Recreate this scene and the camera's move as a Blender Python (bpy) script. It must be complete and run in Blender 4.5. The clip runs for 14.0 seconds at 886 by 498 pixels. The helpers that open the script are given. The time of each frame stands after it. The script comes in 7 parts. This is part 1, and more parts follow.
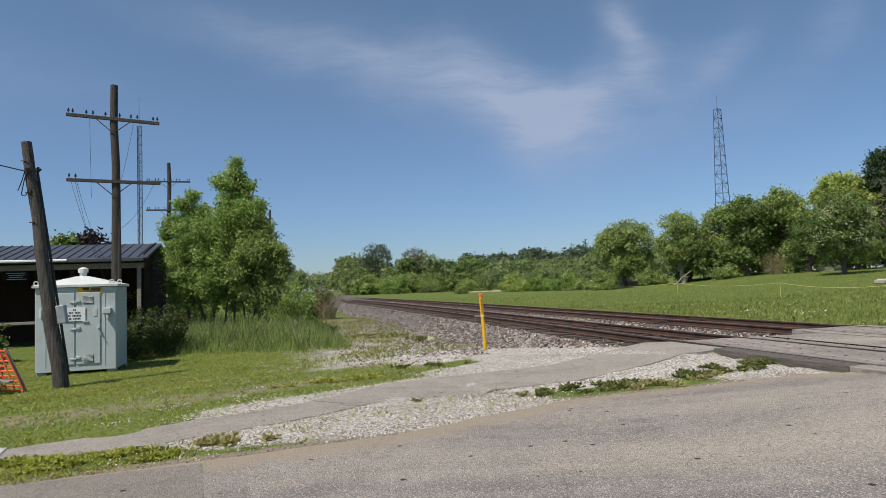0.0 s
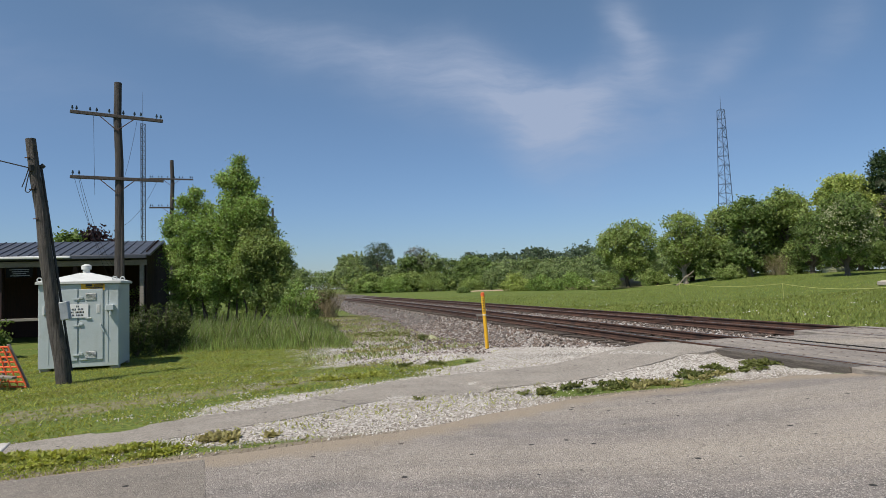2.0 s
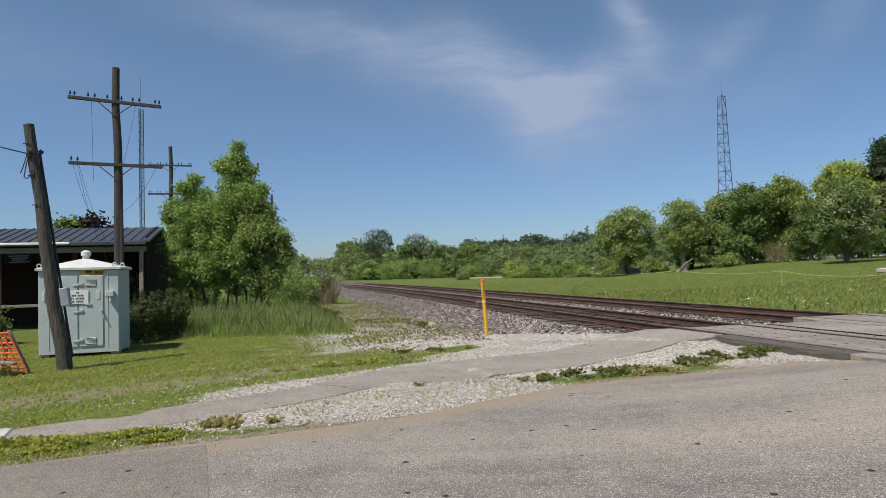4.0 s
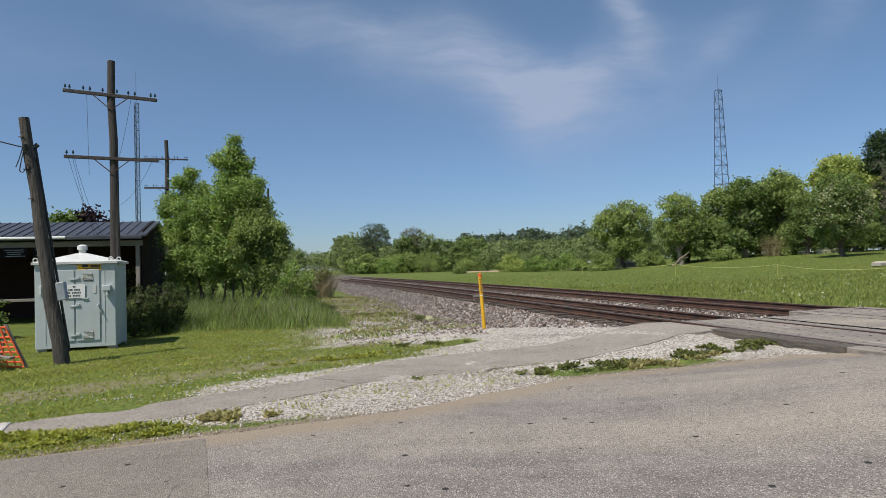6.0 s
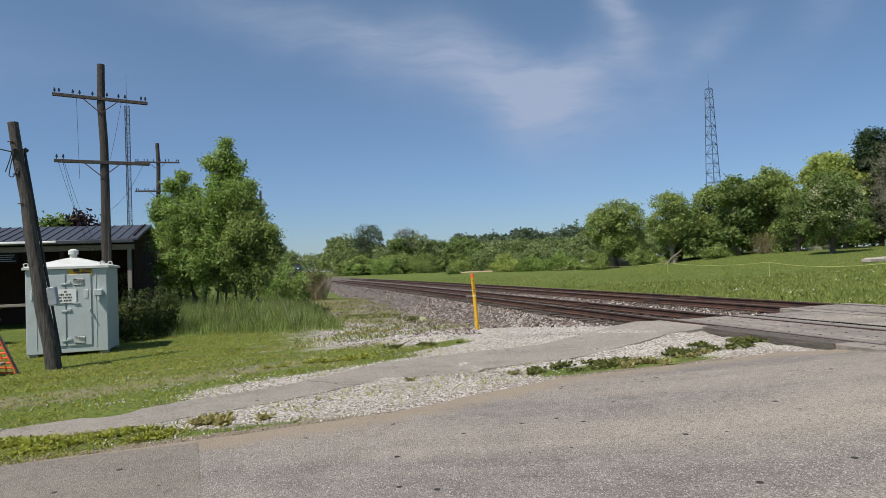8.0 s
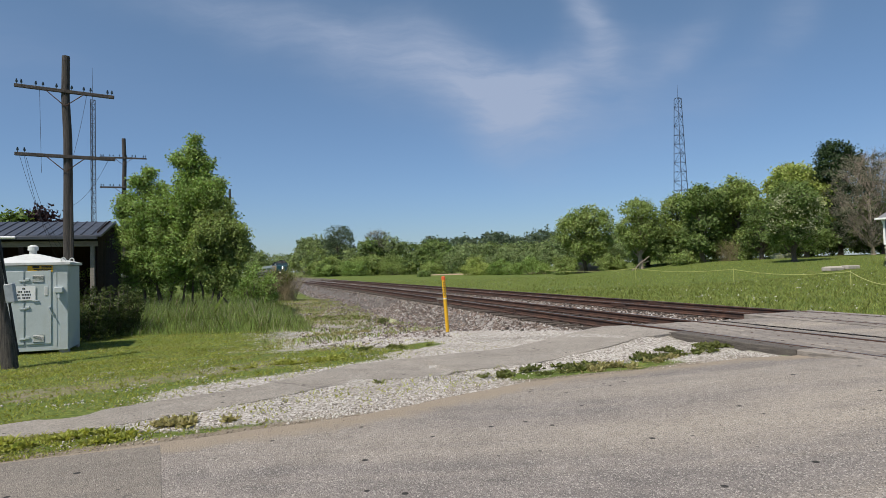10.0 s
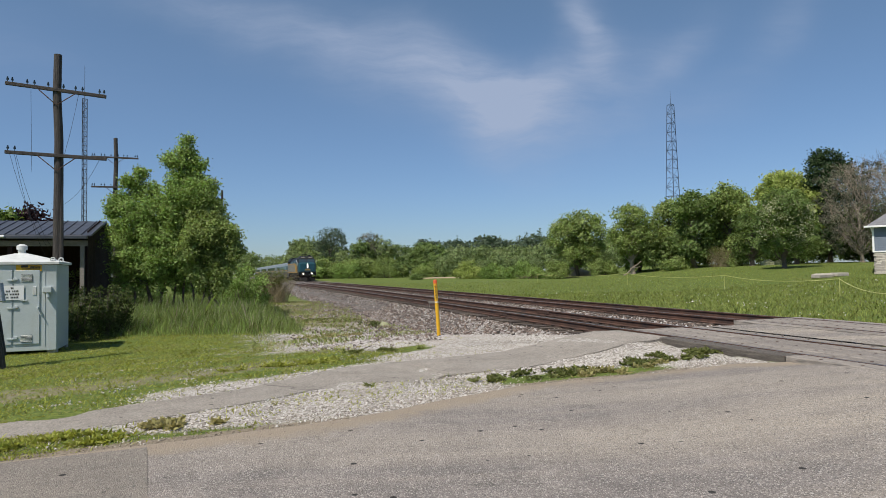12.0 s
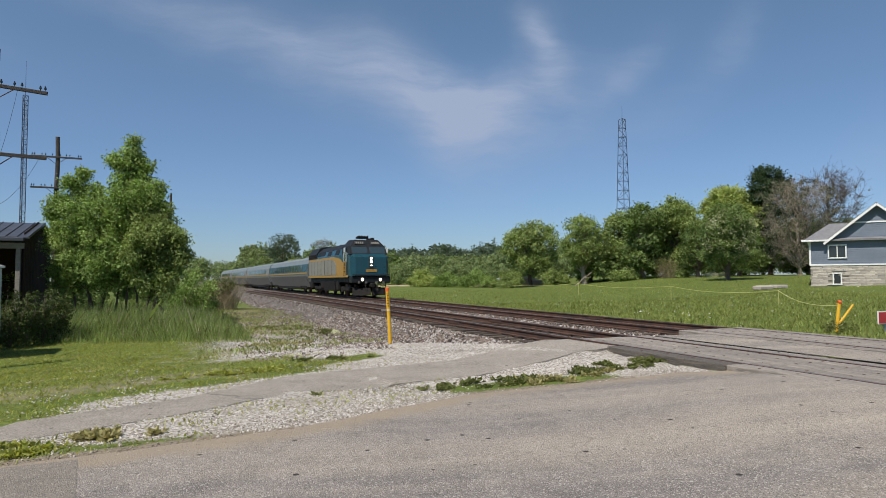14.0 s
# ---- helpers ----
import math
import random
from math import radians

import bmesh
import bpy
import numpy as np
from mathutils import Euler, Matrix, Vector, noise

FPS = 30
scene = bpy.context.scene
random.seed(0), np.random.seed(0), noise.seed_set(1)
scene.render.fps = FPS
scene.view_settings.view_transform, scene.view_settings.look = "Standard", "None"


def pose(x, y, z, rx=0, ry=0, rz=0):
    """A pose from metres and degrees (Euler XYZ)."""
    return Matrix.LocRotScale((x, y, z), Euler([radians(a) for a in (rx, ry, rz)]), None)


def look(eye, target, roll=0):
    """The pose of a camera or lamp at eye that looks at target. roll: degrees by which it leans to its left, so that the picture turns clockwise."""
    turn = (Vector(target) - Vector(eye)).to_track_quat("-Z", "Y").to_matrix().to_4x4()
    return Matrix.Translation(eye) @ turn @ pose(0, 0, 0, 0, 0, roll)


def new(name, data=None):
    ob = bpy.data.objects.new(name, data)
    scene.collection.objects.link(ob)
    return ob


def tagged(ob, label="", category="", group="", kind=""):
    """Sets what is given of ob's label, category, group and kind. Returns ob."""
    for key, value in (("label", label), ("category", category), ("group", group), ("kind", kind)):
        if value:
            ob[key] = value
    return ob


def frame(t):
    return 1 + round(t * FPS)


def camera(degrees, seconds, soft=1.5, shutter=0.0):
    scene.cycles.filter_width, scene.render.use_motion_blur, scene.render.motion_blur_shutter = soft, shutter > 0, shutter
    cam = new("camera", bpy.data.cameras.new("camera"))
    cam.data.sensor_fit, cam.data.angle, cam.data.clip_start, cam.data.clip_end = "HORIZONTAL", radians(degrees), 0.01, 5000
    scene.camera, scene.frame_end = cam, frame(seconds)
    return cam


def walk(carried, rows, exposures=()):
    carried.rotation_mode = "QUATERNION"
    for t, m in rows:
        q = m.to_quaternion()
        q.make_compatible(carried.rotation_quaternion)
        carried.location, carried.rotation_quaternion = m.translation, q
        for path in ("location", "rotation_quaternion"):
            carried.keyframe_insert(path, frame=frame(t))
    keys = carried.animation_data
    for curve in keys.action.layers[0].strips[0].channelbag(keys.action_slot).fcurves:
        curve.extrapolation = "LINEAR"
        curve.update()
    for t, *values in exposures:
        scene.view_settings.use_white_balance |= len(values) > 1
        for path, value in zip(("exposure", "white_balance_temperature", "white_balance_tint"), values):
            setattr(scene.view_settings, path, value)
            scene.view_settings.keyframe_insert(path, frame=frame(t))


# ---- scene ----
cam = camera(69.72, 14.0, soft=0.5)
EYE = 1.33  # the first eye's height over the rail heads, which lie at z = 0
# seconds, x, y, z off the first eye; yaw, pitch, lean to the right in degrees
PATH = [
    (0.0, 0.000, 0.000, 0.000, -0.00, 3.40, 2.06),
    (0.5, -0.000, -0.008, 0.005, -0.04, 3.40, 2.28),
    (1.0, -0.004, -0.005, -0.003, 0.07, 3.34, 2.04),
    (1.5, -0.001, -0.006, -0.001, 0.12, 3.45, 1.88),
    (2.0, -0.000, -0.011, -0.006, 0.21, 3.32, 1.72),
    (2.5, -0.001, -0.009, -0.008, 0.08, 3.09, 1.74),
    (3.0, -0.009, -0.012, -0.007, 0.26, 2.72, 1.87),
    (3.5, -0.013, -0.008, -0.008, 0.26, 2.34, 1.73),
    (6.0, -0.038, -0.003, -0.011, -0.11, 1.59, 1.69),
    (6.5, -0.025, -0.016, -0.016, -0.56, 0.93, 3.07),
    (7.0, -0.026, -0.040, -0.014, 0.25, 1.15, 2.19),
    (7.5, -0.032, -0.026, 0.005, -0.82, 1.35, 3.14),
    (8.0, -0.008, -0.030, -0.003, -0.69, 1.62, 2.27),
    (8.5, -0.009, -0.010, -0.001, -1.94, 1.65, 2.17),
    (9.0, -0.014, -0.008, -0.007, -3.01, 1.77, 1.48),
    (11.5, -0.006, 0.023, -0.006, -3.64, 1.76, 1.40),
    (12.0, -0.001, 0.001, -0.003, -3.97, 2.05, 0.85),
    (12.5, 0.002, 0.012, 0.003, -4.02, 2.32, 0.07),
    (13.0, 0.008, -0.006, 0.001, -4.09, 2.61, 0.45),
    (13.5, 0.022, 0.006, -0.009, -5.97, 2.59, 0.43),
    (14.0, 0.055, 0.031, -0.011, -8.04, 2.76, 0.21),
]
walk(cam, [(t, pose(x, y, EYE + z, pitch, 0, yaw) @ pose(0, 0, 0, 0, lean, 0) @ pose(0, 0, 0, 90, 0, 0)) for t, x, y, z, yaw, pitch, lean in PATH])

# ---------------------------------------------------------------- light
SUN_EL, SUN_FROM = 57.0, (-0.69, -0.72)  # the sun stands high, behind the viewer's left shoulder
world = bpy.data.worlds.new("sky_world")
scene.world = world
world.use_nodes = True


def wire(tree, kind, values=(), **sets):
    """A node with its settings; values: (socket, number or another node's socket)."""
    n = tree.nodes.new(kind)
    for k, v in sets.items():
        setattr(n, k, v)
    for sock, v in values:
        if isinstance(v, bpy.types.NodeSocket):
            tree.links.new(v, n.inputs[sock])
        else:
            n.inputs[sock].default_value = v
    return n


def sums(tree, op, a, b=0.0, c=0.0):
    return wire(tree, "ShaderNodeMath", ((0, a), (1, b), (2, c)), operation=op).outputs[0]


def ramp(tree, fac, stops):
    n = wire(tree, "ShaderNodeValToRGB", ((0, fac),))
    e = n.color_ramp.elements
    while len(e) < len(stops):
        e.new(0.5)
    for k, (p, col) in enumerate(stops):
        e[k].position = p
        e[k].color = (*col, 1) if not isinstance(col, (int, float)) else (col, col, col, 1)
    return n.outputs[0]


def build_sky():
    t = world.node_tree
    t.nodes.clear()
    sky = wire(t, "ShaderNodeTexSky", sky_type="NISHITA")
    sky.sun_disc = False
    sky.sun_elevation = radians(SUN_EL)
    sky.sun_rotation = math.atan2(SUN_FROM[0], SUN_FROM[1])
    sky.air_density, sky.dust_density, sky.ozone_density, sky.altitude = 1.0, 0.35, 2.6, 250
    co = wire(t, "ShaderNodeTexCoord").outputs["Generated"]
    sep = wire(t, "ShaderNodeSeparateXYZ", ((0, co),)).outputs
    ys = sums(t, "MAXIMUM", sums(t, "ABSOLUTE", sep[1]), 0.05)
    u, v = sums(t, "DIVIDE", sep[0], ys), sums(t, "DIVIDE", sep[2], ys)
    flat = wire(t, "ShaderNodeCombineXYZ", ((0, u), (1, v))).outputs[0]
    wob = wire(t, "ShaderNodeTexNoise", ((0, flat), ("Scale", 5.0), ("Detail", 4.0)), noise_dimensions="2D").outputs["Color"]
    bent = wire(t, "ShaderNodeVectorMath", ((0, flat), (1, wire(t, "ShaderNodeVectorMath", ((0, wob), (1, (0.09, 0.07, 0))), operation="MULTIPLY").outputs[0])), operation="ADD").outputs[0]
    bs = wire(t, "ShaderNodeSeparateXYZ", ((0, bent),)).outputs
    total = None
    # thin cirrus streaks: middle, half length, half width, turn, strength
    for cu, cv, ln, wd, turn, k in ((0.05, 0.315, 0.21, 0.044, -17, 0.72), (0.13, 0.275, 0.12, 0.040, -24, 0.38), (-0.27, 0.412, 0.15, 0.022, -12, 0.34), (0.17, 0.235, 0.08, 0.045, -45, 0.42), (0.26, 0.298, 0.10, 0.034, 22, 0.62),
                                    (0.335, 0.355, 0.075, 0.026, 112, 0.50), (0.312, 0.412, 0.035, 0.014, 125, 0.45), (0.452, 0.338, 0.065, 0.026, 48, 0.42), (0.51, 0.262, 0.07, 0.035, 20, 0.18),
                                    (0.645, 0.405, 0.07, 0.030, 62, 0.26), (0.10, 0.345, 0.10, 0.022, -28, 0.25), (1.3, 0.35, 0.3, 0.05, 20, 0.5), (-1.2, 0.5, 0.4, 0.05, -15, 0.5)):
        c, s = math.cos(radians(turn)), math.sin(radians(turn))
        du, dv = sums(t, "SUBTRACT", bs[0], cu + 0.045), sums(t, "SUBTRACT", bs[1], cv + 0.035)
        a = sums(t, "MULTIPLY_ADD", du, c / ln, sums(t, "MULTIPLY", dv, s / ln))
        b = sums(t, "MULTIPLY_ADD", du, -s / wd, sums(t, "MULTIPLY", dv, c / wd))
        r2 = sums(t, "MULTIPLY_ADD", a, a, sums(t, "MULTIPLY", b, b))
        g = sums(t, "MULTIPLY", sums(t, "POWER", 2.718, sums(t, "MULTIPLY", r2, -0.6)), k * 0.92)
        total = g if total is None else sums(t, "ADD", total, g)
    stretch = wire(t, "ShaderNodeMapping", ((0, bent), ("Rotation", (0, 0, radians(-38))), ("Scale", (2.2, 11.0, 1))))
    fib = wire(t, "ShaderNodeTexNoise", ((0, stretch.outputs[0]), ("Scale", 2.6), ("Detail", 8.0), ("Roughness", 0.62)), noise_dimensions="2D").outputs[0]
    fib = wire(t, "ShaderNodeMapRange", ((0, fib), (1, 0.25), (2, 0.75), (3, 0.42), (4, 1.0))).outputs[0]
    haze = sums(t, "MULTIPLY", wire(t, "ShaderNodeTexNoise", ((0, flat), ("Scale", 2.0), ("Detail", 6.0)), noise_dimensions="2D").outputs[0], 0.03)
    mask = sums(t, "MINIMUM", sums(t, "ADD", sums(t, "MULTIPLY", total, fib), haze), 0.85)
    clear = ramp(t, sums(t, "MAXIMUM", sep[2], 0.0), ((0.0, (0.57, 0.685, 0.88)), (0.12, (0.68, 0.785, 0.95)), (0.42, (0.93, 1.0, 0.985))))
    tint = wire(t, "ShaderNodeMix", ((0, 1.0), (6, sky.outputs[0]), (7, clear)), data_type="RGBA", blend_type="MULTIPLY").outputs[2]
    mix = wire(t, "ShaderNodeMix", ((0, mask), (6, tint), (7, CLOUD)), data_type="RGBA").outputs[2]
    bg = wire(t, "ShaderNodeBackground", ((0, mix), (1, SKY_STRENGTH)))
    wire(t, "ShaderNodeOutputWorld", ((0, bg.outputs[0]),))


CLOUD, SKY_STRENGTH = (3.7, 4.4, 5.9, 1), 0.105
build_sky()
sun = new("sun", bpy.data.lights.new("sun", "SUN"))
sun.data.energy, sun.data.angle, sun.data.color = 5.5, radians(0.53), (1.0, 0.93, 0.84)
flat_len = math.hypot(*SUN_FROM)
sun.matrix_world = look((SUN_FROM[0] * 50, SUN_FROM[1] * 50, 50 * flat_len * math.tan(radians(SUN_EL))), (0, 0, 0))
scene.view_settings.exposure = -0.03


# ---------------------------------------------------------------- materials
def material(name, low, high, scale=6.0, rough=0.8, grain=60.0, bump=0.25, metal=0.0, spread=0.0, island=0.0, through_light=0.0, stretch=(1, 1, 1), stain=None, stain_scale=0.7, depth=0.01, spec=0.5):
    """Two colours mixed by noise at two scales, fine relief, a stain colour in patches, and a change of value from piece to piece
    (spread: object by object; island: leaf by leaf)."""
    m = bpy.data.materials.new(name)
    m.use_nodes = True
    t = m.node_tree
    t.nodes.clear()
    co = wire(t, "ShaderNodeTexCoord").outputs["Object"]
    co = wire(t, "ShaderNodeMapping", ((0, co), ("Scale", stretch))).outputs[0]
    a = wire(t, "ShaderNodeTexNoise", ((0, co), ("Scale", scale), ("Detail", 5.0), ("Roughness", 0.6))).outputs[0]
    b = wire(t, "ShaderNodeTexNoise", ((0, co), ("Scale", grain), ("Detail", 3.0))).outputs[0]
    fac = sums(t, "MULTIPLY_ADD", a, 0.6, sums(t, "MULTIPLY", b, 0.4))
    fac = wire(t, "ShaderNodeMapRange", ((0, fac), (1, 0.36), (2, 0.64))).outputs[0]
    col = wire(t, "ShaderNodeMix", ((0, fac), (6, (*low, 1)), (7, (*high, 1))), data_type="RGBA").outputs[2]
    if stain:
        c = wire(t, "ShaderNodeTexNoise", ((0, co), ("Scale", stain_scale), ("Detail", 6.0), ("Roughness", 0.65))).outputs[0]
        c = wire(t, "ShaderNodeMapRange", ((0, c), (1, 0.5), (2, 0.68))).outputs[0]
        col = wire(t, "ShaderNodeMix", ((0, c), (6, col), (7, (*stain, 1))), data_type="RGBA").outputs[2]
    if spread or island:
        r = wire(t, "ShaderNodeObjectInfo").outputs["Random"] if spread else wire(t, "ShaderNodeNewGeometry").outputs["Random Per Island"]
        k = spread or island
        val = wire(t, "ShaderNodeMapRange", ((0, r), (3, 1 - k), (4, 1 + k))).outputs[0]
        hue = wire(t, "ShaderNodeMapRange", ((0, r), (3, 0.5 - 0.03 * k), (4, 0.5 + 0.025 * k))).outputs[0]
        col = wire(t, "ShaderNodeHueSaturation", (("Hue", hue), ("Value", val), ("Color", col))).outputs[0]
    nrm = wire(t, "ShaderNodeBump", (("Strength", bump), ("Distance", depth), ("Height", b))).outputs[0]
    rg = wire(t, "ShaderNodeMapRange", ((0, a), (1, 0.3), (2, 0.7), (3, max(rough - 0.1, 0.02)), (4, min(rough + 0.1, 1)))).outputs[0]
    p = wire(t, "ShaderNodeBsdfPrincipled", (("Base Color", col), ("Roughness", rg), ("Metallic", metal), ("Normal", nrm), ("Specular IOR Level", spec)))
    out = p.outputs[0]
    if through_light:
        tr = wire(t, "ShaderNodeBsdfTranslucent", ((0, wire(t, "ShaderNodeHueSaturation", (("Saturation", 1.15), ("Value", 1.3), ("Color", col))).outputs[0]),))
        out = wire(t, "ShaderNodeMixShader", ((0, through_light), (1, out), (2, tr.outputs[0]))).outputs[0]
    wire(t, "ShaderNodeOutputMaterial", ((0, out),))
    return m


def glow(name, colour, strength):
    m = bpy.data.materials.new(name)
    m.use_nodes = True
    p = m.node_tree.nodes["Principled BSDF"]
    p.inputs["Base Color"].default_value = (*colour, 1)
    p.inputs["Emission Color"].default_value = (*colour, 1)
    p.inputs["Emission Strength"].default_value = strength
    return m


def glass(name, tint=(0.02, 0.025, 0.03)):
    m = bpy.data.materials.new(name)
    m.use_nodes = True
    p = m.node_tree.nodes["Principled BSDF"]
    p.inputs["Base Color"].default_value = (*tint, 1)
    p.inputs["Roughness"].default_value = 0.06
    p.inputs["Specular IOR Level"].default_value = 0.8
    return m


def leaf_mat(name, low, high, k=0.35, tl=0.35):
    return material(name, low, high, scale=0.5, grain=9.0, rough=0.6, bump=0.0, island=k, through_light=tl, spec=0.25)


M = {}
M["rail"] = material("rusty_rail", (0.04, 0.020, 0.013), (0.105, 0.052, 0.034), 4, 0.85, 70, 0.3, stain=(0.03, 0.02, 0.017), stain_scale=1.4)
M["rail_top"] = material("worn_rail_head", (0.16, 0.13, 0.11), (0.30, 0.26, 0.23), 8, 0.35, 90, 0.1, metal=0.8)
M["tie"] = material("creosoted_tie", (0.035, 0.027, 0.021), (0.10, 0.078, 0.06), 3, 0.9, 45, 0.5, spread=0.3, stretch=(1, 8, 8))
M["plank"] = material("weathered_plank", (0.15, 0.13, 0.11), (0.33, 0.295, 0.255), 2.5, 0.92, 50, 0.5, spread=0.12, stretch=(9, 1, 9), stain=(0.11, 0.10, 0.09), stain_scale=2.0)
M["dark_timber"] = material("tarred_timber", (0.035, 0.03, 0.025), (0.15, 0.13, 0.11), 3, 0.9, 40, 0.8, spread=0.15, stretch=(9, 1, 9))
M["pole"] = material("weathered_pole", (0.020, 0.0165, 0.0145), (0.105, 0.092, 0.083), 4, 0.95, 40, 0.9, stretch=(8, 8, 0.6), depth=0.02)
M["pole_grey"] = material("grey_pole", (0.016, 0.013, 0.011), (0.165, 0.145, 0.125), 4, 0.95, 40, 1.0, stretch=(8, 8, 0.6), depth=0.02)
M["grass"] = leaf_mat("lawn_blade", (0.215, 0.24, 0.046), (0.37, 0.375, 0.095), 0.35, 0.4)
M["field"] = leaf_mat("field_blade", (0.165, 0.20, 0.046), (0.295, 0.32, 0.095), 0.45, 0.36)
M["tall"] = leaf_mat("tall_grass_blade", (0.14, 0.205, 0.05), (0.31, 0.365, 0.125), 0.6, 0.36)
M["weed"] = leaf_mat("weed_leaf", (0.085, 0.105, 0.028), (0.17, 0.18, 0.055), 0.35, 0.3)
M["dry"] = leaf_mat("dry_stalk", (0.19, 0.155, 0.085), (0.34, 0.285, 0.17), 0.3, 0.15)
M["leaf"] = leaf_mat("bright_leaf", (0.155, 0.235, 0.06), (0.29, 0.375, 0.112), 0.55, 0.35)
M["leaf_mid"] = leaf_mat("mid_leaf", (0.16, 0.215, 0.065), (0.29, 0.35, 0.11), 0.5, 0.36)
M["leaf_dark"] = leaf_mat("dark_leaf", (0.085, 0.13, 0.04), (0.18, 0.24, 0.066), 0.5, 0.33)
M["leaf_yellow"] = leaf_mat("yellow_green_leaf", (0.23, 0.285, 0.072), (0.36, 0.41, 0.12), 0.4, 0.38)
# the next two leaf colours carry aerial haze, greyed for distant trees
M["leaf_far"] = leaf_mat("hazed_far_leaf", (0.13, 0.175, 0.07), (0.22, 0.27, 0.105), 0.45, 0.38)
M["leaf_haze"] = leaf_mat("hazy_leaf", (0.065, 0.095, 0.06), (0.115, 0.15, 0.085), 0.4, 0.45)
M["clip"] = leaf_mat("dry_clipping", (0.22, 0.20, 0.075), (0.36, 0.32, 0.14), 0.3, 0.3)
M["twig"] = leaf_mat("bare_twig", (0.085, 0.085, 0.055), (0.19, 0.18, 0.12), 0.4, 0.1)
M["conifer"] = leaf_mat("conifer_needles", (0.02, 0.042, 0.014), (0.045, 0.075, 0.024), 0.3, 0.15)
M["hedge"] = leaf_mat("yew_needles", (0.030, 0.048, 0.012), (0.10, 0.125, 0.03), 0.5, 0.15)
M["purple"] = leaf_mat("purple_leaf", (0.03, 0.018, 0.022), (0.06, 0.035, 0.035), 0.3, 0.2)
M["bark"] = material("bark", (0.06, 0.045, 0.035), (0.17, 0.135, 0.105), 5, 0.95, 30, 0.6, stretch=(4, 4, 0.8), depth=0.02)
M["bark_pale"] = material("pale_bark", (0.20, 0.16, 0.12), (0.38, 0.32, 0.25), 5, 0.95, 30, 0.6, stretch=(4, 4, 0.8), depth=0.02)


def stone_mat(name, stops):
    """Stones, each of its own shade."""
    m = bpy.data.materials.new(name)
    m.use_nodes = True
    t = m.node_tree
    t.nodes.clear()
    co = wire(t, "ShaderNodeTexCoord").outputs["Object"]
    col = ramp(t, wire(t, "ShaderNodeNewGeometry").outputs["Random Per Island"], stops)
    n = wire(t, "ShaderNodeTexNoise", ((0, co), ("Scale", 55.0), ("Detail", 4.0))).outputs[0]
    val = wire(t, "ShaderNodeMapRange", ((0, n), (1, 0.3), (2, 0.7), (3, 0.75), (4, 1.2))).outputs[0]
    col = wire(t, "ShaderNodeHueSaturation", (("Value", val), ("Color", col))).outputs[0]
    nrm = wire(t, "ShaderNodeBump", (("Strength", 0.4), ("Distance", 0.006), ("Height", n))).outputs[0]
    p = wire(t, "ShaderNodeBsdfPrincipled", (("Base Color", col), ("Roughness", 0.92), ("Normal", nrm), ("Specular IOR Level", 0.25)))
    wire(t, "ShaderNodeOutputMaterial", ((0, p.outputs[0]),))
    return m


M["stone"] = stone_mat("crushed_limestone", ((0.0, (0.16, 0.14, 0.12)), (0.2, (0.33, 0.30, 0.26)), (0.55, (0.47, 0.44, 0.40)), (1.0, (0.62, 0.595, 0.56))))
M["ballast"] = stone_mat("ballast_stone", ((0.0, (0.035, 0.03, 0.027)), (0.35, (0.11, 0.085, 0.07)), (0.55, (0.20, 0.145, 0.115)), (0.8, (0.26, 0.235, 0.215)), (1.0, (0.48, 0.46, 0.43))))


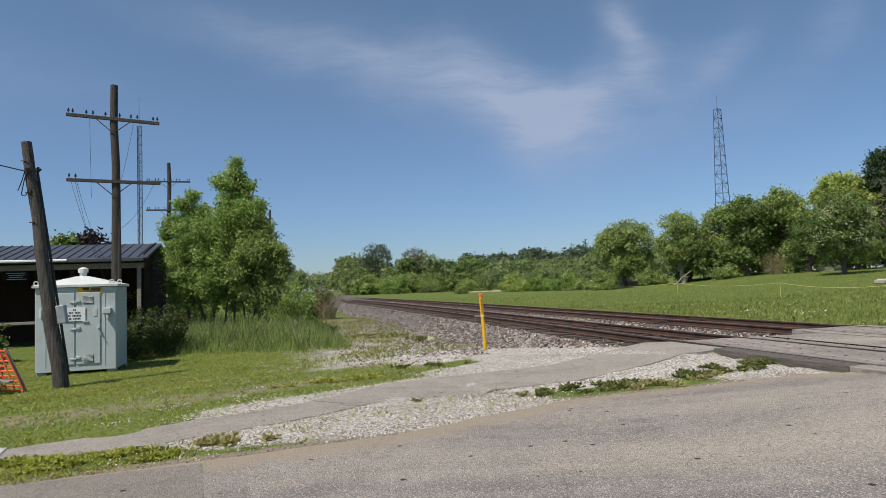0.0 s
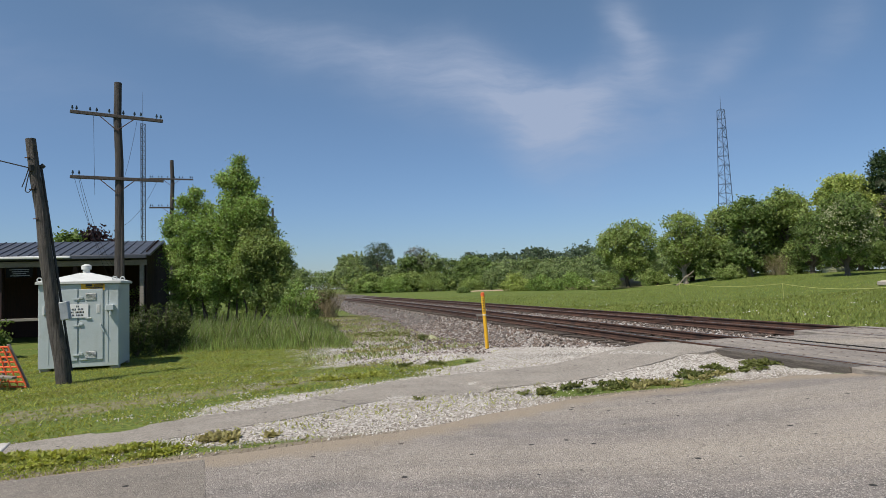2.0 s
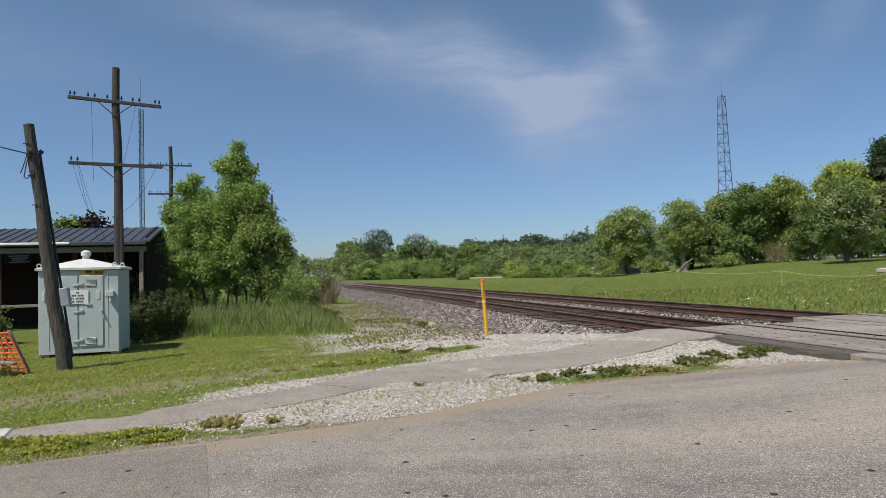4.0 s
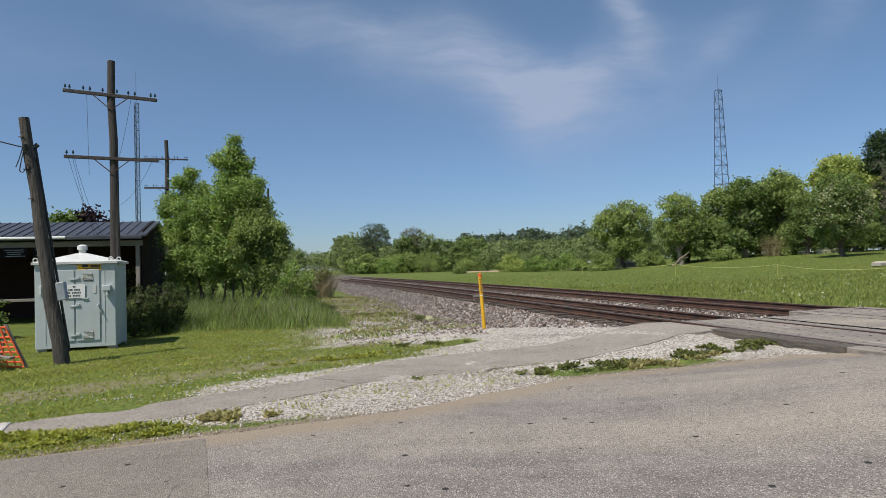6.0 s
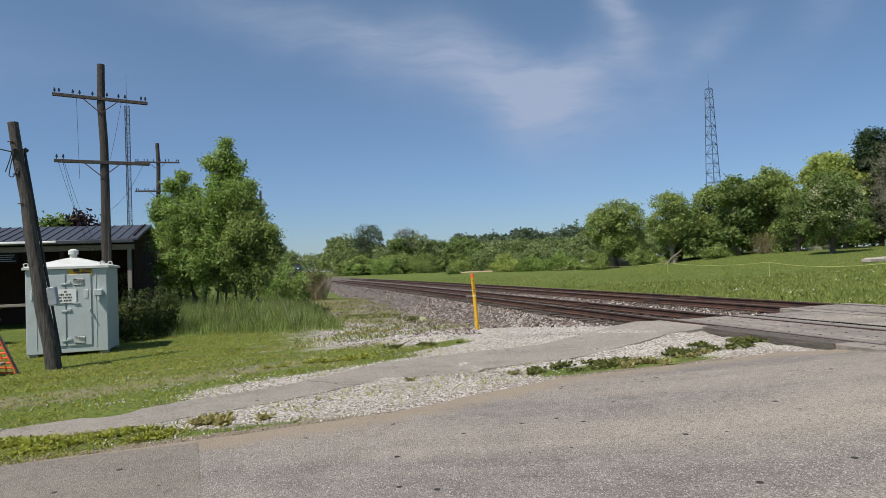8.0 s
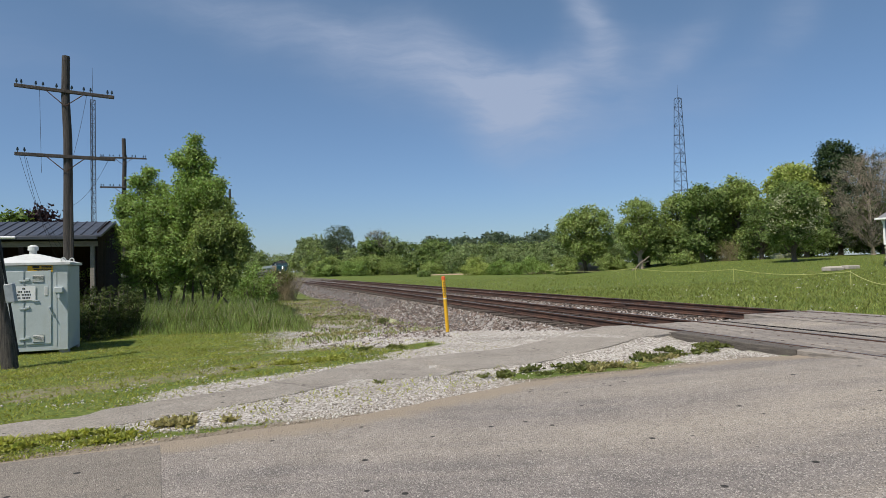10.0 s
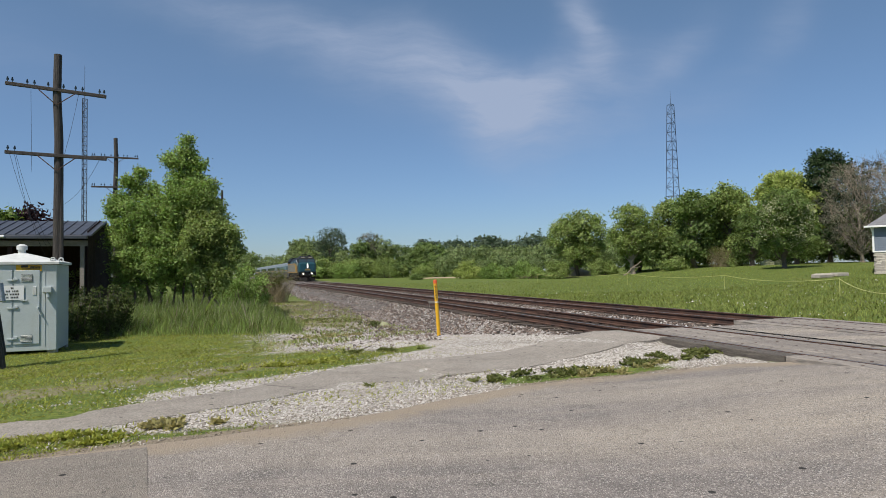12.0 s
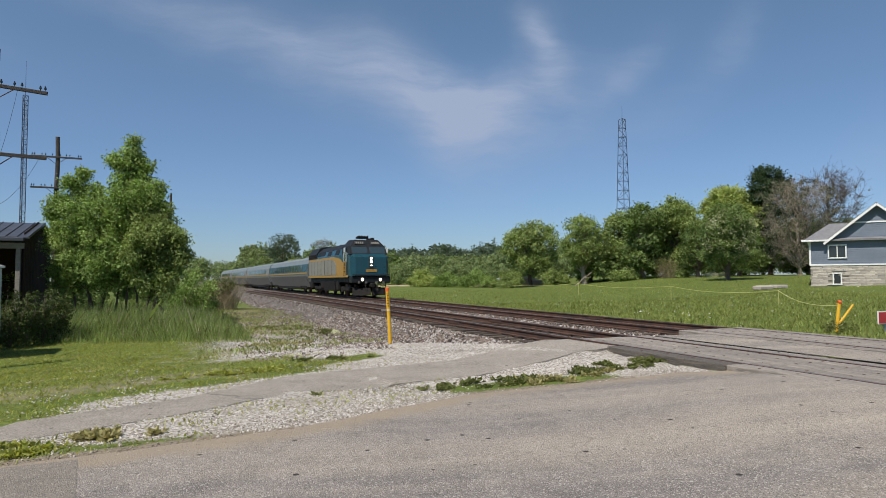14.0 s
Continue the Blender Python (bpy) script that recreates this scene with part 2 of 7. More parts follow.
def ground_material():
    m = bpy.data.materials.new("ground_cover")
    m.use_nodes = True
    t = m.node_tree
    t.nodes.clear()
    co = wire(t, "ShaderNodeTexCoord").outputs["Object"]

    def noisy(scale, lo, hi, detail=6.0):
        n = wire(t, "ShaderNodeTexNoise", ((0, co), ("Scale", scale), ("Detail", detail), ("Roughness", 0.62))).outputs[0]
        return wire(t, "ShaderNodeMapRange", ((0, n), (1, lo), (2, hi))).outputs[0]

    def mixed(f, a, b):
        a = a if isinstance(a, bpy.types.NodeSocket) else (*a, 1)
        b = b if isinstance(b, bpy.types.NodeSocket) else (*b, 1)
        return wire(t, "ShaderNodeMix", ((0, f), (6, a), (7, b)), data_type="RGBA").outputs[2]

    grass = mixed(noisy(0.35, 0.35, 0.65), (0.12, 0.165, 0.03), (0.19, 0.225, 0.05))
    grass = mixed(noisy(14.0, 0.3, 0.6), grass, (0.075, 0.105, 0.024))
    grass = mixed(noisy(0.9, 0.56, 0.75), grass, (0.17, 0.16, 0.055))
    vor = wire(t, "ShaderNodeTexVoronoi", ((0, co), ("Scale", 34.0)))
    stones = ramp(t, wire(t, "ShaderNodeSeparateColor", ((0, vor.outputs["Color"]),)).outputs[0], ((0.0, (0.14, 0.12, 0.10)), (0.4, (0.34, 0.31, 0.27)), (1.0, (0.54, 0.51, 0.47))))
    stones = mixed(noisy(0.8, 0.55, 0.75), stones, (0.30, 0.27, 0.23))
    dark = ramp(t, wire(t, "ShaderNodeSeparateColor", ((0, vor.outputs["Color"]),)).outputs[1], ((0.0, (0.05, 0.043, 0.038)), (0.6, (0.13, 0.115, 0.105)), (1.0, (0.25, 0.23, 0.215))))
    dirt = mixed(noisy(30.0, 0.3, 0.7), (0.16, 0.13, 0.095), (0.28, 0.24, 0.18))

    def zone(name, soft=0.12):
        a = wire(t, "ShaderNodeAttribute", attribute_name=name).outputs["Fac"]
        a = sums(t, "ADD", a, sums(t, "MULTIPLY_ADD", wire(t, "ShaderNodeTexNoise", ((0, co), ("Scale", 5.0), ("Detail", 8.0), ("Roughness", 0.7))).outputs[0], 1.1, -0.55))
        return wire(t, "ShaderNodeMapRange", ((0, a), (1, 0.5 - soft), (2, 0.5 + soft))).outputs[0]

    col = mixed(zone("dirt"), grass, dirt)
    gm = zone("gravel")
    col = mixed(gm, col, stones)
    bm_ = zone("bed")
    col = mixed(bm_, col, dark)
    h = wire(t, "ShaderNodeTexNoise", ((0, co), ("Scale", 40.0), ("Detail", 4.0))).outputs[0]
    h = sums(t, "SUBTRACT", h, sums(t, "MULTIPLY", vor.outputs["Distance"], sums(t, "MAXIMUM", gm, bm_)))
    nrm = wire(t, "ShaderNodeBump", (("Strength", 0.7), ("Distance", 0.03), ("Height", h))).outputs[0]
    p = wire(t, "ShaderNodeBsdfPrincipled", (("Base Color", col), ("Roughness", 0.95), ("Normal", nrm), ("Specular IOR Level", 0.15)))
    wire(t, "ShaderNodeOutputMaterial", ((0, p.outputs[0]),))
    return m


M["ground"] = ground_material()


def paving(name, low, high, grit, worn, dark, cracks):
    """Old asphalt: exposed pale and dark grit, worn lighter lanes, thin cracks and small dark spots."""
    m = bpy.data.materials.new(name)
    m.use_nodes = True
    t = m.node_tree
    t.nodes.clear()
    co = wire(t, "ShaderNodeTexCoord").outputs["Object"]

    def noisy(scale, lo, hi, detail=6.0, rough=0.62, vec=co):
        n = wire(t, "ShaderNodeTexNoise", ((0, vec), ("Scale", scale), ("Detail", detail), ("Roughness", rough))).outputs[0]
        return wire(t, "ShaderNodeMapRange", ((0, n), (1, lo), (2, hi))).outputs[0]

    def mixed(f, a, b):
        a = a if isinstance(a, bpy.types.NodeSocket) else (*a, 1)
        return wire(t, "ShaderNodeMix", ((0, f), (6, a), (7, (*b, 1))), data_type="RGBA").outputs[2]

    lanes = wire(t, "ShaderNodeMapping", ((0, co), ("Rotation", (0, 0, -TH - 0.06)), ("Scale", (0.07, 0.75, 1)))).outputs[0]
    col = mixed(noisy(2.5, 0.35, 0.65), low, high)
    col = mixed(noisy(0.8, 0.42, 0.68, vec=lanes), col, worn)
    vor = wire(t, "ShaderNodeTexVoronoi", ((0, co), ("Scale", 105.0)))
    sp = wire(t, "ShaderNodeSeparateColor", ((0, vor.outputs["Color"]),)).outputs
    col = mixed(wire(t, "ShaderNodeMapRange", ((0, sp[0]), (1, 0.70), (2, 0.95), (4, 0.75))).outputs[0], col, grit)
    col = mixed(wire(t, "ShaderNodeMapRange", ((0, sp[1]), (1, 0.66), (2, 0.95), (4, 0.75))).outputs[0], col, dark)
    spots = wire(t, "ShaderNodeTexVoronoi", ((0, co), ("Scale", 3.2), ("Randomness", 1.0)))
    ss = wire(t, "ShaderNodeSeparateColor", ((0, spots.outputs["Color"]),)).outputs
    near = wire(t, "ShaderNodeMapRange", ((0, spots.outputs["Distance"]), (1, 0.10), (2, 0.075))).outputs[0]
    col = mixed(sums(t, "MULTIPLY", near, sums(t, "GREATER_THAN", ss[0], 0.35)), col, (0.035, 0.033, 0.03))
    tar = wire(t, "ShaderNodeTexVoronoi", ((0, co), ("Scale", 5.6), ("Randomness", 1.0)))
    ts = wire(t, "ShaderNodeSeparateColor", ((0, tar.outputs["Color"]),)).outputs
    near = wire(t, "ShaderNodeMapRange", ((0, tar.outputs["Distance"]), (1, 0.12), (2, 0.07))).outputs[0]
    col = mixed(sums(t, "MULTIPLY", near, sums(t, "MULTIPLY", sums(t, "GREATER_THAN", ts[0], 0.62), noisy(0.5, 0.42, 0.56))), col, (0.05, 0.046, 0.042))
    warp = wire(t, "ShaderNodeVectorMath", ((0, co), (1, wire(t, "ShaderNodeVectorMath", ((0, wire(t, "ShaderNodeTexNoise", ((0, co), ("Scale", 1.7), ("Detail", 5.0))).outputs["Color"]), (1, (0.9, 0.9, 0))), operation="MULTIPLY").outputs[0])), operation="ADD").outputs[0]
    cr = wire(t, "ShaderNodeTexVoronoi", ((0, warp), ("Scale", 0.33)), feature="DISTANCE_TO_EDGE").outputs["Distance"]
    cr = wire(t, "ShaderNodeMapRange", ((0, cr), (1, 0.005), (2, 0.0025))).outputs[0]
    cr = sums(t, "MULTIPLY", cr, sums(t, "MULTIPLY", noisy(0.6, 0.5, 0.56), cracks))
    col = mixed(cr, col, (0.05, 0.047, 0.043))
    sand = sums(t, "MULTIPLY_ADD", wire(t, "ShaderNodeTexNoise", ((0, co), ("Scale", 3.0), ("Detail", 9.0), ("Roughness", 0.72))).outputs[0], 1.3, -0.68)
    sand = sums(t, "ADD", sand, wire(t, "ShaderNodeAttribute", attribute_name="sandy").outputs["Fac"])
    col = mixed(wire(t, "ShaderNodeMapRange", ((0, sand), (1, 0.38), (2, 0.85), (4, 0.85))).outputs[0], col, (0.30, 0.245, 0.18))
    h = sums(t, "ADD", wire(t, "ShaderNodeTexNoise", ((0, co), ("Scale", 60.0), ("Detail", 4.0))).outputs[0], sums(t, "MULTIPLY", vor.outputs["Distance"], -0.8))
    nrm = wire(t, "ShaderNodeBump", (("Strength", 0.8), ("Distance", 0.012), ("Height", sums(t, "SUBTRACT", h, cr)))).outputs[0]
    p = wire(t, "ShaderNodeBsdfPrincipled", (("Base Color", col), ("Roughness", 0.92), ("Normal", nrm), ("Specular IOR Level", 0.25)))
    wire(t, "ShaderNodeOutputMaterial", ((0, p.outputs[0]),))
    return m


TH = radians(13.7)  # the tracks' heading, left of ahead, at the crossing
M["asphalt"] = paving("old_asphalt", (0.170, 0.152, 0.140), (0.25, 0.222, 0.20), (0.50, 0.46, 0.41), (0.38, 0.33, 0.265), (0.085, 0.078, 0.07), 0.25)
M["path"] = paving("path_asphalt", (0.23, 0.205, 0.175), (0.31, 0.28, 0.24), (0.47, 0.43, 0.38), (0.36, 0.32, 0.27), (0.09, 0.085, 0.078), 0.5)


# ---------------------------------------------------------------- mesh helpers
def slab(bm, c, size, turn=None, bevel=0.0):
    """A box with centre c and full sizes, bevelled if asked."""
    m = Matrix.Translation(c) @ (turn.to_4x4() if turn else Matrix()) @ Matrix.Diagonal((*size, 1))
    v = bmesh.ops.create_cube(bm, size=1.0, matrix=m)["verts"]
    if bevel:
        es = list({e for w in v for e in w.link_edges})
        bmesh.ops.bevel(bm, geom=es, offset=bevel, segments=1, affect="EDGES", profile=0.5)
    return bm


def rod(bm, a, b, ra, rb=None, seg=10, caps=True):
    """A round bar from a to b, tapered from ra to rb."""
    a, b = Vector(a), Vector(b)
    d = b - a
    m = Matrix.Translation((a + b) / 2) @ d.to_track_quat("Z", "Y").to_matrix().to_4x4()
    bmesh.ops.create_cone(bm, cap_ends=caps, segments=seg, radius1=ra, radius2=ra if rb is None else rb, depth=d.length, matrix=m)
    return bm


def prism(bm, outline, y0, y1, turn=None):
    """An outline of (x, z) drawn along y."""
    f = [bm.verts.new((x, y0, z)) for x, z in outline]
    g = [bm.verts.new((x, y1, z)) for x, z in outline]
    n = len(outline)
    bm.faces.new(f)
    bm.faces.new(g[::-1])
    for i in range(n):
        bm.faces.new((f[i], g[i], g[(i + 1) % n], f[(i + 1) % n]))
    bmesh.ops.recalc_face_normals(bm, faces=bm.faces)
    return bm


def mesh_of(bm, mat, smooth=False):
    me = bpy.data.meshes.new("shape")
    bmesh.ops.recalc_face_normals(bm, faces=bm.faces)
    bm.to_mesh(me)
    bm.free()
    if mat:
        me.materials.append(mat)
    if smooth:
        me.shade_smooth()
    return me


def part(name, bm, mat, parent, label="", smooth=False):
    ob = new(name, mesh_of(bm, mat, smooth) if isinstance(bm, bmesh.types.BMesh) else bm)
    ob.parent = parent
    return tagged(ob, label) if label else ob


def thing(name, m, label, category, group=""):
    ob = new(name)
    ob.empty_display_size = 0.1
    ob.matrix_basis = m
    return tagged(ob, label, category, group)


def bmn():
    return bmesh.new()


def polys(verts, size, mat, name="shape"):
    """A mesh of many small faces: verts is an array (faces, size, 3)."""
    n = len(verts)
    me = bpy.data.meshes.new(name)
    me.vertices.add(n * size)
    me.vertices.foreach_set("co", np.ascontiguousarray(verts, dtype=np.float32).ravel())
    me.loops.add(n * size)
    me.loops.foreach_set("vertex_index", np.arange(n * size, dtype=np.int32))
    me.polygons.add(n)
    me.polygons.foreach_set("loop_start", np.arange(0, n * size, size, dtype=np.int32))
    me.materials.append(mat)
    me.update(calc_edges=True)
    return me


# ---------------------------------------------------------------- plan
NRM, ALONG = np.array([math.cos(TH), math.sin(TH)]), np.array([-math.sin(TH), math.cos(TH)])
NEAR, SPACING = 8.89, 4.03  # the near track's middle off the eye, and between the tracks


def heading(s):
    return TH + radians(2.1) * min(max((s - 35) / 50.0, 0.0), 1.0)


LINE = [np.array(NRM * NEAR - ALONG * 60.0)]  # the near track's middle, a point a metre from s = -60
for k in range(-60, 900):
    hd = heading(k + 0.5)
    LINE.append(LINE[-1] + np.array([-math.sin(hd), math.cos(hd)]))
LINE = np.array(LINE)


def on_track(s, u=0.0):
    """The place s along and u to the right of the near track's middle, and the heading there."""
    f = min(max(s + 60, 0), 899.0)
    k = int(f)
    p = LINE[k] + (LINE[k + 1] - LINE[k]) * (f - k)
    hd = heading(s)
    return np.array([p[0] + u * math.cos(hd), p[1] + u * math.sin(hd)]), hd


def step(a, b, x):
    q = np.clip((x - a) / (b - a), 0, 1)
    return q * q * (3 - 2 * q)


def across(x, y):
    """Distance to the right of the near track's middle."""
    return (x - np.interp(y, LINE[:, 1], LINE[:, 0])) * math.cos(TH)


def along(x, y):
    return x * ALONG[0] + y * ALONG[1]


# the road's far edge, in (across, along)
ROAD_EDGE = [(-60, 2.8), (-30, 4.3), (-11.3, 6.25), (-9.7, 6.5), (-7.8, 6.85), (-6.7, 7.35), (-5.4, 7.85), (-3.6, 7.95), (-1.9, 7.85), (-1.15, 7.55)]
PATH_U = (-6.0, -5.21, -2.2, -1.0, -0.8)  # the footpath's edges near the rails
PATH_S0, PATH_S1 = (9.2, 9.32, 10.25, 10.55, 10.6), (10.9, 11.1, 12.2, 12.45, 12.5)


def height(x, y):
    """The ground's height."""
    x, y = np.asarray(x, float), np.asarray(y, float)
    u, s = across(x, y), along(x, y)
    d = -0.635 * (x + 3.42) + 0.773 * (y - 7.89)
    left = -0.24 - 0.36 * step(1, 9, d) + 0.9 * step(45, 130, y)
    left = left - 0.05 * step(0.5, -0.5, d) * step(-8.5, -5, u) * step(7.3, 8.6, s) * step(11, 10.5, s)
    right = -0.22 + 2.0 * step(-2, 22, x - 0.25 * y) * step(6, 64, u) + 0.30 * step(60, 150, y)
    bed = -0.26 - 0.45 * np.clip(-1.75 - u, 0, 9) - 0.45 * np.clip(u - (SPACING + 1.75), 0, 9) - 0.02 * step(1.4, 2.0, u) * step(2.6, 2.0, u)
    z = np.where(u < 2, np.maximum(left, bed), np.maximum(right, bed))
    road = -0.24 + 0.225 * step(-6.5, -1.2, u) - 0.25 * step(6.2, 11, u) - 0.095 * step(6.2, 7.5, s) * step(-5.5, -2.0, u) * step(-1.0, -1.2, u)
    # the verge banks up to the footpath where it climbs to the rails
    lift = -0.24 + 0.20 * step(-4.4, -1.3, u) - (0.2 + 0.35 * step(-2.6, -1.4, u)) * np.maximum(np.interp(u, PATH_U, PATH_S0) - s + 0.02, 0) - 0.25 * np.maximum(s - np.interp(u, PATH_U, PATH_S1), 0)
    z = np.where((u > -6) & (u < -1.1), np.maximum(z, np.minimum(lift, -0.035)), z)
    z = np.where((u > -3.2) & (u < -1.1), np.maximum(z, -0.125 - 0.07 * (-1.2 - u) - 0.5 * np.maximum(s - 10.6, 0)), z)
    w = step(8.6, 7.4, s)
    return z * (1 - w) + road * w


def spot(x, y, dz=0.0):
    return Vector((x, y, float(height(x, y)) + dz))


# ---------------------------------------------------------------- ground
def spaced(a, b, fine, out_a, out_b, grow=1.16):
    mid = list(np.arange(a, b, fine))
    lo, hi, st = [], [], fine
    p = a
    while p > out_a:
        st *= grow
        p -= st
        lo.append(p)
    p, st = mid[-1], fine
    while p < out_b:
        st *= grow
        p += st
        hi.append(p)
    return np.array(lo[::-1] + mid + hi)


def edge_noise(x, y, scale, seed=0.0):
    return np.array([noise.noise((a * scale, b * scale, seed)) for a, b in zip(np.ravel(x), np.ravel(y))]).reshape(np.shape(x))


def build_ground():
    xs, ys = spaced(-17, 16, 0.16, -2500, 2500), spaced(4, 33, 0.16, -300, 3500)
    X, Y = np.meshgrid(xs, ys)
    near = (abs(X) < 40) & (Y < 80) & (Y > -10)
    Z = height(X, Y)
    wob = np.zeros_like(X)
    wob[near] = edge_noise(X[near], Y[near], 0.9)
    u, s = across(X, Y), along(X, Y)
    d = -0.635 * (X + 3.42) + 0.773 * (Y - 7.89)
    Z = Z + 0.025 * wob * step(7.5, 9, s)
    edge = np.where(u < -1.2, np.interp(u, *np.array(ROAD_EDGE).T), 7.8)
    Z = Z - 0.06 * step(edge + 0.05, edge - 0.45, s) * step(-45, -40, u)  # the bed under the road
    ny, nx = X.shape
    me = bpy.data.meshes.new("ground")
    me.vertices.add(nx * ny)
    me.vertices.foreach_set("co", np.stack([X, Y, Z], -1).astype(np.float32).ravel())
    i = (np.arange(ny - 1)[:, None] * nx + np.arange(nx - 1)[None]).ravel()
    q = np.stack([i, i + 1, i + nx + 1, i + nx], -1).astype(np.int32)
    me.loops.add(q.size)
    me.loops.foreach_set("vertex_index", q.ravel())
    me.polygons.add(len(q))
    me.polygons.foreach_set("loop_start", np.arange(0, q.size, 4, dtype=np.int32))
    me.materials.append(M["ground"])
    me.update(calc_edges=True)
    me.shade_smooth()
    for name, field in (("gravel", gravel_field(u, s, d, wob)), ("dirt", dirt_field(u, s, d, X, Y)), ("bed", bed_field(u, s))):
        at = me.attributes.new(name, "FLOAT", "POINT")
        at.data.foreach_set("value", field.astype(np.float32).ravel())
    ob = new("ground", me)
    return tagged(ob, "mown lawn, gravel verge and grassy field on gently rolling land", "ground", kind="structure")


def gravel_field(u, s, d, wob=0.0):
    """How much pale gravel covers the ground, 0 to 1."""
    verge = 0.72 * step(-11.2, -9.9, u) * step(0.3, -0.2, d) * step(6.6, 7.2, s)
    verge *= 1 - 0.95 * step(-5.6, -5.0, u) * step(9.15, 8.75, s) * step(-2.2, -2.9, u)
    north = 0.72 * step(1.1, 0.5, d) * step(-0.3, 0.1, d) * step(-10.6, -9.8, u)
    apron = 0.85 * step(-7.3, -6.0, u) * step(0.0, 0.6, d) * step(17.6, 16.2, s + 0.9 * (u + 3.9)) * (1 - 0.8 * step(-4.9, -5.3, u) * step(1.2, 1.5, d) * step(2.4, 2.0, d))
    mixed = 0.60 * step(-10.0, -7.5, u) * step(2.6, 4.2, d) * step(30, 20, s)
    return np.clip(np.maximum(np.maximum(verge, north), np.maximum(apron, mixed)) + 0.15 * wob, 0, 1) * step(-0.6, -1.4, u)


def dirt_field(u, s, d, x, y):
    off = s - np.interp(u, *np.array(ROAD_EDGE).T)
    edge = 0.95 * step(0.42 + 0.45 * step(-6.4, -5.2, u), 0.05, off) * step(-1.5, -1.0, off) * step(-1.2, -1.5, u)
    worn = 0.5 * step(0.9, 1.6, d) * step(3.4, 2.4, d) * step(-7, -8.5, u)
    rough = 0.6 * step(3.8, 4.8, d) * step(-8.8, -7.0, u) * step(60, 40, s) * step(-3.0, -4.5, u)
    east = 0.6 * step(7.2, 6.6, u) * step(5.8, 6.2, u)
    return np.maximum(np.maximum(edge, worn), np.maximum(rough, east))


def bed_field(u, s):
    return step(-5.0, -3.7, u) * step(SPACING + 2.7, SPACING + 2.1, u) * step(13.7, 14.7, s + 1.05 * (u + 2)) * step(420, 380, s)


build_ground()


def sheet(name, near, far, n, rows, mat, lift, rough_edge, label, category, level=None, seed=3.0, sandy=0.0):
    """A paved strip between two edge lines, with ragged edges and its own thickness."""
    t = np.linspace(0, 1, n)

    def line(pts):
        pts = np.array(pts, float)
        k = np.r_[0, np.cumsum(np.hypot(*np.diff(pts, axis=0).T))]
        return np.stack([np.interp(t * k[-1], k, pts[:, j]) for j in (0, 1)], -1)

    a, b = line(near), line(far)
    r = np.linspace(0, 1, rows)
    P = a[:, None] * (1 - r[None, :, None]) + b[:, None] * r[None, :, None]
    out = (b - a) / np.maximum(np.linalg.norm(b - a, axis=1), 1e-6)[:, None]
    j0, j1 = edge_noise(a[:, 0], a[:, 1], 1.3, seed) + 0.5 * edge_noise(a[:, 0], a[:, 1], 5.0, seed), edge_noise(b[:, 0], b[:, 1], 1.3, seed + 9) + 0.5 * edge_noise(b[:, 0], b[:, 1], 5.0, seed)
    P[:, 0] -= out * (j0 * rough_edge)[:, None]
    P[:, -1] += out * (j1 * rough_edge)[:, None]
    X, Y = P[..., 0], P[..., 1]
    Z = (height(X, Y) if level is None else level(X, Y)) + lift
    top = np.stack([X, Y, Z], -1).reshape(-1, 3)
    low = top - (0, 0, 0.12)
    i = (np.arange(n - 1)[:, None] * rows + np.arange(rows - 1)[None]).ravel()
    faces = [(k, k + rows, k + rows + 1, k + 1) for k in i]
    o = n * rows
    for k in range(n - 1):
        p, q = k * rows, (k + 1) * rows
        faces += [(p, p + o, q + o, q), (p + rows - 1, q + rows - 1, q + rows - 1 + o, p + rows - 1 + o)]
    me = bpy.data.meshes.new(name)
    me.from_pydata([tuple(v) for v in np.r_[top, low]], [], [tuple(int(w) for w in f) for f in faces])
    me.materials.append(mat)
    me.update()
    if sandy:
        gap = np.linalg.norm(P - P[:, -1:], axis=-1)
        at = me.attributes.new("sandy", "FLOAT", "POINT")
        at.data.foreach_set("value", np.r_[np.exp(-(gap / sandy) ** 2).ravel(), np.zeros(o)].astype(np.float32))
    bm = bmesh.new()
    bm.from_mesh(me)
    bmesh.ops.recalc_face_normals(bm, faces=bm.faces)
    bm.to_mesh(me)
    bm.free()
    return tagged(new(name, me), label, category, kind="structure")


def uv_place(u, s):
    p = NRM * (NEAR + u) + ALONG * s
    return float(p[0]), float(p[1])


road_far = [uv_place(*p) for p in ROAD_EDGE]
road_near = [uv_place(u, -2.6 + 0.01 * u) for u in (-60, -30, -11.3, -9.7, -7.8, -6.7, -5.4, -3.6, -1.9, -1.15)]
sheet("road", road_near, road_far, 420, 60, M["asphalt"], 0.012, 0.05, "worn grey asphalt road with cracks and ragged edges", "road", sandy=0.55)
east_far = [uv_place(u, s) for u, s in ((5.35, 9.2), (7.5, 8.6), (12, 8.0), (30, 7.4), (60, 7.0))]
east_near = [uv_place(u, -2.6) for u in (5.35, 7.5, 12, 30, 60)]
sheet("road_east", east_near, east_far, 160, 30, M["asphalt"], 0.012, 0.05, "grey asphalt road beyond the level crossing", "road")
between_far = [uv_place(u, s) for u, s in ((1.32, 12.1), (1.9, 12.5), (2.72, 12.9))]
between_near = [uv_place(u, -2.6) for u in (1.32, 1.9, 2.72)]
sheet("road_between_tracks", between_near, between_far, 20, 60, M["asphalt"], 0.0, 0.03, "asphalt infill between the two tracks", "road", level=lambda x, y: -0.012 - 0.16 * step(12.0, 13.2, along(x, y)) + 0 * x)


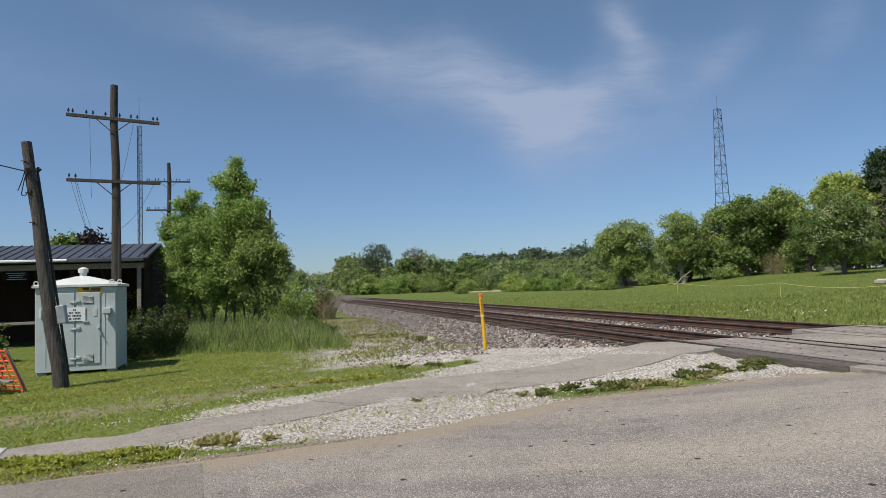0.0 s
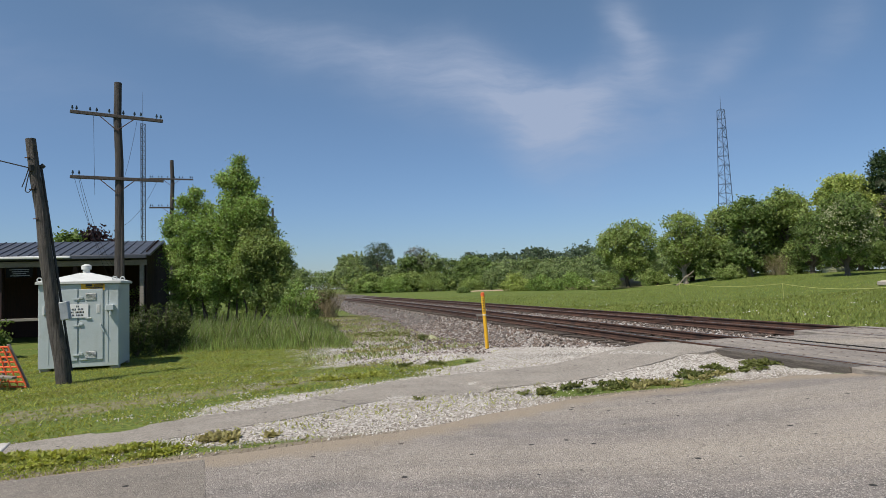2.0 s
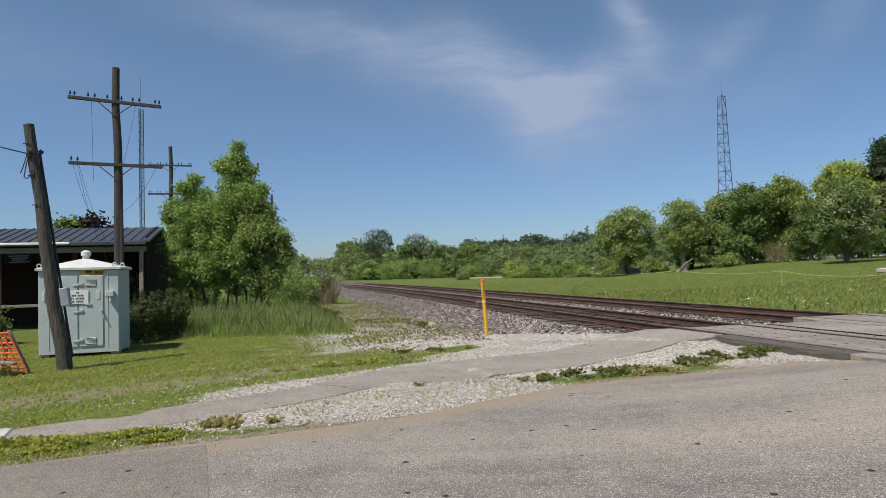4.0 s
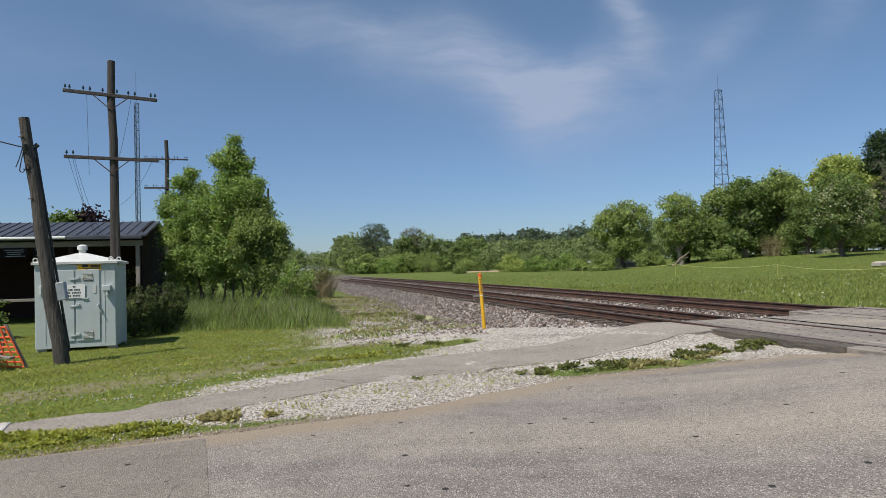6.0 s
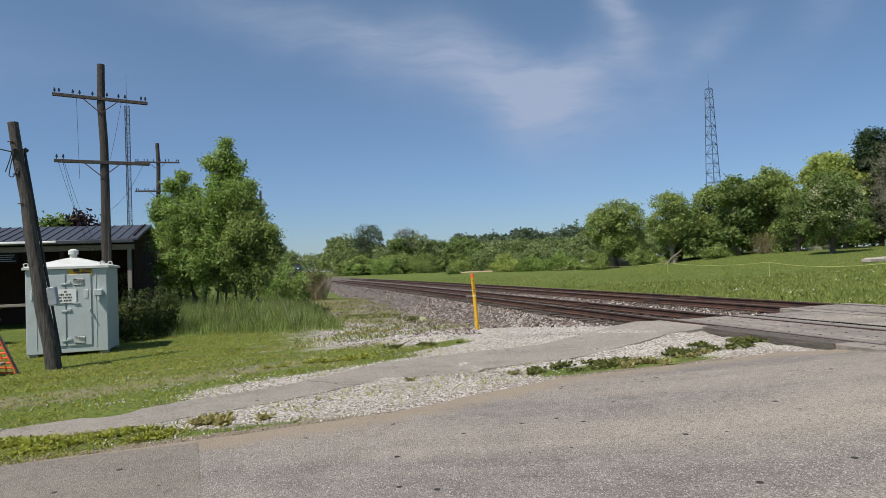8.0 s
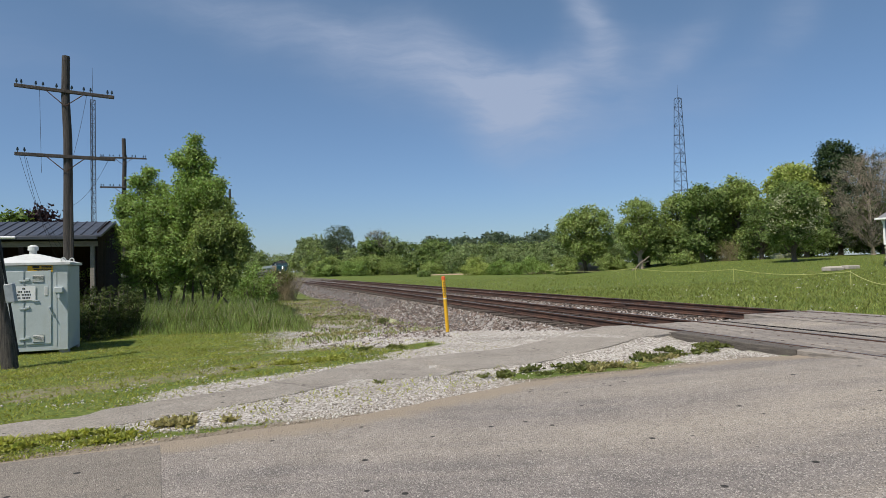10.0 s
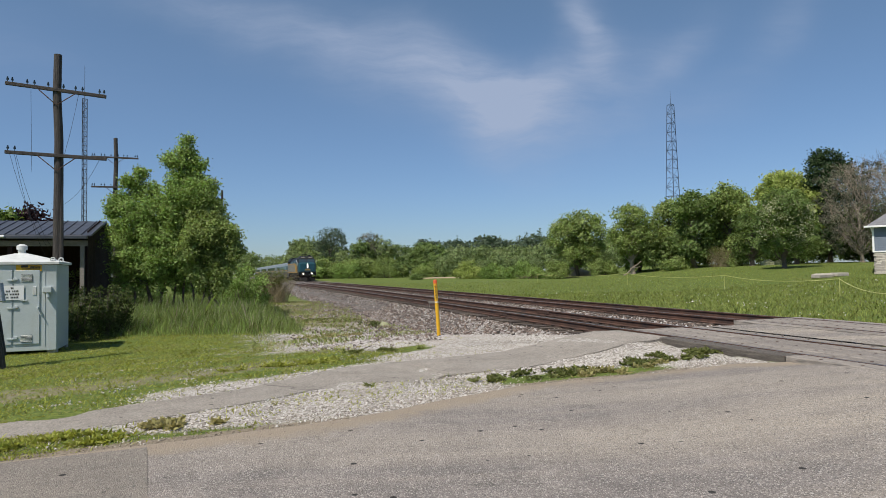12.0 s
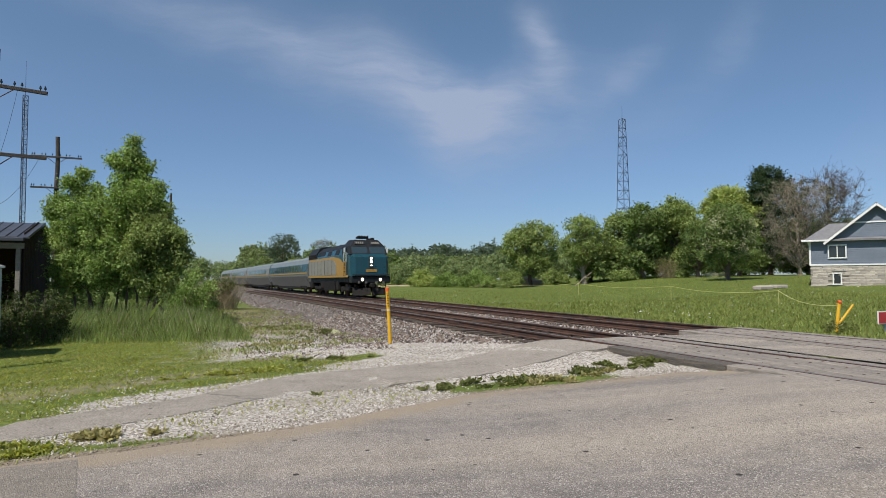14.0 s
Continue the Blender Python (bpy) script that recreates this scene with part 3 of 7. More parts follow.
b = bmn()
slab(b, (0, 0, 0), (0.62, 0.42, 0.10), bevel=0.01)
o = tagged(new("concrete_slab", mesh_of(b, material("pale_concrete", (0.36, 0.34, 0.31), (0.48, 0.46, 0.43), 3, 0.9, 60, 0.3))), "pale concrete slab set in the footpath", "slab")
o.matrix_basis = pose(-4.95, 6.62, float(height(-4.95, 6.62)) - 0.028, 0, 0, 24)
M["patch"] = paving("smooth_asphalt", (0.17, 0.15, 0.13), (0.23, 0.205, 0.175), (0.36, 0.33, 0.28), (0.29, 0.25, 0.205), (0.09, 0.083, 0.075), 0.4)
sheet("road_patch", [(-30, -2.0), (-12, -1.0), (-5.0, 0.5), (-0.6, 1.6)], [(-30, 4.2), (-12, 4.1), (-6.0, 4.75), (-2.3, 6.0)], 60, 14, M["patch"], 0.016, 0.02, "smoother brownish asphalt repair with a straight seam", "road", seed=12.0)


def path_level(x, y):
    u = across(x, y)
    w = step(-4.4, -1.3, u)
    return np.where(u < -4.4, height(x, y), np.maximum(height(x, y), -0.24 * (1 - w) - 0.035 * w))


PATH_NEAR = [(-9.0, 4.6), (-6.3, 5.6), (-4.52, 6.49), (-3.65, 6.65), (-3.03, 6.97), (-2.02, 7.81), (-0.75, 9.12), (1.37, 9.93), (4.1, 11.55), (5.38, 12.15)]
PATH_FAR = [(-9.2, 5.2), (-6.6, 6.1), (-4.78, 6.86), (-3.42, 7.89), (-2.28, 8.86), (-0.87, 10.77), (1.69, 12.09), (3.35, 13.2), (4.35, 13.85), (4.85, 13.9)]
sheet("footpath", PATH_NEAR, PATH_FAR, 160, 12, M["path"], 0.006, 0.09, "narrow worn asphalt footpath through the gravel", "path", level=path_level, seed=7.0)


# ---------------------------------------------------------------- scattered stones and blades
ROCK_V = np.array([(1, 0, 0), (-1, 0, 0), (0, 1, 0), (0, -1, 0), (0, 0, 0.8), (0, 0, -0.8)])
ROCK_F = np.array([(0, 2, 4), (2, 1, 4), (1, 3, 4), (3, 0, 4), (2, 0, 5), (1, 2, 5), (3, 1, 5), (0, 3, 5)])


def rocks(name, pts, size, mat, seed):
    """Many small angular stones in one mesh."""
    g = np.random.RandomState(seed)
    n = len(pts)
    q = g.normal(size=(n, 4))
    q /= np.linalg.norm(q, axis=1)[:, None]
    w, x, y, z = q.T
    R = np.array([[1 - 2 * (y * y + z * z), 2 * (x * y - z * w), 2 * (x * z + y * w)], [2 * (x * y + z * w), 1 - 2 * (x * x + z * z), 2 * (y * z - x * w)], [2 * (x * z - y * w), 2 * (y * z + x * w), 1 - 2 * (x * x + y * y)]]).transpose(2, 0, 1)
    base = ROCK_V[None] * g.uniform(0.65, 1.25, (n, 6, 1)) + g.normal(0, 0.12, (n, 6, 3))
    V = np.einsum("nij,nkj->nki", R, base) * (size * g.uniform(0.5, 1.3, n))[:, None, None] + pts[:, None]
    me = bpy.data.meshes.new(name)
    me.vertices.add(n * 6)
    me.vertices.foreach_set("co", V.astype(np.float32).ravel())
    idx = (np.arange(n)[:, None, None] * 6 + ROCK_F[None]).astype(np.int32)
    me.loops.add(idx.size)
    me.loops.foreach_set("vertex_index", idx.ravel())
    me.polygons.add(n * 8)
    me.polygons.foreach_set("loop_start", np.arange(0, idx.size, 3, dtype=np.int32))
    me.materials.append(mat)
    me.update(calc_edges=True)
    return me


def blades(pts, hmin, hmax, width, lean, mat, seed, scale=1.0):
    """Grass blades: one bent sliver of two faces each, joined."""
    g = np.random.RandomState(seed)
    n = len(pts)
    a = g.uniform(0, 2 * np.pi, n)
    h = g.uniform(hmin, hmax, n) * scale
    side = np.stack([np.cos(a), np.sin(a), 0 * a], -1) * (width * g.uniform(0.6, 1.3, n))[:, None]
    b = g.uniform(0, 2 * np.pi, n)
    off = np.stack([np.cos(b), np.sin(b), 0 * b], -1) * (h * lean * g.uniform(0.2, 1.0, n))[:, None]
    up = np.stack([0 * h, 0 * h, h], -1)
    mid = pts + up * 0.55 + off * 0.35
    return polys(np.stack([pts - side, pts + side, mid + side * 0.8, pts + up + off, mid - side * 0.8], 1), 5, mat)


def scatter(n, xr, yr, keep, seed, dz=0.0):
    g = np.random.RandomState(seed)
    x, y = g.uniform(*xr, n), g.uniform(*yr, n)
    ok = keep(x, y, g.uniform(0, 1, n))
    x, y = x[ok], y[ok]
    return np.stack([x, y, height(x, y) + dz], -1)


def dist_path(x, y):
    return -0.635 * (x + 3.42) + 0.773 * (y - 7.89)


def inside_path(x, y):
    """True on the footpath."""
    t = np.array(PATH_NEAR + PATH_FAR[::-1])
    hit = np.zeros(len(x), bool)
    for (x0, y0), (x1, y1) in zip(t, np.roll(t, -1, 0)):
        c = (y0 > y) != (y1 > y)
        with np.errstate(divide="ignore", invalid="ignore"):
            hit ^= c & (x < (x1 - x0) * (y - y0) / (y1 - y0) + x0)
    return hit


def road_side(x, y):
    """True beyond the road's far edge."""
    u, s = across(x, y), along(x, y)
    e = np.array(ROAD_EDGE)
    return s > np.interp(u, e[:, 0], e[:, 1]) + 0.05


def gravel_here(x, y, r):
    u, s = across(x, y), along(x, y)
    big = edge_noise(x, y, 1.4, 5.0) * 0.35
    return (r + big < gravel_field(u, s, dist_path(x, y)) ** 1.5 * 0.95) & ~inside_path(x, y) & road_side(x, y) & (u < -1.3)


tagged(new("gravel", rocks("gravel", scatter(165000, (-5.5, 6), (6, 21), gravel_here, 11, 0.0), 0.0155, M["stone"], 12)), "loose pale crushed limestone along the footpath", "gravel", kind="stuff")


def bed_here(x, y, r):
    u, s = across(x, y), along(x, y)
    return (r < bed_field(u, s)) & (u < SPACING + 2.5)


tagged(new("ballast", rocks("ballast", np.r_[scatter(44000, (-4, 11), (12, 32), bed_here, 13, 0.0), scatter(24000, (-14, 6), (32, 75), bed_here, 14, 0.0)], 0.05, M["ballast"], 15)), "grey and brown crushed stone ballast under the tracks", "ballast", kind="stuff")


def lawn_here(x, y, r):
    u, s, d = across(x, y), along(x, y), dist_path(x, y)
    g = gravel_field(u, s, d) + 0.6 * dirt_field(u, s, d, x, y)
    patch = edge_noise(x, y, 0.8, 2.0) * 0.5 + edge_noise(x, y, 3.0, 4.0) * 0.3
    return (r + patch * 0.6 > g * 1.0 + 0.1) & ~inside_path(x, y) & road_side(x, y) & (u < -3.6) & (s < 48)


lawn_pts = np.r_[scatter(125000, (-14, 1.5), (5.5, 24), lawn_here, 21), scatter(26000, (-10, 0), (24, 46), lawn_here, 29)]
tagged(new("lawn_grass", blades(lawn_pts, 0.015, 0.05, 0.0075, 1.9, M["grass"], 22, np.clip(0.85 + 1.0 * edge_noise(lawn_pts[:, 0], lawn_pts[:, 1], 5.0, 41.0) + 0.6 * edge_noise(lawn_pts[:, 0], lawn_pts[:, 1], 1.6, 42.0), 0.3, 2.2))), "short mown green lawn", "grass", kind="stuff")
def verge_here(x, y, r):
    return road_side(x, y) & ~inside_path(x, y) & (dist_path(x, y) < 0.1) & (across(x, y) + 1.2 * r * r < -10.3 + 0.9 * edge_noise(x, y, 1.2, 81.0)) & (r < 0.9)


verge_pts = scatter(60000, (-8.5, -1.8), (4.5, 7.6), verge_here, 82)
tagged(new("verge_grass", blades(verge_pts, 0.010, 0.034, 0.006, 1.6, M["grass"], 83, np.clip(0.9 + 1.1 * edge_noise(verge_pts[:, 0], verge_pts[:, 1], 4.0, 84.0), 0.3, 2.0))), "short green grass between road and footpath", "grass", kind="stuff")
tagged(new("clippings", blades(scatter(70000, (-16, 2), (5, 26), lambda x, y, r: lawn_here(x, y, r) & (edge_noise(x, y, 0.6, 14.0) + 0.6 * edge_noise(x, y, 2.5, 15.0) > -0.05), 61, 0.004), 0.01, 0.032, 0.0065, 3.0, M["clip"], 62)), "dry yellowish clippings on the lawn", "grass", kind="stuff")


def tall_here(x, y, r):
    u, d = across(x, y), dist_path(x, y)
    line = 21.6 - 0.22 * (x + 9) + edge_noise(x, y, 0.35, 8.0) * 1.5
    return (y > line) & (u < -7.0 + edge_noise(x, y, 0.5, 1.0)) & (x > -14 - 0.1 * y) & (r < 0.4 + 0.6 * step(0, 2.5, y - line))


tall_pts = np.r_[scatter(76000, (-14, -3), (19, 29), tall_here, 23), scatter(24000, (-22, -5), (30, 50), tall_here, 24)]
TX, TY = tall_pts[:, 0], tall_pts[:, 1]
tall_scale = (0.25 + 0.75 * step(0.0, 2.2, TY - (21.6 - 0.22 * (TX + 9) + edge_noise(TX, TY, 0.35, 8.0) * 1.5))) * (0.35 + 0.65 * step(-6.8, -9.0, across(TX, TY))) * (1 + 0.4 * edge_noise(TX, TY, 0.8, 3.0) + 0.35 * edge_noise(TX, TY, 2.6, 5.0))
tagged(new("tall_grass", blades(tall_pts, 0.2, 0.9, 0.006, 0.58, M["tall"], 25, tall_scale)), "tall rank green grass before the shrubs", "grass", kind="stuff")
pick = np.random.RandomState(77).uniform(0, 1, len(tall_pts)) < 0.06
M["seed_stem"] = leaf_mat("seed_stem", (0.36, 0.33, 0.20), (0.52, 0.48, 0.33), 0.3, 0.3)
tagged(new("seeding_grass", blades(tall_pts[pick], 0.5, 1.05, 0.0045, 0.45, M["seed_stem"], 78, tall_scale[pick])), "pale seeding grass stems among the tall grass", "grass", kind="stuff")


def rough_here(x, y, r):
    u, d = across(x, y), dist_path(x, y)
    return (u > -8.6) & (u < -3.6 + 0.8 * edge_noise(x, y, 0.9, 31.0)) & (d > 5.2 + edge_noise(x, y, 0.8, 33.0)) & (r + 0.9 * edge_noise(x, y, 0.7, 32.0) < 0.30)


def rough_stone(x, y, r):
    u, d = across(x, y), dist_path(x, y)
    return (u > -7.6) & (u < -3.6) & (d > 2.6) & (r - 0.8 * edge_noise(x, y, 0.7, 32.0) < 0.25 + 0.5 * step(-6.5, -3.8, u))


tagged(new("rough_grass", blades(scatter(36000, (-9, 1), (13, 44), rough_here, 71, 0.0), 0.03, 0.16, 0.010, 1.1, M["tall"], 72)), "sparse rough grass on the stony ground beside the ballast", "grass", kind="stuff")
tagged(new("dry_grass", blades(scatter(30000, (-9, 1), (13, 44), rough_here, 73, 0.0), 0.03, 0.13, 0.009, 1.6, M["clip"], 74)), "dry straw-coloured grass beside the ballast", "grass", kind="stuff")
tagged(new("scattered_ballast", rocks("scattered_ballast", scatter(22000, (-8, 1), (13, 40), rough_stone, 75, 0.0), 0.04, M["ballast"], 76)), "stray ballast stones on the rough ground", "ballast", kind="stuff")


def field_here(x, y, r):
    u, s = across(x, y), along(x, y)
    return (u > SPACING + 2.3 + 0.5 * edge_noise(x, y, 0.7, 6.0)) & ((s > 9.6) | (u > 10)) & (s > 9.0) & (r < 1.1 - y / 110.0)


tagged(new("field_grass", blades(np.r_[scatter(56000, (2, 30), (10, 40), field_here, 26), scatter(50000, (-12, 45), (38, 85), field_here, 27)], 0.05, 0.17, 0.012, 1.1, M["field"], 28)), "knee-high green field grass beyond the tracks", "grass", kind="stuff")


def grit_here(x, y, r):
    u, s = across(x, y), along(x, y)
    e = np.array(ROAD_EDGE)
    off = s - np.interp(u, e[:, 0], e[:, 1])
    return (r < np.exp(-((off - 0.05) / 0.42) ** 2)) & (u < -1.6) & ~inside_path(x, y)


M["grit"] = material("brown_grit", (0.15, 0.12, 0.085), (0.36, 0.31, 0.245), 9, 0.95, 70, 0.3, island=0.4)
tagged(new("grit", rocks("grit", scatter(46000, (-6.5, 6.5), (4.5, 10.5), grit_here, 17, 0.01), 0.0085, M["grit"], 18)), "brown gritty crumbs along the road edge", "gravel", kind="stuff")


def flowers(n, xr, yr, keep, hgt, size, seed, label):
    p = scatter(n, xr, yr, keep, seed, hgt)
    g = np.random.RandomState(seed)
    a = g.normal(size=(len(p), 3)) * size
    b = np.cross(a, g.normal(size=(len(p), 3)))
    b *= size / np.maximum(np.linalg.norm(b, axis=1), 1e-6)[:, None]
    return tagged(new("dandelions", polys(np.stack([p - a, p - b, p + a, p + b], 1), 4, M["seedhead"])), label, "flowers", kind="stuff")


M["seedhead"] = material("seedhead", (0.50, 0.50, 0.40), (0.66, 0.66, 0.56), 3, 0.8)
flowers(1500, (8, 34), (17, 40), lambda x, y, r: field_here(x, y, r) & (edge_noise(x, y, 0.25, 3.0) > 0.02), 0.15, 0.020, 51, "white dandelion clocks in the field grass")
flowers(260, (-6, 30), (40, 85), lambda x, y, r: field_here(x, y, r * 0.6), 0.15, 0.02, 52, "white dandelion clocks in the field grass")
flowers(60, (-12, -2), (11, 24), lawn_here, 0.04, 0.008, 53, "small white flowers in the lawn")


def weed_clump(name, cx, cy, rx, ry, turn, n, hmax, seed, mat, label):
    g = np.random.RandomState(seed)
    a, r = g.uniform(0, 2 * np.pi, n), np.sqrt(g.uniform(0, 1, n))
    p, q = rx * r * np.cos(a), ry * r * np.sin(a)
    c, s = math.cos(turn), math.sin(turn)
    x, y = cx + p * c - q * s, cy + p * s + q * c
    ok = edge_noise(x, y, 2.6, seed) + 0.7 * edge_noise(x, y, 6.0, seed) > 0.16
    x, y = x[ok], y[ok]
    k = len(x)
    h = g.uniform(0.0, hmax, k) * (1.1 - 0.5 * r[ok])
    base = np.stack([x, y, height(x, y) + h], -1)
    size = g.uniform(0.018, 0.042, k)[:, None]
    d = g.normal(size=(k, 3))
    d[:, 2] = abs(d[:, 2]) * 0.4
    d /= np.linalg.norm(d, axis=1)[:, None]
    w = np.cross(d, g.normal(size=(k, 3)))
    w /= np.linalg.norm(w, axis=1)[:, None]
    me = polys(np.stack([base, base + d * size + w * size * 0.5, base + d * size * 2.2, base + d * size - w * size * 0.5], 1), 4, mat)
    return tagged(new(name, me), label, "weeds", kind="stuff")


weed_clump("weeds", *uv_place(-1.95, 9.1), 1.05, 0.42, TH - 0.05, 5600, 0.05, 31, M["weed"], "low green weeds growing in the gravel by the road")
weed_clump("weeds", *uv_place(-3.4, 8.75), 1.3, 0.30, TH + 0.05, 3000, 0.06, 42, M["clip"], "dry trodden weeds at the edge of the road")
weed_clump("weeds", *uv_place(-4.6, 8.9), 1.1, 0.32, TH + 0.1, 3800, 0.07, 32, M["weed"], "sparse weeds at the edge of the road")
weed_clump("weeds", *uv_place(-5.6, 9.22), 0.34, 0.12, TH + 0.3, 700, 0.09, 33, M["weed"], "small tuft of weeds beside the footpath")
weed_clump("weeds", *uv_place(-7.0, 8.8), 0.24, 0.10, TH, 400, 0.05, 34, M["weed"], "small tuft of weeds beside the footpath")
weed_clump("weeds", -3.35, 6.3, 0.75, 0.26, 0.25, 6500, 0.03, 35, M["grass"], "green clover patch between road and footpath")
weed_clump("weeds", -4.7, 5.95, 1.2, 0.33, 0.22, 9500, 0.035, 36, M["grass"], "green clover patch between road and footpath")
weed_clump("weeds", -2.4, 6.85, 0.6, 0.22, 0.35, 2600, 0.05, 43, M["clip"], "dry weeds in the gravel verge")
weed_clump("weeds", *uv_place(-4.4, 22.5), 0.5, 0.3, 0, 1300, 0.22, 37, M["weed"], "weeds at the foot of the ballast")
weed_clump("weeds", *uv_place(-6.3, 12.6), 1.0, 0.25, TH, 2600, 0.05, 38, M["weed"], "thin weeds in the gravel")
weed_clump("weeds", *uv_place(-8.0, 11.4), 1.3, 0.22, TH + 0.25, 3200, 0.05, 39, M["grass"], "thin grass along the footpath")
weed_clump("weeds", *uv_place(-6.2, 19.5), 1.2, 0.6, TH, 3000, 0.06, 40, M["clip"], "dry weeds in the rough ground")
weed_clump("weeds", *uv_place(-5.4, 26.0), 1.2, 1.2, TH, 3600, 0.10, 44, M["weed"], "green weeds in the rough ground")


# ---------------------------------------------------------------- tracks
def track(name, u0, label):
    root = thing(name, Matrix(), label, "railway track", "railway tracks")
    prof = [(-0.07, -0.17), (0.07, -0.17), (0.07, -0.155), (0.012, -0.14), (0.012, -0.045), (0.036, -0.035), (0.036, -0.006), (0.028, 0.0), (-0.028, 0.0), (-0.036, -0.006), (-0.036, -0.035), (-0.012, -0.045), (-0.012, -0.14), (-0.07, -0.155)]
    for side in (-0.7535, 0.7535):
        ss = list(range(-40, 40)) + list(range(40, 520, 4))
        rings = []
        for s in ss:
            p, hd = on_track(s, u0 + side)
            rings.append([(p[0] + x * math.cos(hd), p[1] + x * math.sin(hd), z) for x, z in prof])
        n = len(prof)
        verts = [v for r in rings for v in r]
        faces = [(k * n + j, k * n + (j + 1) % n, (k + 1) * n + (j + 1) % n, (k + 1) * n + j) for k in range(len(ss) - 1) for j in range(n)]
        me = bpy.data.meshes.new("rail")
        me.from_pydata(verts, [], faces)
        me.materials.append(M["rail"])
        me.materials.append(M["rail_top"])
        for f in me.polygons:
            if f.index % n == 7:
                f.material_index = 1
        me.update()
        part("rail", me, None, root)
        for s in (19.3, 31.0):
            p, hd = on_track(s, u0 + side)
            b = bmn()
            slab(b, (0, 0, -0.09), (0.06, 0.9, 0.09), bevel=0.008)
            for k in (-0.33, -0.12, 0.12, 0.33):
                rod(b, (-0.05, k, -0.09), (0.05, k, -0.09), 0.016, seg=6)
            j = part("joint_bar", b, M["rail"], root, "bolted rusty rail joint")
            j.matrix_basis = pose(p[0], p[1], 0, 0, 0, math.degrees(hd))
    b = bmn()
    slab(b, (0, 0, -0.27), (2.6, 0.23, 0.17), bevel=0.012)
    tie = mesh_of(b, M["tie"])
    b = bmn()
    slab(b, (0, 0, -0.178), (0.34, 0.19, 0.014), bevel=0.004)
    for k in (-0.11, 0.11):
        slab(b, (k, 0.05, -0.170), (0.035, 0.035, 0.03))
    plate = mesh_of(b, M["rail"])
    g = np.random.RandomState(int(u0 * 10) + 5)
    for k in range(140):
        s = 12.6 + 0.545 * k
        p, hd = on_track(s, u0 + g.uniform(-0.05, 0.05))
        o = part("tie", tie, None, root)
        o.matrix_basis = pose(p[0], p[1], g.uniform(-0.012, 0.012), 0, 0, math.degrees(hd) + g.uniform(-1.5, 1.5))
        for side in (-0.7535, 0.7535) if k < 60 else ():
            p, hd = on_track(s, u0 + side)
            o = part("tie_plate", plate, None, root)
            o.matrix_basis = pose(p[0], p[1], 0, 0, 0, math.degrees(hd))
    return root


track("railway_track", 0.0, "rusty rails on dark timber ties in stone ballast, nearer the road")
track("railway_track", SPACING, "rusty rails on timber ties that carry the train")


def crossing():
    """Timber panels beside and between the rails."""
    root = thing("level_crossing", Matrix(), "weathered timber plank level crossing over two tracks", "level crossing")
    turn = Matrix.Rotation(TH, 3, "Z")
    g = np.random.RandomState(4)
    strips = []
    for u0, ends in ((0.0, (10.55, 12.15, 12.1)), (SPACING, (13.05, 13.1, 13.2))):
        strips += [(u0 - 0.80 - 0.19, 0.36, ends[0]), (u0 + 0.80 + 0.17, 0.32, ends[2])]
        strips += [(u0 + k * 0.262, 0.256, ends[1]) for k in (-2, -1, 0, 1, 2)]
    for u, w, end in strips:
        s = -2.2
        while s < end - 0.2:
            e = min(s + (2.44 if w < 0.3 else 3.25), end)
            if end - e < 0.6:
                e = end
            p = uv_place(u, (s + e) / 2)
            deep = 0.24 if u < -0.9 else 0.17
            b = bmn()
            slab(b, (0, 0, -deep / 2), (w - 0.012, e - s - 0.014, deep), bevel=0.012)
            for k in np.arange(-(e - s) / 2 + 0.3, (e - s) / 2 - 0.2, 0.61):
                slab(b, (g.uniform(-0.05, 0.05), k, 0.001), (0.032, 0.032, 0.008))
            me = mesh_of(b, M["plank"] if u > -0.9 or s < 7.0 else M["dark_timber"])
            me.materials.append(M["rail"])
            for f in me.polygons:
                if f.area < 0.0012 and f.center.z > -0.02:
                    f.material_index = 1
            o = part("plank", me, None, root)
            o.matrix_basis = pose(p[0], p[1], -0.006 + g.uniform(-0.006, 0.005), 0, 0, math.degrees(TH) + g.uniform(-0.15, 0.15))
            s = e
    return root


crossing()


# ---------------------------------------------------------------- trees and shrubs
def lumps(p, scale, g):
    """Smooth unevenness in space, about -1 to 1."""
    out = 0
    for _ in range(5):
        k = g.normal(size=3)
        k *= g.uniform(0.6, 1.5) * scale / np.linalg.norm(k)
        out = out + np.sin(p @ k + g.uniform(0, 6.28))
    return out / 2.4


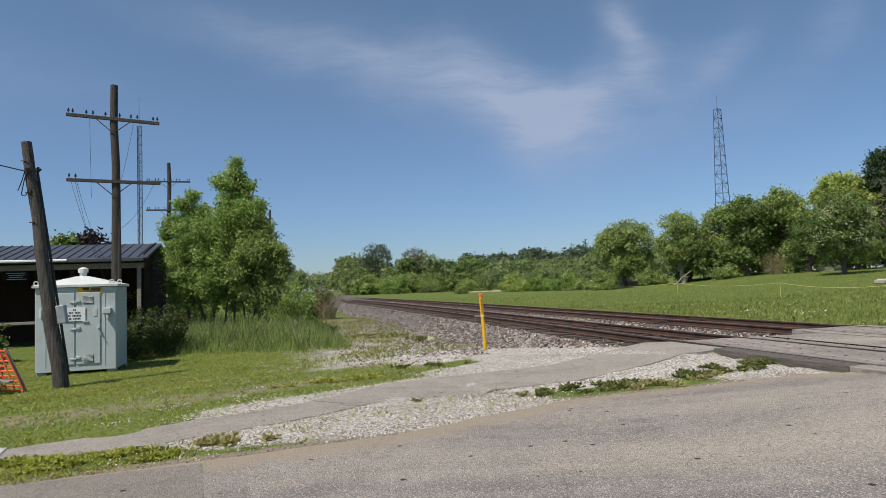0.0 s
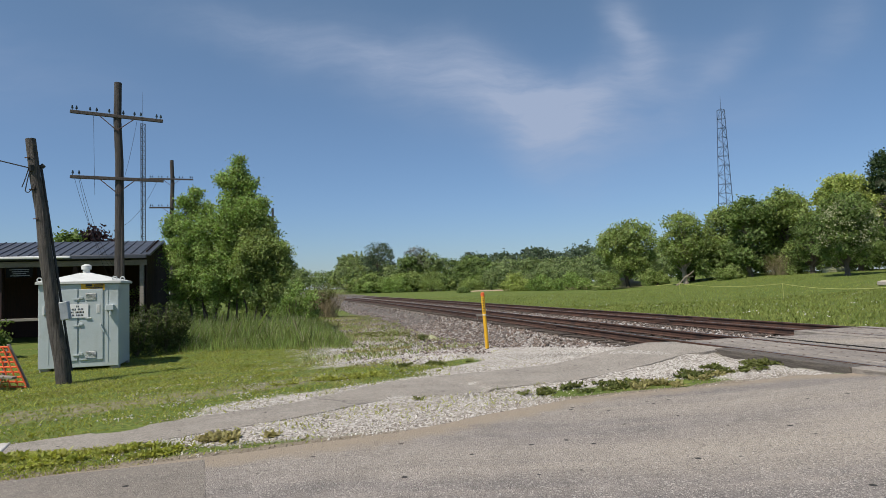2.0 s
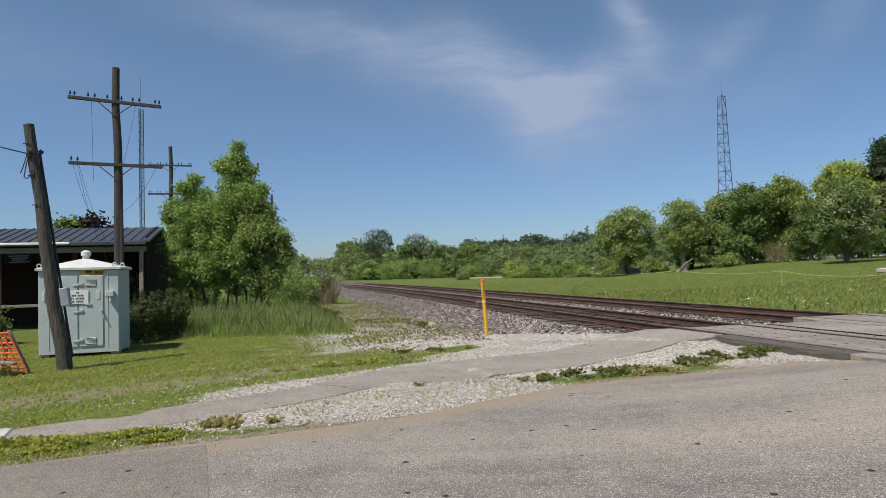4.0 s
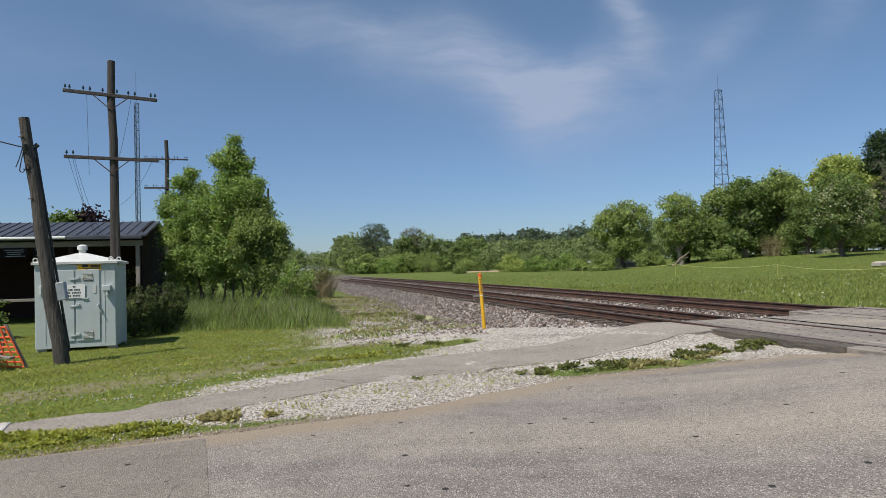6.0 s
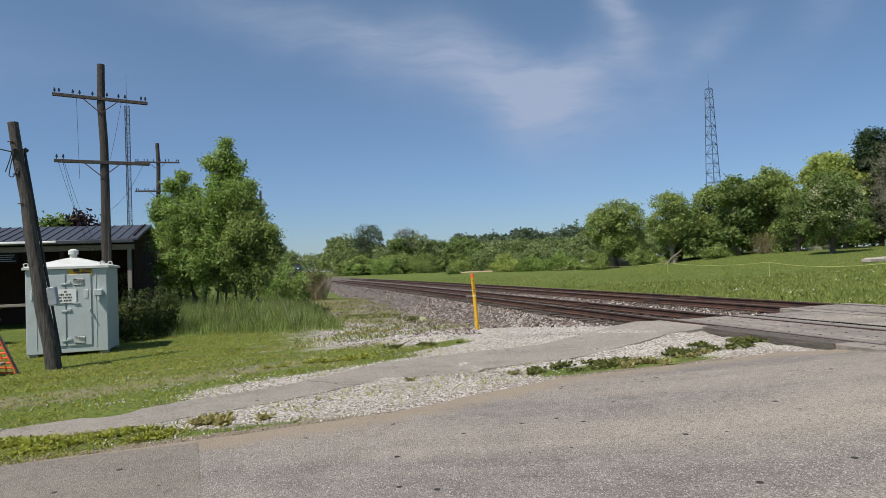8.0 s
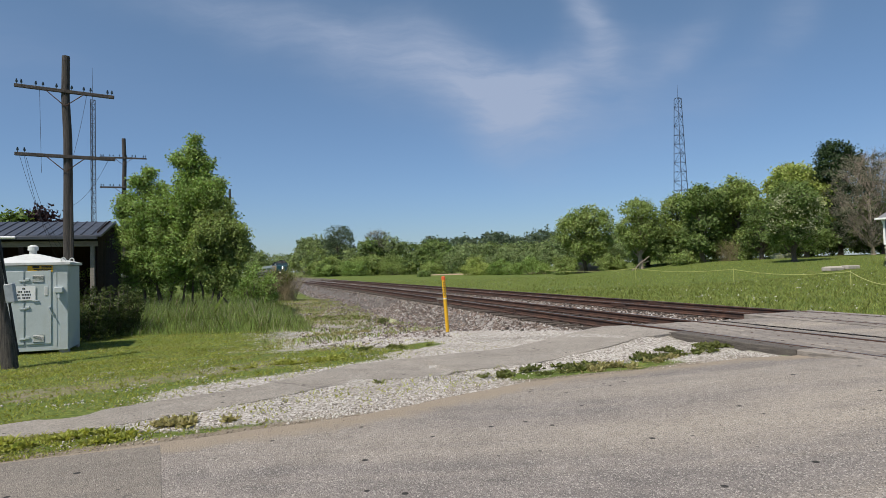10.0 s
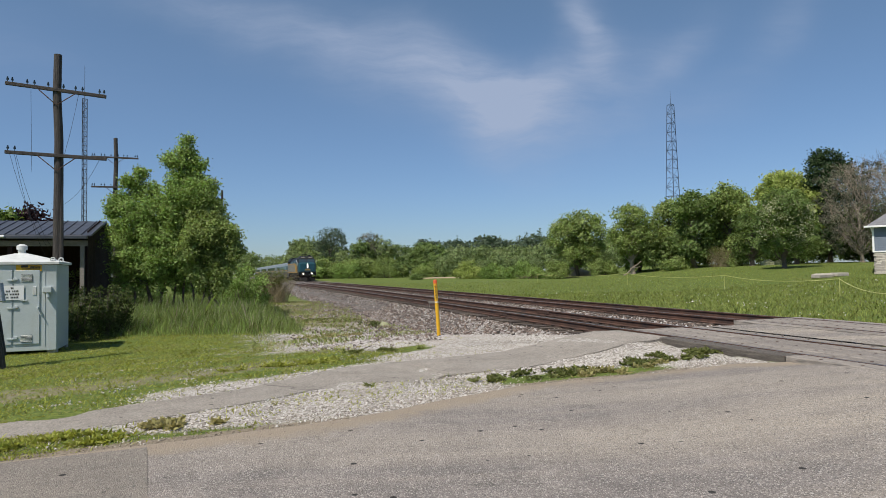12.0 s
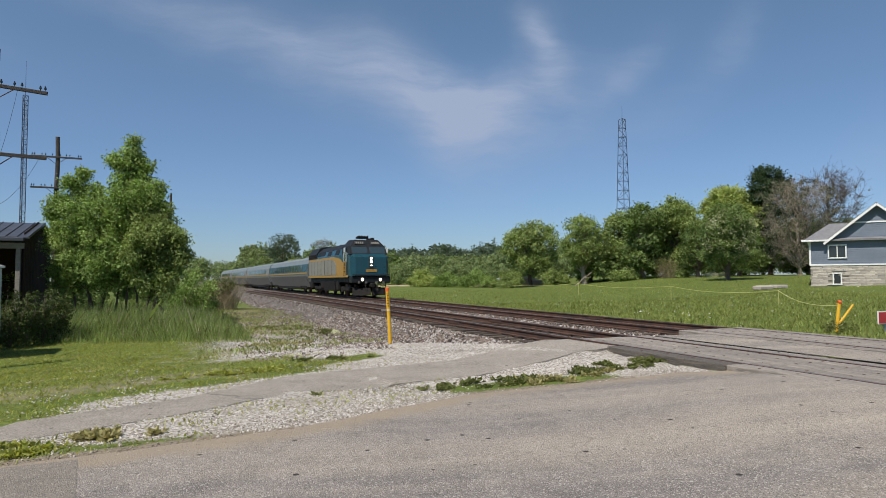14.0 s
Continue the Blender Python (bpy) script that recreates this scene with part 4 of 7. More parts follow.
def foliage(clumps, count, size, mat, seed, spray=13, holes=0.95, inner=0.16, ragged=0.30, loose=2.1, form=0.45):
    """Leaves in small sprays over the outsides of rounded lobes (x, y, z, radius, flatness), with hollows and gaps between them."""
    g = np.random.RandomState(seed)
    c = np.array(clumps, float)
    R = np.stack([c[:, 3], c[:, 3], c[:, 3] * c[:, 4]], -1)
    m = max(int(count / spray * 2.1), 40)
    wgt = c[:, 3] ** 2
    k = g.choice(len(c), m, p=wgt / wgt.sum())
    d = g.normal(size=(m, 3))
    d /= np.linalg.norm(d, axis=1)[:, None]
    mean = float(np.median(c[:, 3]))
    base = c[k, :3] + d * R[k]
    r = 1 + ragged * lumps(base, 3.0 / mean, g) + 0.6 * ragged * lumps(base, 8.0 / mean, g) + 0.12 * g.normal(size=m)
    deep = g.uniform(0, 1, m) < inner
    r = np.where(deep, r * g.uniform(0.35, 0.9, m), r)
    p = c[k, :3] + d * R[k] * r[:, None]
    # sprays that would lie inside a neighbouring lobe, or in a hollow, are left out
    buried = np.zeros(m, bool)
    for a in range(0, m, 4000):
        q = (p[a:a + 4000, None] - c[None, :, :3]) / (R[None] * 0.84)
        q = (q ** 2).sum(-1) < 1
        q[np.arange(len(q)), k[a:a + 4000]] = False
        buried[a:a + 4000] = q.any(1)
    keep = (~buried | (g.uniform(0, 1, m) < 0.06)) & (lumps(p, 5.5 / mean, g) < 1.35 - holes) & ((d[:, 2] > -0.55) | (g.uniform(0, 1, m) < 0.35))
    p, d = p[keep], d[keep]
    k = np.repeat(np.arange(len(p)), max(int(round(count / max(len(p), 1))), 1))
    n = len(k)
    lie = d * form + g.normal(size=d.shape) * 0.62 + np.array([-0.05, -0.08, 0.38])
    pos = p[k] + g.normal(size=(n, 3)) * np.array([1.0, 1.0, 0.75]) * size * loose
    nrm = lie[k] + g.normal(size=(n, 3)) * 0.40
    nrm /= np.linalg.norm(nrm, axis=1)[:, None]
    a = np.cross(nrm, g.normal(size=(n, 3)))
    a /= np.linalg.norm(a, axis=1)[:, None]
    b = np.cross(nrm, a)
    sz = (size * g.uniform(0.6, 1.3, n))[:, None]
    droop = nrm * sz * 0.2
    return polys(np.stack([pos - a * sz, pos + b * sz * 0.6 - droop * 0.2, pos + a * sz - droop, pos - b * sz * 0.6 - droop * 0.2], 1), 4, mat)


def tube(b, pts, radii, seg=6, ends=False):
    """One connected round tube through points."""
    rings = []
    for k, p in enumerate(pts):
        d = (pts[min(k + 1, len(pts) - 1)] - pts[max(k - 1, 0)]).normalized()
        x = d.orthogonal().normalized() if k == 0 else (x - d * x.dot(d)).normalized()
        y = d.cross(x)
        rings.append([b.verts.new(p + (x * math.cos(6.28319 * j / seg) + y * math.sin(6.28319 * j / seg)) * radii[k]) for j in range(seg)])
    for r, q in zip(rings, rings[1:]):
        for j in range(seg):
            b.faces.new((r[j], r[(j + 1) % seg], q[(j + 1) % seg], q[j]))
    if ends:
        b.faces.new(rings[0][::-1])
        b.faces.new(rings[-1])


def limb(b, a, e, ra, rb, g, bend=0.12, steps=3, seg=6, ends=False):
    a, e = Vector(a), Vector(e)
    pts = [a + (e - a) * (k / steps) for k in range(steps + 1)]
    for k in range(1, steps):
        pts[k] += Vector(g.normal(0, bend * (e - a).length / steps, 3))
    tube(b, pts, [ra + (rb - ra) * k / steps for k in range(steps + 1)], seg, ends)
    return pts


def tree(name, x, y, tall, wide, leaf, label, seed, trunk=0.16, low=0.2, clumps=26, leaves=9000, size=0.10, bark="bark", lean=0.0, point=0.0, bare=0.0, category="tree", group="", stems=1, sink=0.0):
    """A tapered trunk with limbs and an uneven crown. low: where the crown starts; point: how far it narrows to the top."""
    g = np.random.RandomState(seed)
    z = float(height(x, y)) - sink
    root = thing(name, pose(x, y, z), label, category, group)
    b = bmn()
    cl = []
    for k in range(clumps):
        f = g.uniform(0, 1) ** 0.8
        zz = tall * (low + (1 - low) * (0.06 + 0.86 * f))
        prof = math.sin(math.pi * min(0.12 + 0.82 * f, 1)) ** 0.6 * (1 - point * f)
        a, r = g.uniform(0, 2 * math.pi), wide * 0.5 * prof * math.sqrt(g.uniform(0.25, 1)) * 0.86
        rad = wide * g.uniform(0.13, 0.22) * (1 - 0.45 * point * f)
        cl.append((r * math.cos(a) + lean * zz, r * math.sin(a), min(zz, tall - rad * 0.75), rad, g.uniform(0.6, 0.95)))
    for s in range(stems):
        sx, sy = (0, 0) if stems == 1 else (g.uniform(-0.3, 0.3) * wide * 0.5, g.uniform(-0.3, 0.3) * wide * 0.5)
        top = (sx * 1.5 + lean * tall * 0.8, sy * 1.5, tall * (0.86 if stems == 1 else g.uniform(0.5, 0.9)))
        pts = limb(b, (sx, sy, -0.1), top, trunk, trunk * 0.18, g, 0.10, 5, 9)
        rod(b, (sx, sy, -0.15), (sx, sy, 0.25), trunk * 1.45, trunk, seg=9, caps=False)
        for q in cl[s::stems]:
            lowest = min(max(q[2] - wide * 0.35, tall * low * 0.6), tall * 0.75)
            f = min(max(lowest / top[2], 0.12), 0.9) * 5
            st = pts[int(f)].lerp(pts[min(int(f) + 1, 5)], f - int(f))
            limb(b, st, q[:3], trunk * 0.34 * (1 - 0.5 * f / 5), trunk * 0.05, g, 0.22, 3, 5)
            if bare:
                for _ in range(int(bare)):
                    e = Vector(q[:3]) + Vector(g.normal(0, q[3] * 0.5, 3)) + Vector((0, 0, q[3] * 0.45))
                    limb(b, q[:3], e, trunk * 0.06, 0.008, g, 0.3, 2, 4)
    part("trunk", b, M[bark], root, smooth=True)
    if leaves:
        part("crown", foliage(cl, leaves, size, M[leaf], seed + 1), None, root)
    return root


def shrub(name, x, y, tall, wide, leaf, label, seed, leaves=3500, size=0.07, clumps=12, category="shrub", group="", deep=None, up=0.0):
    g = np.random.RandomState(seed)
    z = float(height(x, y)) + up
    root = thing(name, pose(x, y, z), label, category, group)
    deep = deep or wide
    cl, b = [], bmn()
    for k in range(clumps):
        a, r = g.uniform(0, 2 * math.pi), math.sqrt(g.uniform(0, 1))
        rad = min(wide, tall) * g.uniform(0.17, 0.28)
        hz = tall * g.uniform(0.25, 1.0) * (1 - 0.45 * r * r)
        q = (wide * 0.42 * r * math.cos(a), deep * 0.42 * r * math.sin(a), max(hz - rad, rad * 0.5), rad, g.uniform(0.7, 1.0))
        cl.append(q)
        limb(b, (q[0] * 0.3, q[1] * 0.3, -0.08), q[:3], 0.02 + 0.006 * tall, 0.006, g, 0.2, 3, 5)
    part("stem", b, M["bark"], root)
    part("foliage", foliage(cl, leaves, size, M[leaf], seed + 1), None, root)
    return root


def grove_tree(x, y, lobes, leaf, label, seed, leaves, stems, spread):
    """A young tree on several thin stems, with its crown in lobes (across, height, radius)."""
    g = np.random.RandomState(seed)
    root = thing("tree", pose(x, y, float(height(x, y))), label, "tree", "young trees by the pole line")
    b, cl = bmn(), []
    for u, h, r in lobes:
        cl.append((u, g.uniform(-0.35, 0.35) * r - 0.1, h, r * 0.74, g.uniform(0.9, 1.15)))
        for _ in range(5):
            a, e = g.uniform(0, 6.28), g.uniform(0.55, 0.95) * r
            cl.append((u + e * math.cos(a), g.uniform(-0.9, 0.6) * r, h + e * math.sin(a), r * g.uniform(0.22, 0.40), g.uniform(0.8, 1.3)))
    mid = sum(q[0] for q in lobes) / len(lobes)
    for k in range(stems):
        sx, sy = mid + spread * (k / max(stems - 1, 1) - 0.5) + g.uniform(-0.12, 0.12), g.uniform(-0.4, 0.4)
        mine = [q for i, q in enumerate(lobes) if i % stems == k]
        top = max(mine, key=lambda q: q[1])
        pts = limb(b, (sx, sy, -0.1), (top[0], 0, top[1] + top[2] * 0.6), 0.055, 0.012, g, 0.10, 6, 7)
        for u, h, r in mine:
            f = min(max((h - r) / max(top[1], 0.1), 0.15), 0.85) * 6
            st = pts[int(f)].lerp(pts[min(int(f) + 1, 6)], f - int(f))
            for _ in range(4):
                limb(b, st, (u + g.uniform(-0.7, 0.7) * r, g.uniform(-0.6, 0.6) * r, h + g.uniform(-0.2, 0.9) * r), 0.022, 0.005, g, 0.2, 3, 5)
    part("trunk", b, M["bark"], root, smooth=True)
    part("crown", foliage(cl, leaves, 0.058, M[leaf], seed + 1, 11, 0.85, 0.22, 0.32), None, root)
    return root


grove_tree(-9.6, 29.5, [(0.0, 8.0, 0.30), (0.0, 7.5, 0.36), (-0.55, 7.15, 0.36), (0.5, 6.85, 0.36), (0.0, 6.6, 0.7), (0.55, 5.8, 0.7), (-0.3, 5.5, 0.95), (0.4, 4.5, 1.3), (-0.5, 3.3, 1.3), (0.4, 2.6, 1.1)], "leaf", "young bright green leafy tree with a pointed top", 101, 46000, 4, 1.5)
grove_tree(-11.6, 30.1, [(-0.2, 6.5, 0.36), (-0.55, 6.0, 0.5), (0.25, 5.6, 0.5), (-0.95, 5.0, 0.65), (0.0, 4.6, 1.2), (-0.8, 3.9, 0.95), (-0.2, 2.9, 1.2), (0.9, 3.4, 1.4), (-0.75, 2.2, 0.75), (1.2, 2.1, 1.1)], "leaf", "bright green tree with a thin top beside the pole", 102, 50000, 5, 2.2)
grove_tree(-8.35, 28.6, [(0.0, 4.15, 0.9), (0.6, 3.5, 0.72), (-0.3, 3.0, 1.05), (0.55, 2.5, 0.8), (0.0, 1.9, 0.85)], "leaf_mid", "rounded green young tree in tall grass", 103, 30000, 3, 1.1)
shrub("shrub", -14.6, 34.0, 4.8, 4.0, "leaf_mid", "leafy shrub behind the barn's end", 107, 11000, 0.07, 20)
shrub("shrub", -8.75, 36.0, 2.75, 2.4, "leaf", "low green shrub near the railway", 108, 9000, 0.055, 18)
shrub("shrub", -12.2, 41.0, 2.5, 2.8, "leaf_mid", "low green shrub near the railway", 109, 9000, 0.06, 18)
shrub("shrub", -14.6, 52.0, 2.7, 3.2, "leaf", "green shrub near the railway", 110, 5000, 0.09, 18)


def dry_brush(x, y, tall, wide, seed, label):
    """A thicket of dry brown stalks with a few leaves."""
    g = np.random.RandomState(seed)
    n = 520
    z = float(height(x, y))
    root = thing("dry_brush", pose(x, y, z), label, "brush")
    b = []
    for k in range(n):
        a, r = g.uniform(0, 2 * math.pi), wide * 0.5 * math.sqrt(g.uniform(0, 1))
        p = np.array([r * math.cos(a), r * math.sin(a), 0.0])
        h = tall * g.uniform(0.45, 1.0) * (1 - 0.35 * (2 * r / wide) ** 2)
        d = np.array([g.normal(0, 0.36), g.normal(0, 0.36), 1.0]) * h
        w = np.array([math.cos(a + 1.3), math.sin(a + 1.3), 0]) * g.uniform(0.006, 0.014)
        mid = p + d * 0.5 + np.array([g.normal(0, 0.05), g.normal(0, 0.05), 0])
        b += [[p - w, p + w, mid + w * 0.8, mid - w * 0.8], [mid - w * 0.8, mid + w * 0.8, p + d + w * 0.3, p + d - w * 0.3]]
        for _ in range(7):
            f = g.uniform(0.3, 0.95)
            q = p + d * f
            e = q + np.array([g.normal(0, 0.14), g.normal(0, 0.14), g.uniform(0.02, 0.22)])
            b.append([q - w * 0.4, q + w * 0.4, e + w * 0.4, e - w * 0.4])
    part("thicket", polys(np.array(b), 4, M["dry"]), None, root)
    cl = [(g.uniform(-0.35, 0.35) * wide, g.uniform(-0.35, 0.35) * wide, tall * g.uniform(0.1, 0.75), wide * 0.16, 0.9) for _ in range(16)]
    part("foliage", foliage(cl, 3200, 0.05, M["weed"], seed + 2), None, root)
    return root


dry_brush(-8.45, 43.5, 2.5, 2.1, 120, "tangle of dry brown stalks beside the ballast")


def hedge(x, y, n, seed):
    g = np.random.RandomState(seed)
    for k in range(n):
        px, py = x + k * 0.14 + g.uniform(-0.1, 0.1), y + k * 0.62 + g.uniform(-0.15, 0.15)
        z = float(height(px, py))
        root = thing("yew_bush", pose(px, py, z), "dark olive spiky yew bush beside the cabinet", "shrub", "yew hedge")
        b, cl = bmn(), []
        for j in range(13):
            a, r = g.uniform(0, 6.28), 0.34 * math.sqrt(g.uniform(0, 1))
            top = g.uniform(0.75, 1.6)
            limb(b, (0, 0, 0), (r * math.cos(a) * 1.4, r * math.sin(a) * 1.4, top), 0.016, 0.005, g, 0.1, 3, 4)
            for f in (0.2, 0.4, 0.6, 0.8, 0.97):
                cl.append((r * math.cos(a) * (0.6 + 0.8 * f), r * math.sin(a) * (0.6 + 0.8 * f), top * f, 0.135 * (1.2 - 0.75 * f), 1.5))
        part("stem", b, M["bark"], root)
        part("foliage", foliage(cl, 4200, 0.030, M["hedge"], seed + k, 8, 0.4, 0.2, 0.25, 1.6), None, root)


hedge(-9.85, 19.3, 5, 130)
shrub("shrub", -15.0, 20.2, 1.6, 1.6, "leaf_dark", "dark green shrub beside the barn front", 140, 3500, 0.06, 10)
# trees behind the barn roof
tree("tree", -26.7, 45.0, 6.3, 3.4, "leaf_dark", "dark tree showing over the barn roof", 141, trunk=0.2, low=0.3, clumps=14, leaves=2600, size=0.16)
tree("tree", -24.9, 45.5, 6.5, 2.9, "purple", "dark purple-leaved tree over the barn roof", 142, trunk=0.2, low=0.3, clumps=12, leaves=2200, size=0.16)

# the single horse chestnut in the field and the trees along the field's far side
chestnut = tree("chestnut_tree", 37.75, 60, 7.6, 4.7, "leaf_dark", "round dark green chestnut tree with pale blossoms", 150, trunk=0.24, low=0.20, clumps=56, leaves=17000, size=0.125, category="tree")
M["blossom"] = leaf_mat("blossom", (0.40, 0.42, 0.22), (0.55, 0.55, 0.36), 0.2, 0.2)


def blossoms(root, tall, wide, n, seed):
    g = np.random.RandomState(seed)
    d = g.normal(size=(n, 3))
    d /= np.linalg.norm(d, axis=1)[:, None]
    d[:, 1] = -abs(d[:, 1])
    p = d * np.array([wide * 0.47, wide * 0.47, tall * 0.35]) * g.uniform(0.85, 1.05, n)[:, None] + np.array([0, 0, tall * 0.60])
    cl = [(*q, 0.09, 2.0) for q in p]
    part("blossoms", foliage(cl, n * 9, 0.08, M["blossom"], seed + 1, 6, 0.0), None, root, "pale upright blossoms")


blossoms(chestnut, 7.6, 5.6, 260, 152)
# label, x, y, tall, wide, leaf, seed, crown start, leaves
FIELD_TREES = [
    ("broad green tree at the field's edge", 28.9, 101, 10.2, 10.0, "leaf_mid", 160, 0.20, 11000, "bark", 0.24),
    ("tall green tree with bare lower limbs", 32.3, 86, 9.6, 7.2, "leaf_mid", 161, 0.22, 7500, "bark_pale", 0.2),
    ("green tree in the field's hedgerow", 38.5, 88, 9.4, 6.5, "leaf_mid", 162, 0.08, 6500, "bark", 0.24),
    ("dense green tree in the field's hedgerow", 38.2, 80, 9.8, 7.0, "leaf_dark", 163, 0.10, 7500, "bark_pale", 0.26),
    ("tall green tree in the field's hedgerow", 43.0, 80, 10.5, 7.4, "leaf_mid", 164, 0.12, 9000, "bark", 0.24),
    ("yellow-green maple behind the chestnut", 47.8, 76, 11.4, 9.0, "leaf_yellow", 165, 0.15, 12000, "bark", 0.26),
    ("dark tree behind the chestnut", 52.0, 79, 9.6, 7.0, "leaf_dark", 166, 0.10, 6500, "bark", 0.24),
    ("dark dense shrubby tree behind the house", 45.5, 70, 5.2, 6.0, "leaf_dark", 167, 0.05, 5000, "bark", 0.14),
    ("dense dark tree in the hedgerow", 42.0, 73.0, 6.6, 5.2, "leaf_dark", 168, 0.06, 5000, "bark", 0.15),
    ("dense green tree in the hedgerow", 35.5, 92, 7.2, 6.0, "leaf_dark", 169, 0.05, 5000, "bark", 0.16),
    ("dark tree beside the house", 54.0, 69.0, 6.4, 7.0, "leaf_dark", 170, 0.06, 6500, "bark", 0.16),
    ("dark tree behind the house", 60.0, 70.0, 6.8, 7.0, "leaf_dark", 171, 0.06, 6000, "bark", 0.16),
]
for lab, x, y, tall, wide, leaf, seed, low, n, bark, sz in FIELD_TREES:
    tree("tree", x, y, tall, wide * 0.78, leaf, lab, seed, trunk=0.22 + tall * 0.012, low=low, clumps=44, leaves=int(n * 1.7), size=sz * 0.72, bark=bark, group="trees along the field")
# a spruce, a half-bare tree and a bare one behind the house
tree("spruce_tree", 53.8, 76, 14.2, 10.0, "conifer", "tall dark spruce behind the house", 180, trunk=0.3, low=0.12, clumps=110, leaves=24000, size=0.17, point=0.82, category="tree")
tree("tree", 50.4, 66, 11.0, 8.4, "twig", "half-bare grey-brown tree beside the spruce", 181, trunk=0.22, low=0.06, clumps=60, leaves=11000, size=0.09, bare=16, bark="bark_pale")
tree("tree", 57.3, 70, 12.9, 9.0, "twig", "bare branching tree above the house roof", 182, trunk=0.22, low=0.30, clumps=60, leaves=2500, size=0.05, bare=22)

# low shrubs along the field's far edge and beside the tracks
EDGE = [(21.5, 108, 3.6, 6.5, "leaf"), (16.0, 112, 3.4, 6.0, "leaf"), (12.6, 116, 3.9, 4.6, "leaf_yellow"), (24.8, 99, 3.0, 4.6, "leaf_mid"), (31.5, 97, 2.6, 4.0, "leaf_mid"), (35.6, 80, 2.2, 3.4, "leaf_mid"), (41, 75.5, 2.0, 3.0, "leaf_mid"),
        (3.0, 112, 1.0, 1.6, "leaf_dark"), (-12.0, 150, 5.0, 8.0, "leaf"), (-18.2, 155, 5.2, 7.0, "leaf"), (-3.0, 150, 5.5, 9.0, "leaf_mid"), (7.5, 150, 5.0, 9.0, "leaf_mid"), (28.0, 108.0, 3.4, 5.0, "leaf_mid")]
for k, (x, y, tall, wide, leaf) in enumerate(EDGE):
    shrub("shrub", x, y, tall, wide, leaf, "rounded green shrub at the field's far edge", 200 + k, 8000, 0.11, 18, group="shrubs along the field")


def far_wood(x0, x1, y0, y1, tall, n, leaf, seed, label, per=750, size=0.5):
    """A belt of far trees, one mesh."""
    g = np.random.RandomState(seed)
    cl = []
    for k in range(n):
        h = tall * g.uniform(0.6, 1.12)
        w = h * g.uniform(0.34, 0.52)
        x, y = g.uniform(x0, x1), g.uniform(y0, y1)
        while y < 640 and -10.0 - w < float(across(x, y)) < SPACING + 3.5 + w:  # keep the railway clear
            x, y = g.uniform(x0, x1), g.uniform(y0, y1)
        z = float(height(x, y))
        cl.append((x, y, z + h * 0.5, w * 0.8, min(h * 0.42 / (w * 0.8), 1.5)))
        for j in range(8):
            a, e = g.uniform(0, 6.28), g.uniform(0.05, 1.0)
            r = w * math.cos(e * 1.3) * 0.85
            cl.append((x + r * math.cos(a), y + r * math.sin(a), z + h * (0.38 + 0.42 * math.sin(e * 1.5)), w * g.uniform(0.26, 0.42), 0.85))
    return tagged(new("far_woods", foliage(cl, int(n * per * 1.15), size * 0.98, M[leaf], seed, 6, 0.30, 0.05, 0.12, 1.0, 1.15)), label, "woods", kind="stuff")


far_wood(-62, -26, 168, 200, 10.5, 24, "leaf_far", 300, "green trees of a wood behind the railway", 1100, 0.30)
far_wood(-62, -22, 164, 196, 9.0, 22, "leaf_mid", 310, "darker trees of a wood behind the railway", 1100, 0.30)
far_wood(-32, 8, 160, 200, 10.5, 24, "leaf_far", 301, "pale green trees of a wood behind the field", 1100, 0.30)
far_wood(-30, 8, 158, 190, 9.0, 20, "leaf_dark", 311, "dark green trees of a wood behind the field", 1000, 0.30)
tree("tree", -17.5, 165, 12.6, 8.0, "leaf_haze", "tall grey-green tree rising over the wood", 312, trunk=0.3, low=0.2, clumps=36, leaves=5200, size=0.20, bare=4)
tree("tree", -7.5, 166, 11.6, 6.5, "twig", "half-bare tree rising over the wood", 313, trunk=0.26, low=0.3, clumps=30, leaves=2600, size=0.18, bare=6)
far_wood(-34, 6, 150, 160, 4.6, 20, "leaf_mid", 306, "bright green undergrowth at the wood's edge", 620, 0.22)
far_wood(-24, 10, 149, 156, 3.4, 6, "leaf", 314, "yellow-green bushes at the wood's edge", 700, 0.22)
far_wood(-34, 8, 148, 160, 4.0, 14, "leaf_dark", 315, "dark undergrowth at the wood's edge", 620, 0.22)
far_wood(4, 90, 190, 250, 10.0, 60, "leaf_far", 302, "green belt of woods behind the field", 560, 0.40)
far_wood(10, 170, 300, 370, 18.0, 100, "leaf_haze", 307, "dark wooded rise in the distance", 420, 0.75)
far_wood(10, 62, 128, 150, 4.6, 52, "leaf_far", 303, "hedgerow of green bushes behind the field", 700, 0.21)
far_wood(-190, -60, 190, 300, 12.0, 50, "leaf_mid", 304, "far wood along the railway", 260, 0.6)
far_wood(-300, -120, 760, 860, 26.0, 60, "leaf_far", 316, "hazy far wood closing the railway's end", 300, 1.3)
far_wood(52, 130, 92, 120, 8.5, 50, "leaf_dark", 305, "dark woods behind the hedgerow", 520, 0.34)
far_wood(33, 62, 84, 94, 3.6, 44, "leaf_dark", 308, "dark undergrowth below the hedgerow trees", 620, 0.17)
far_wood(46, 70, 72, 80, 3.2, 34, "leaf_dark", 309, "dark undergrowth behind the house garden", 600, 0.16)


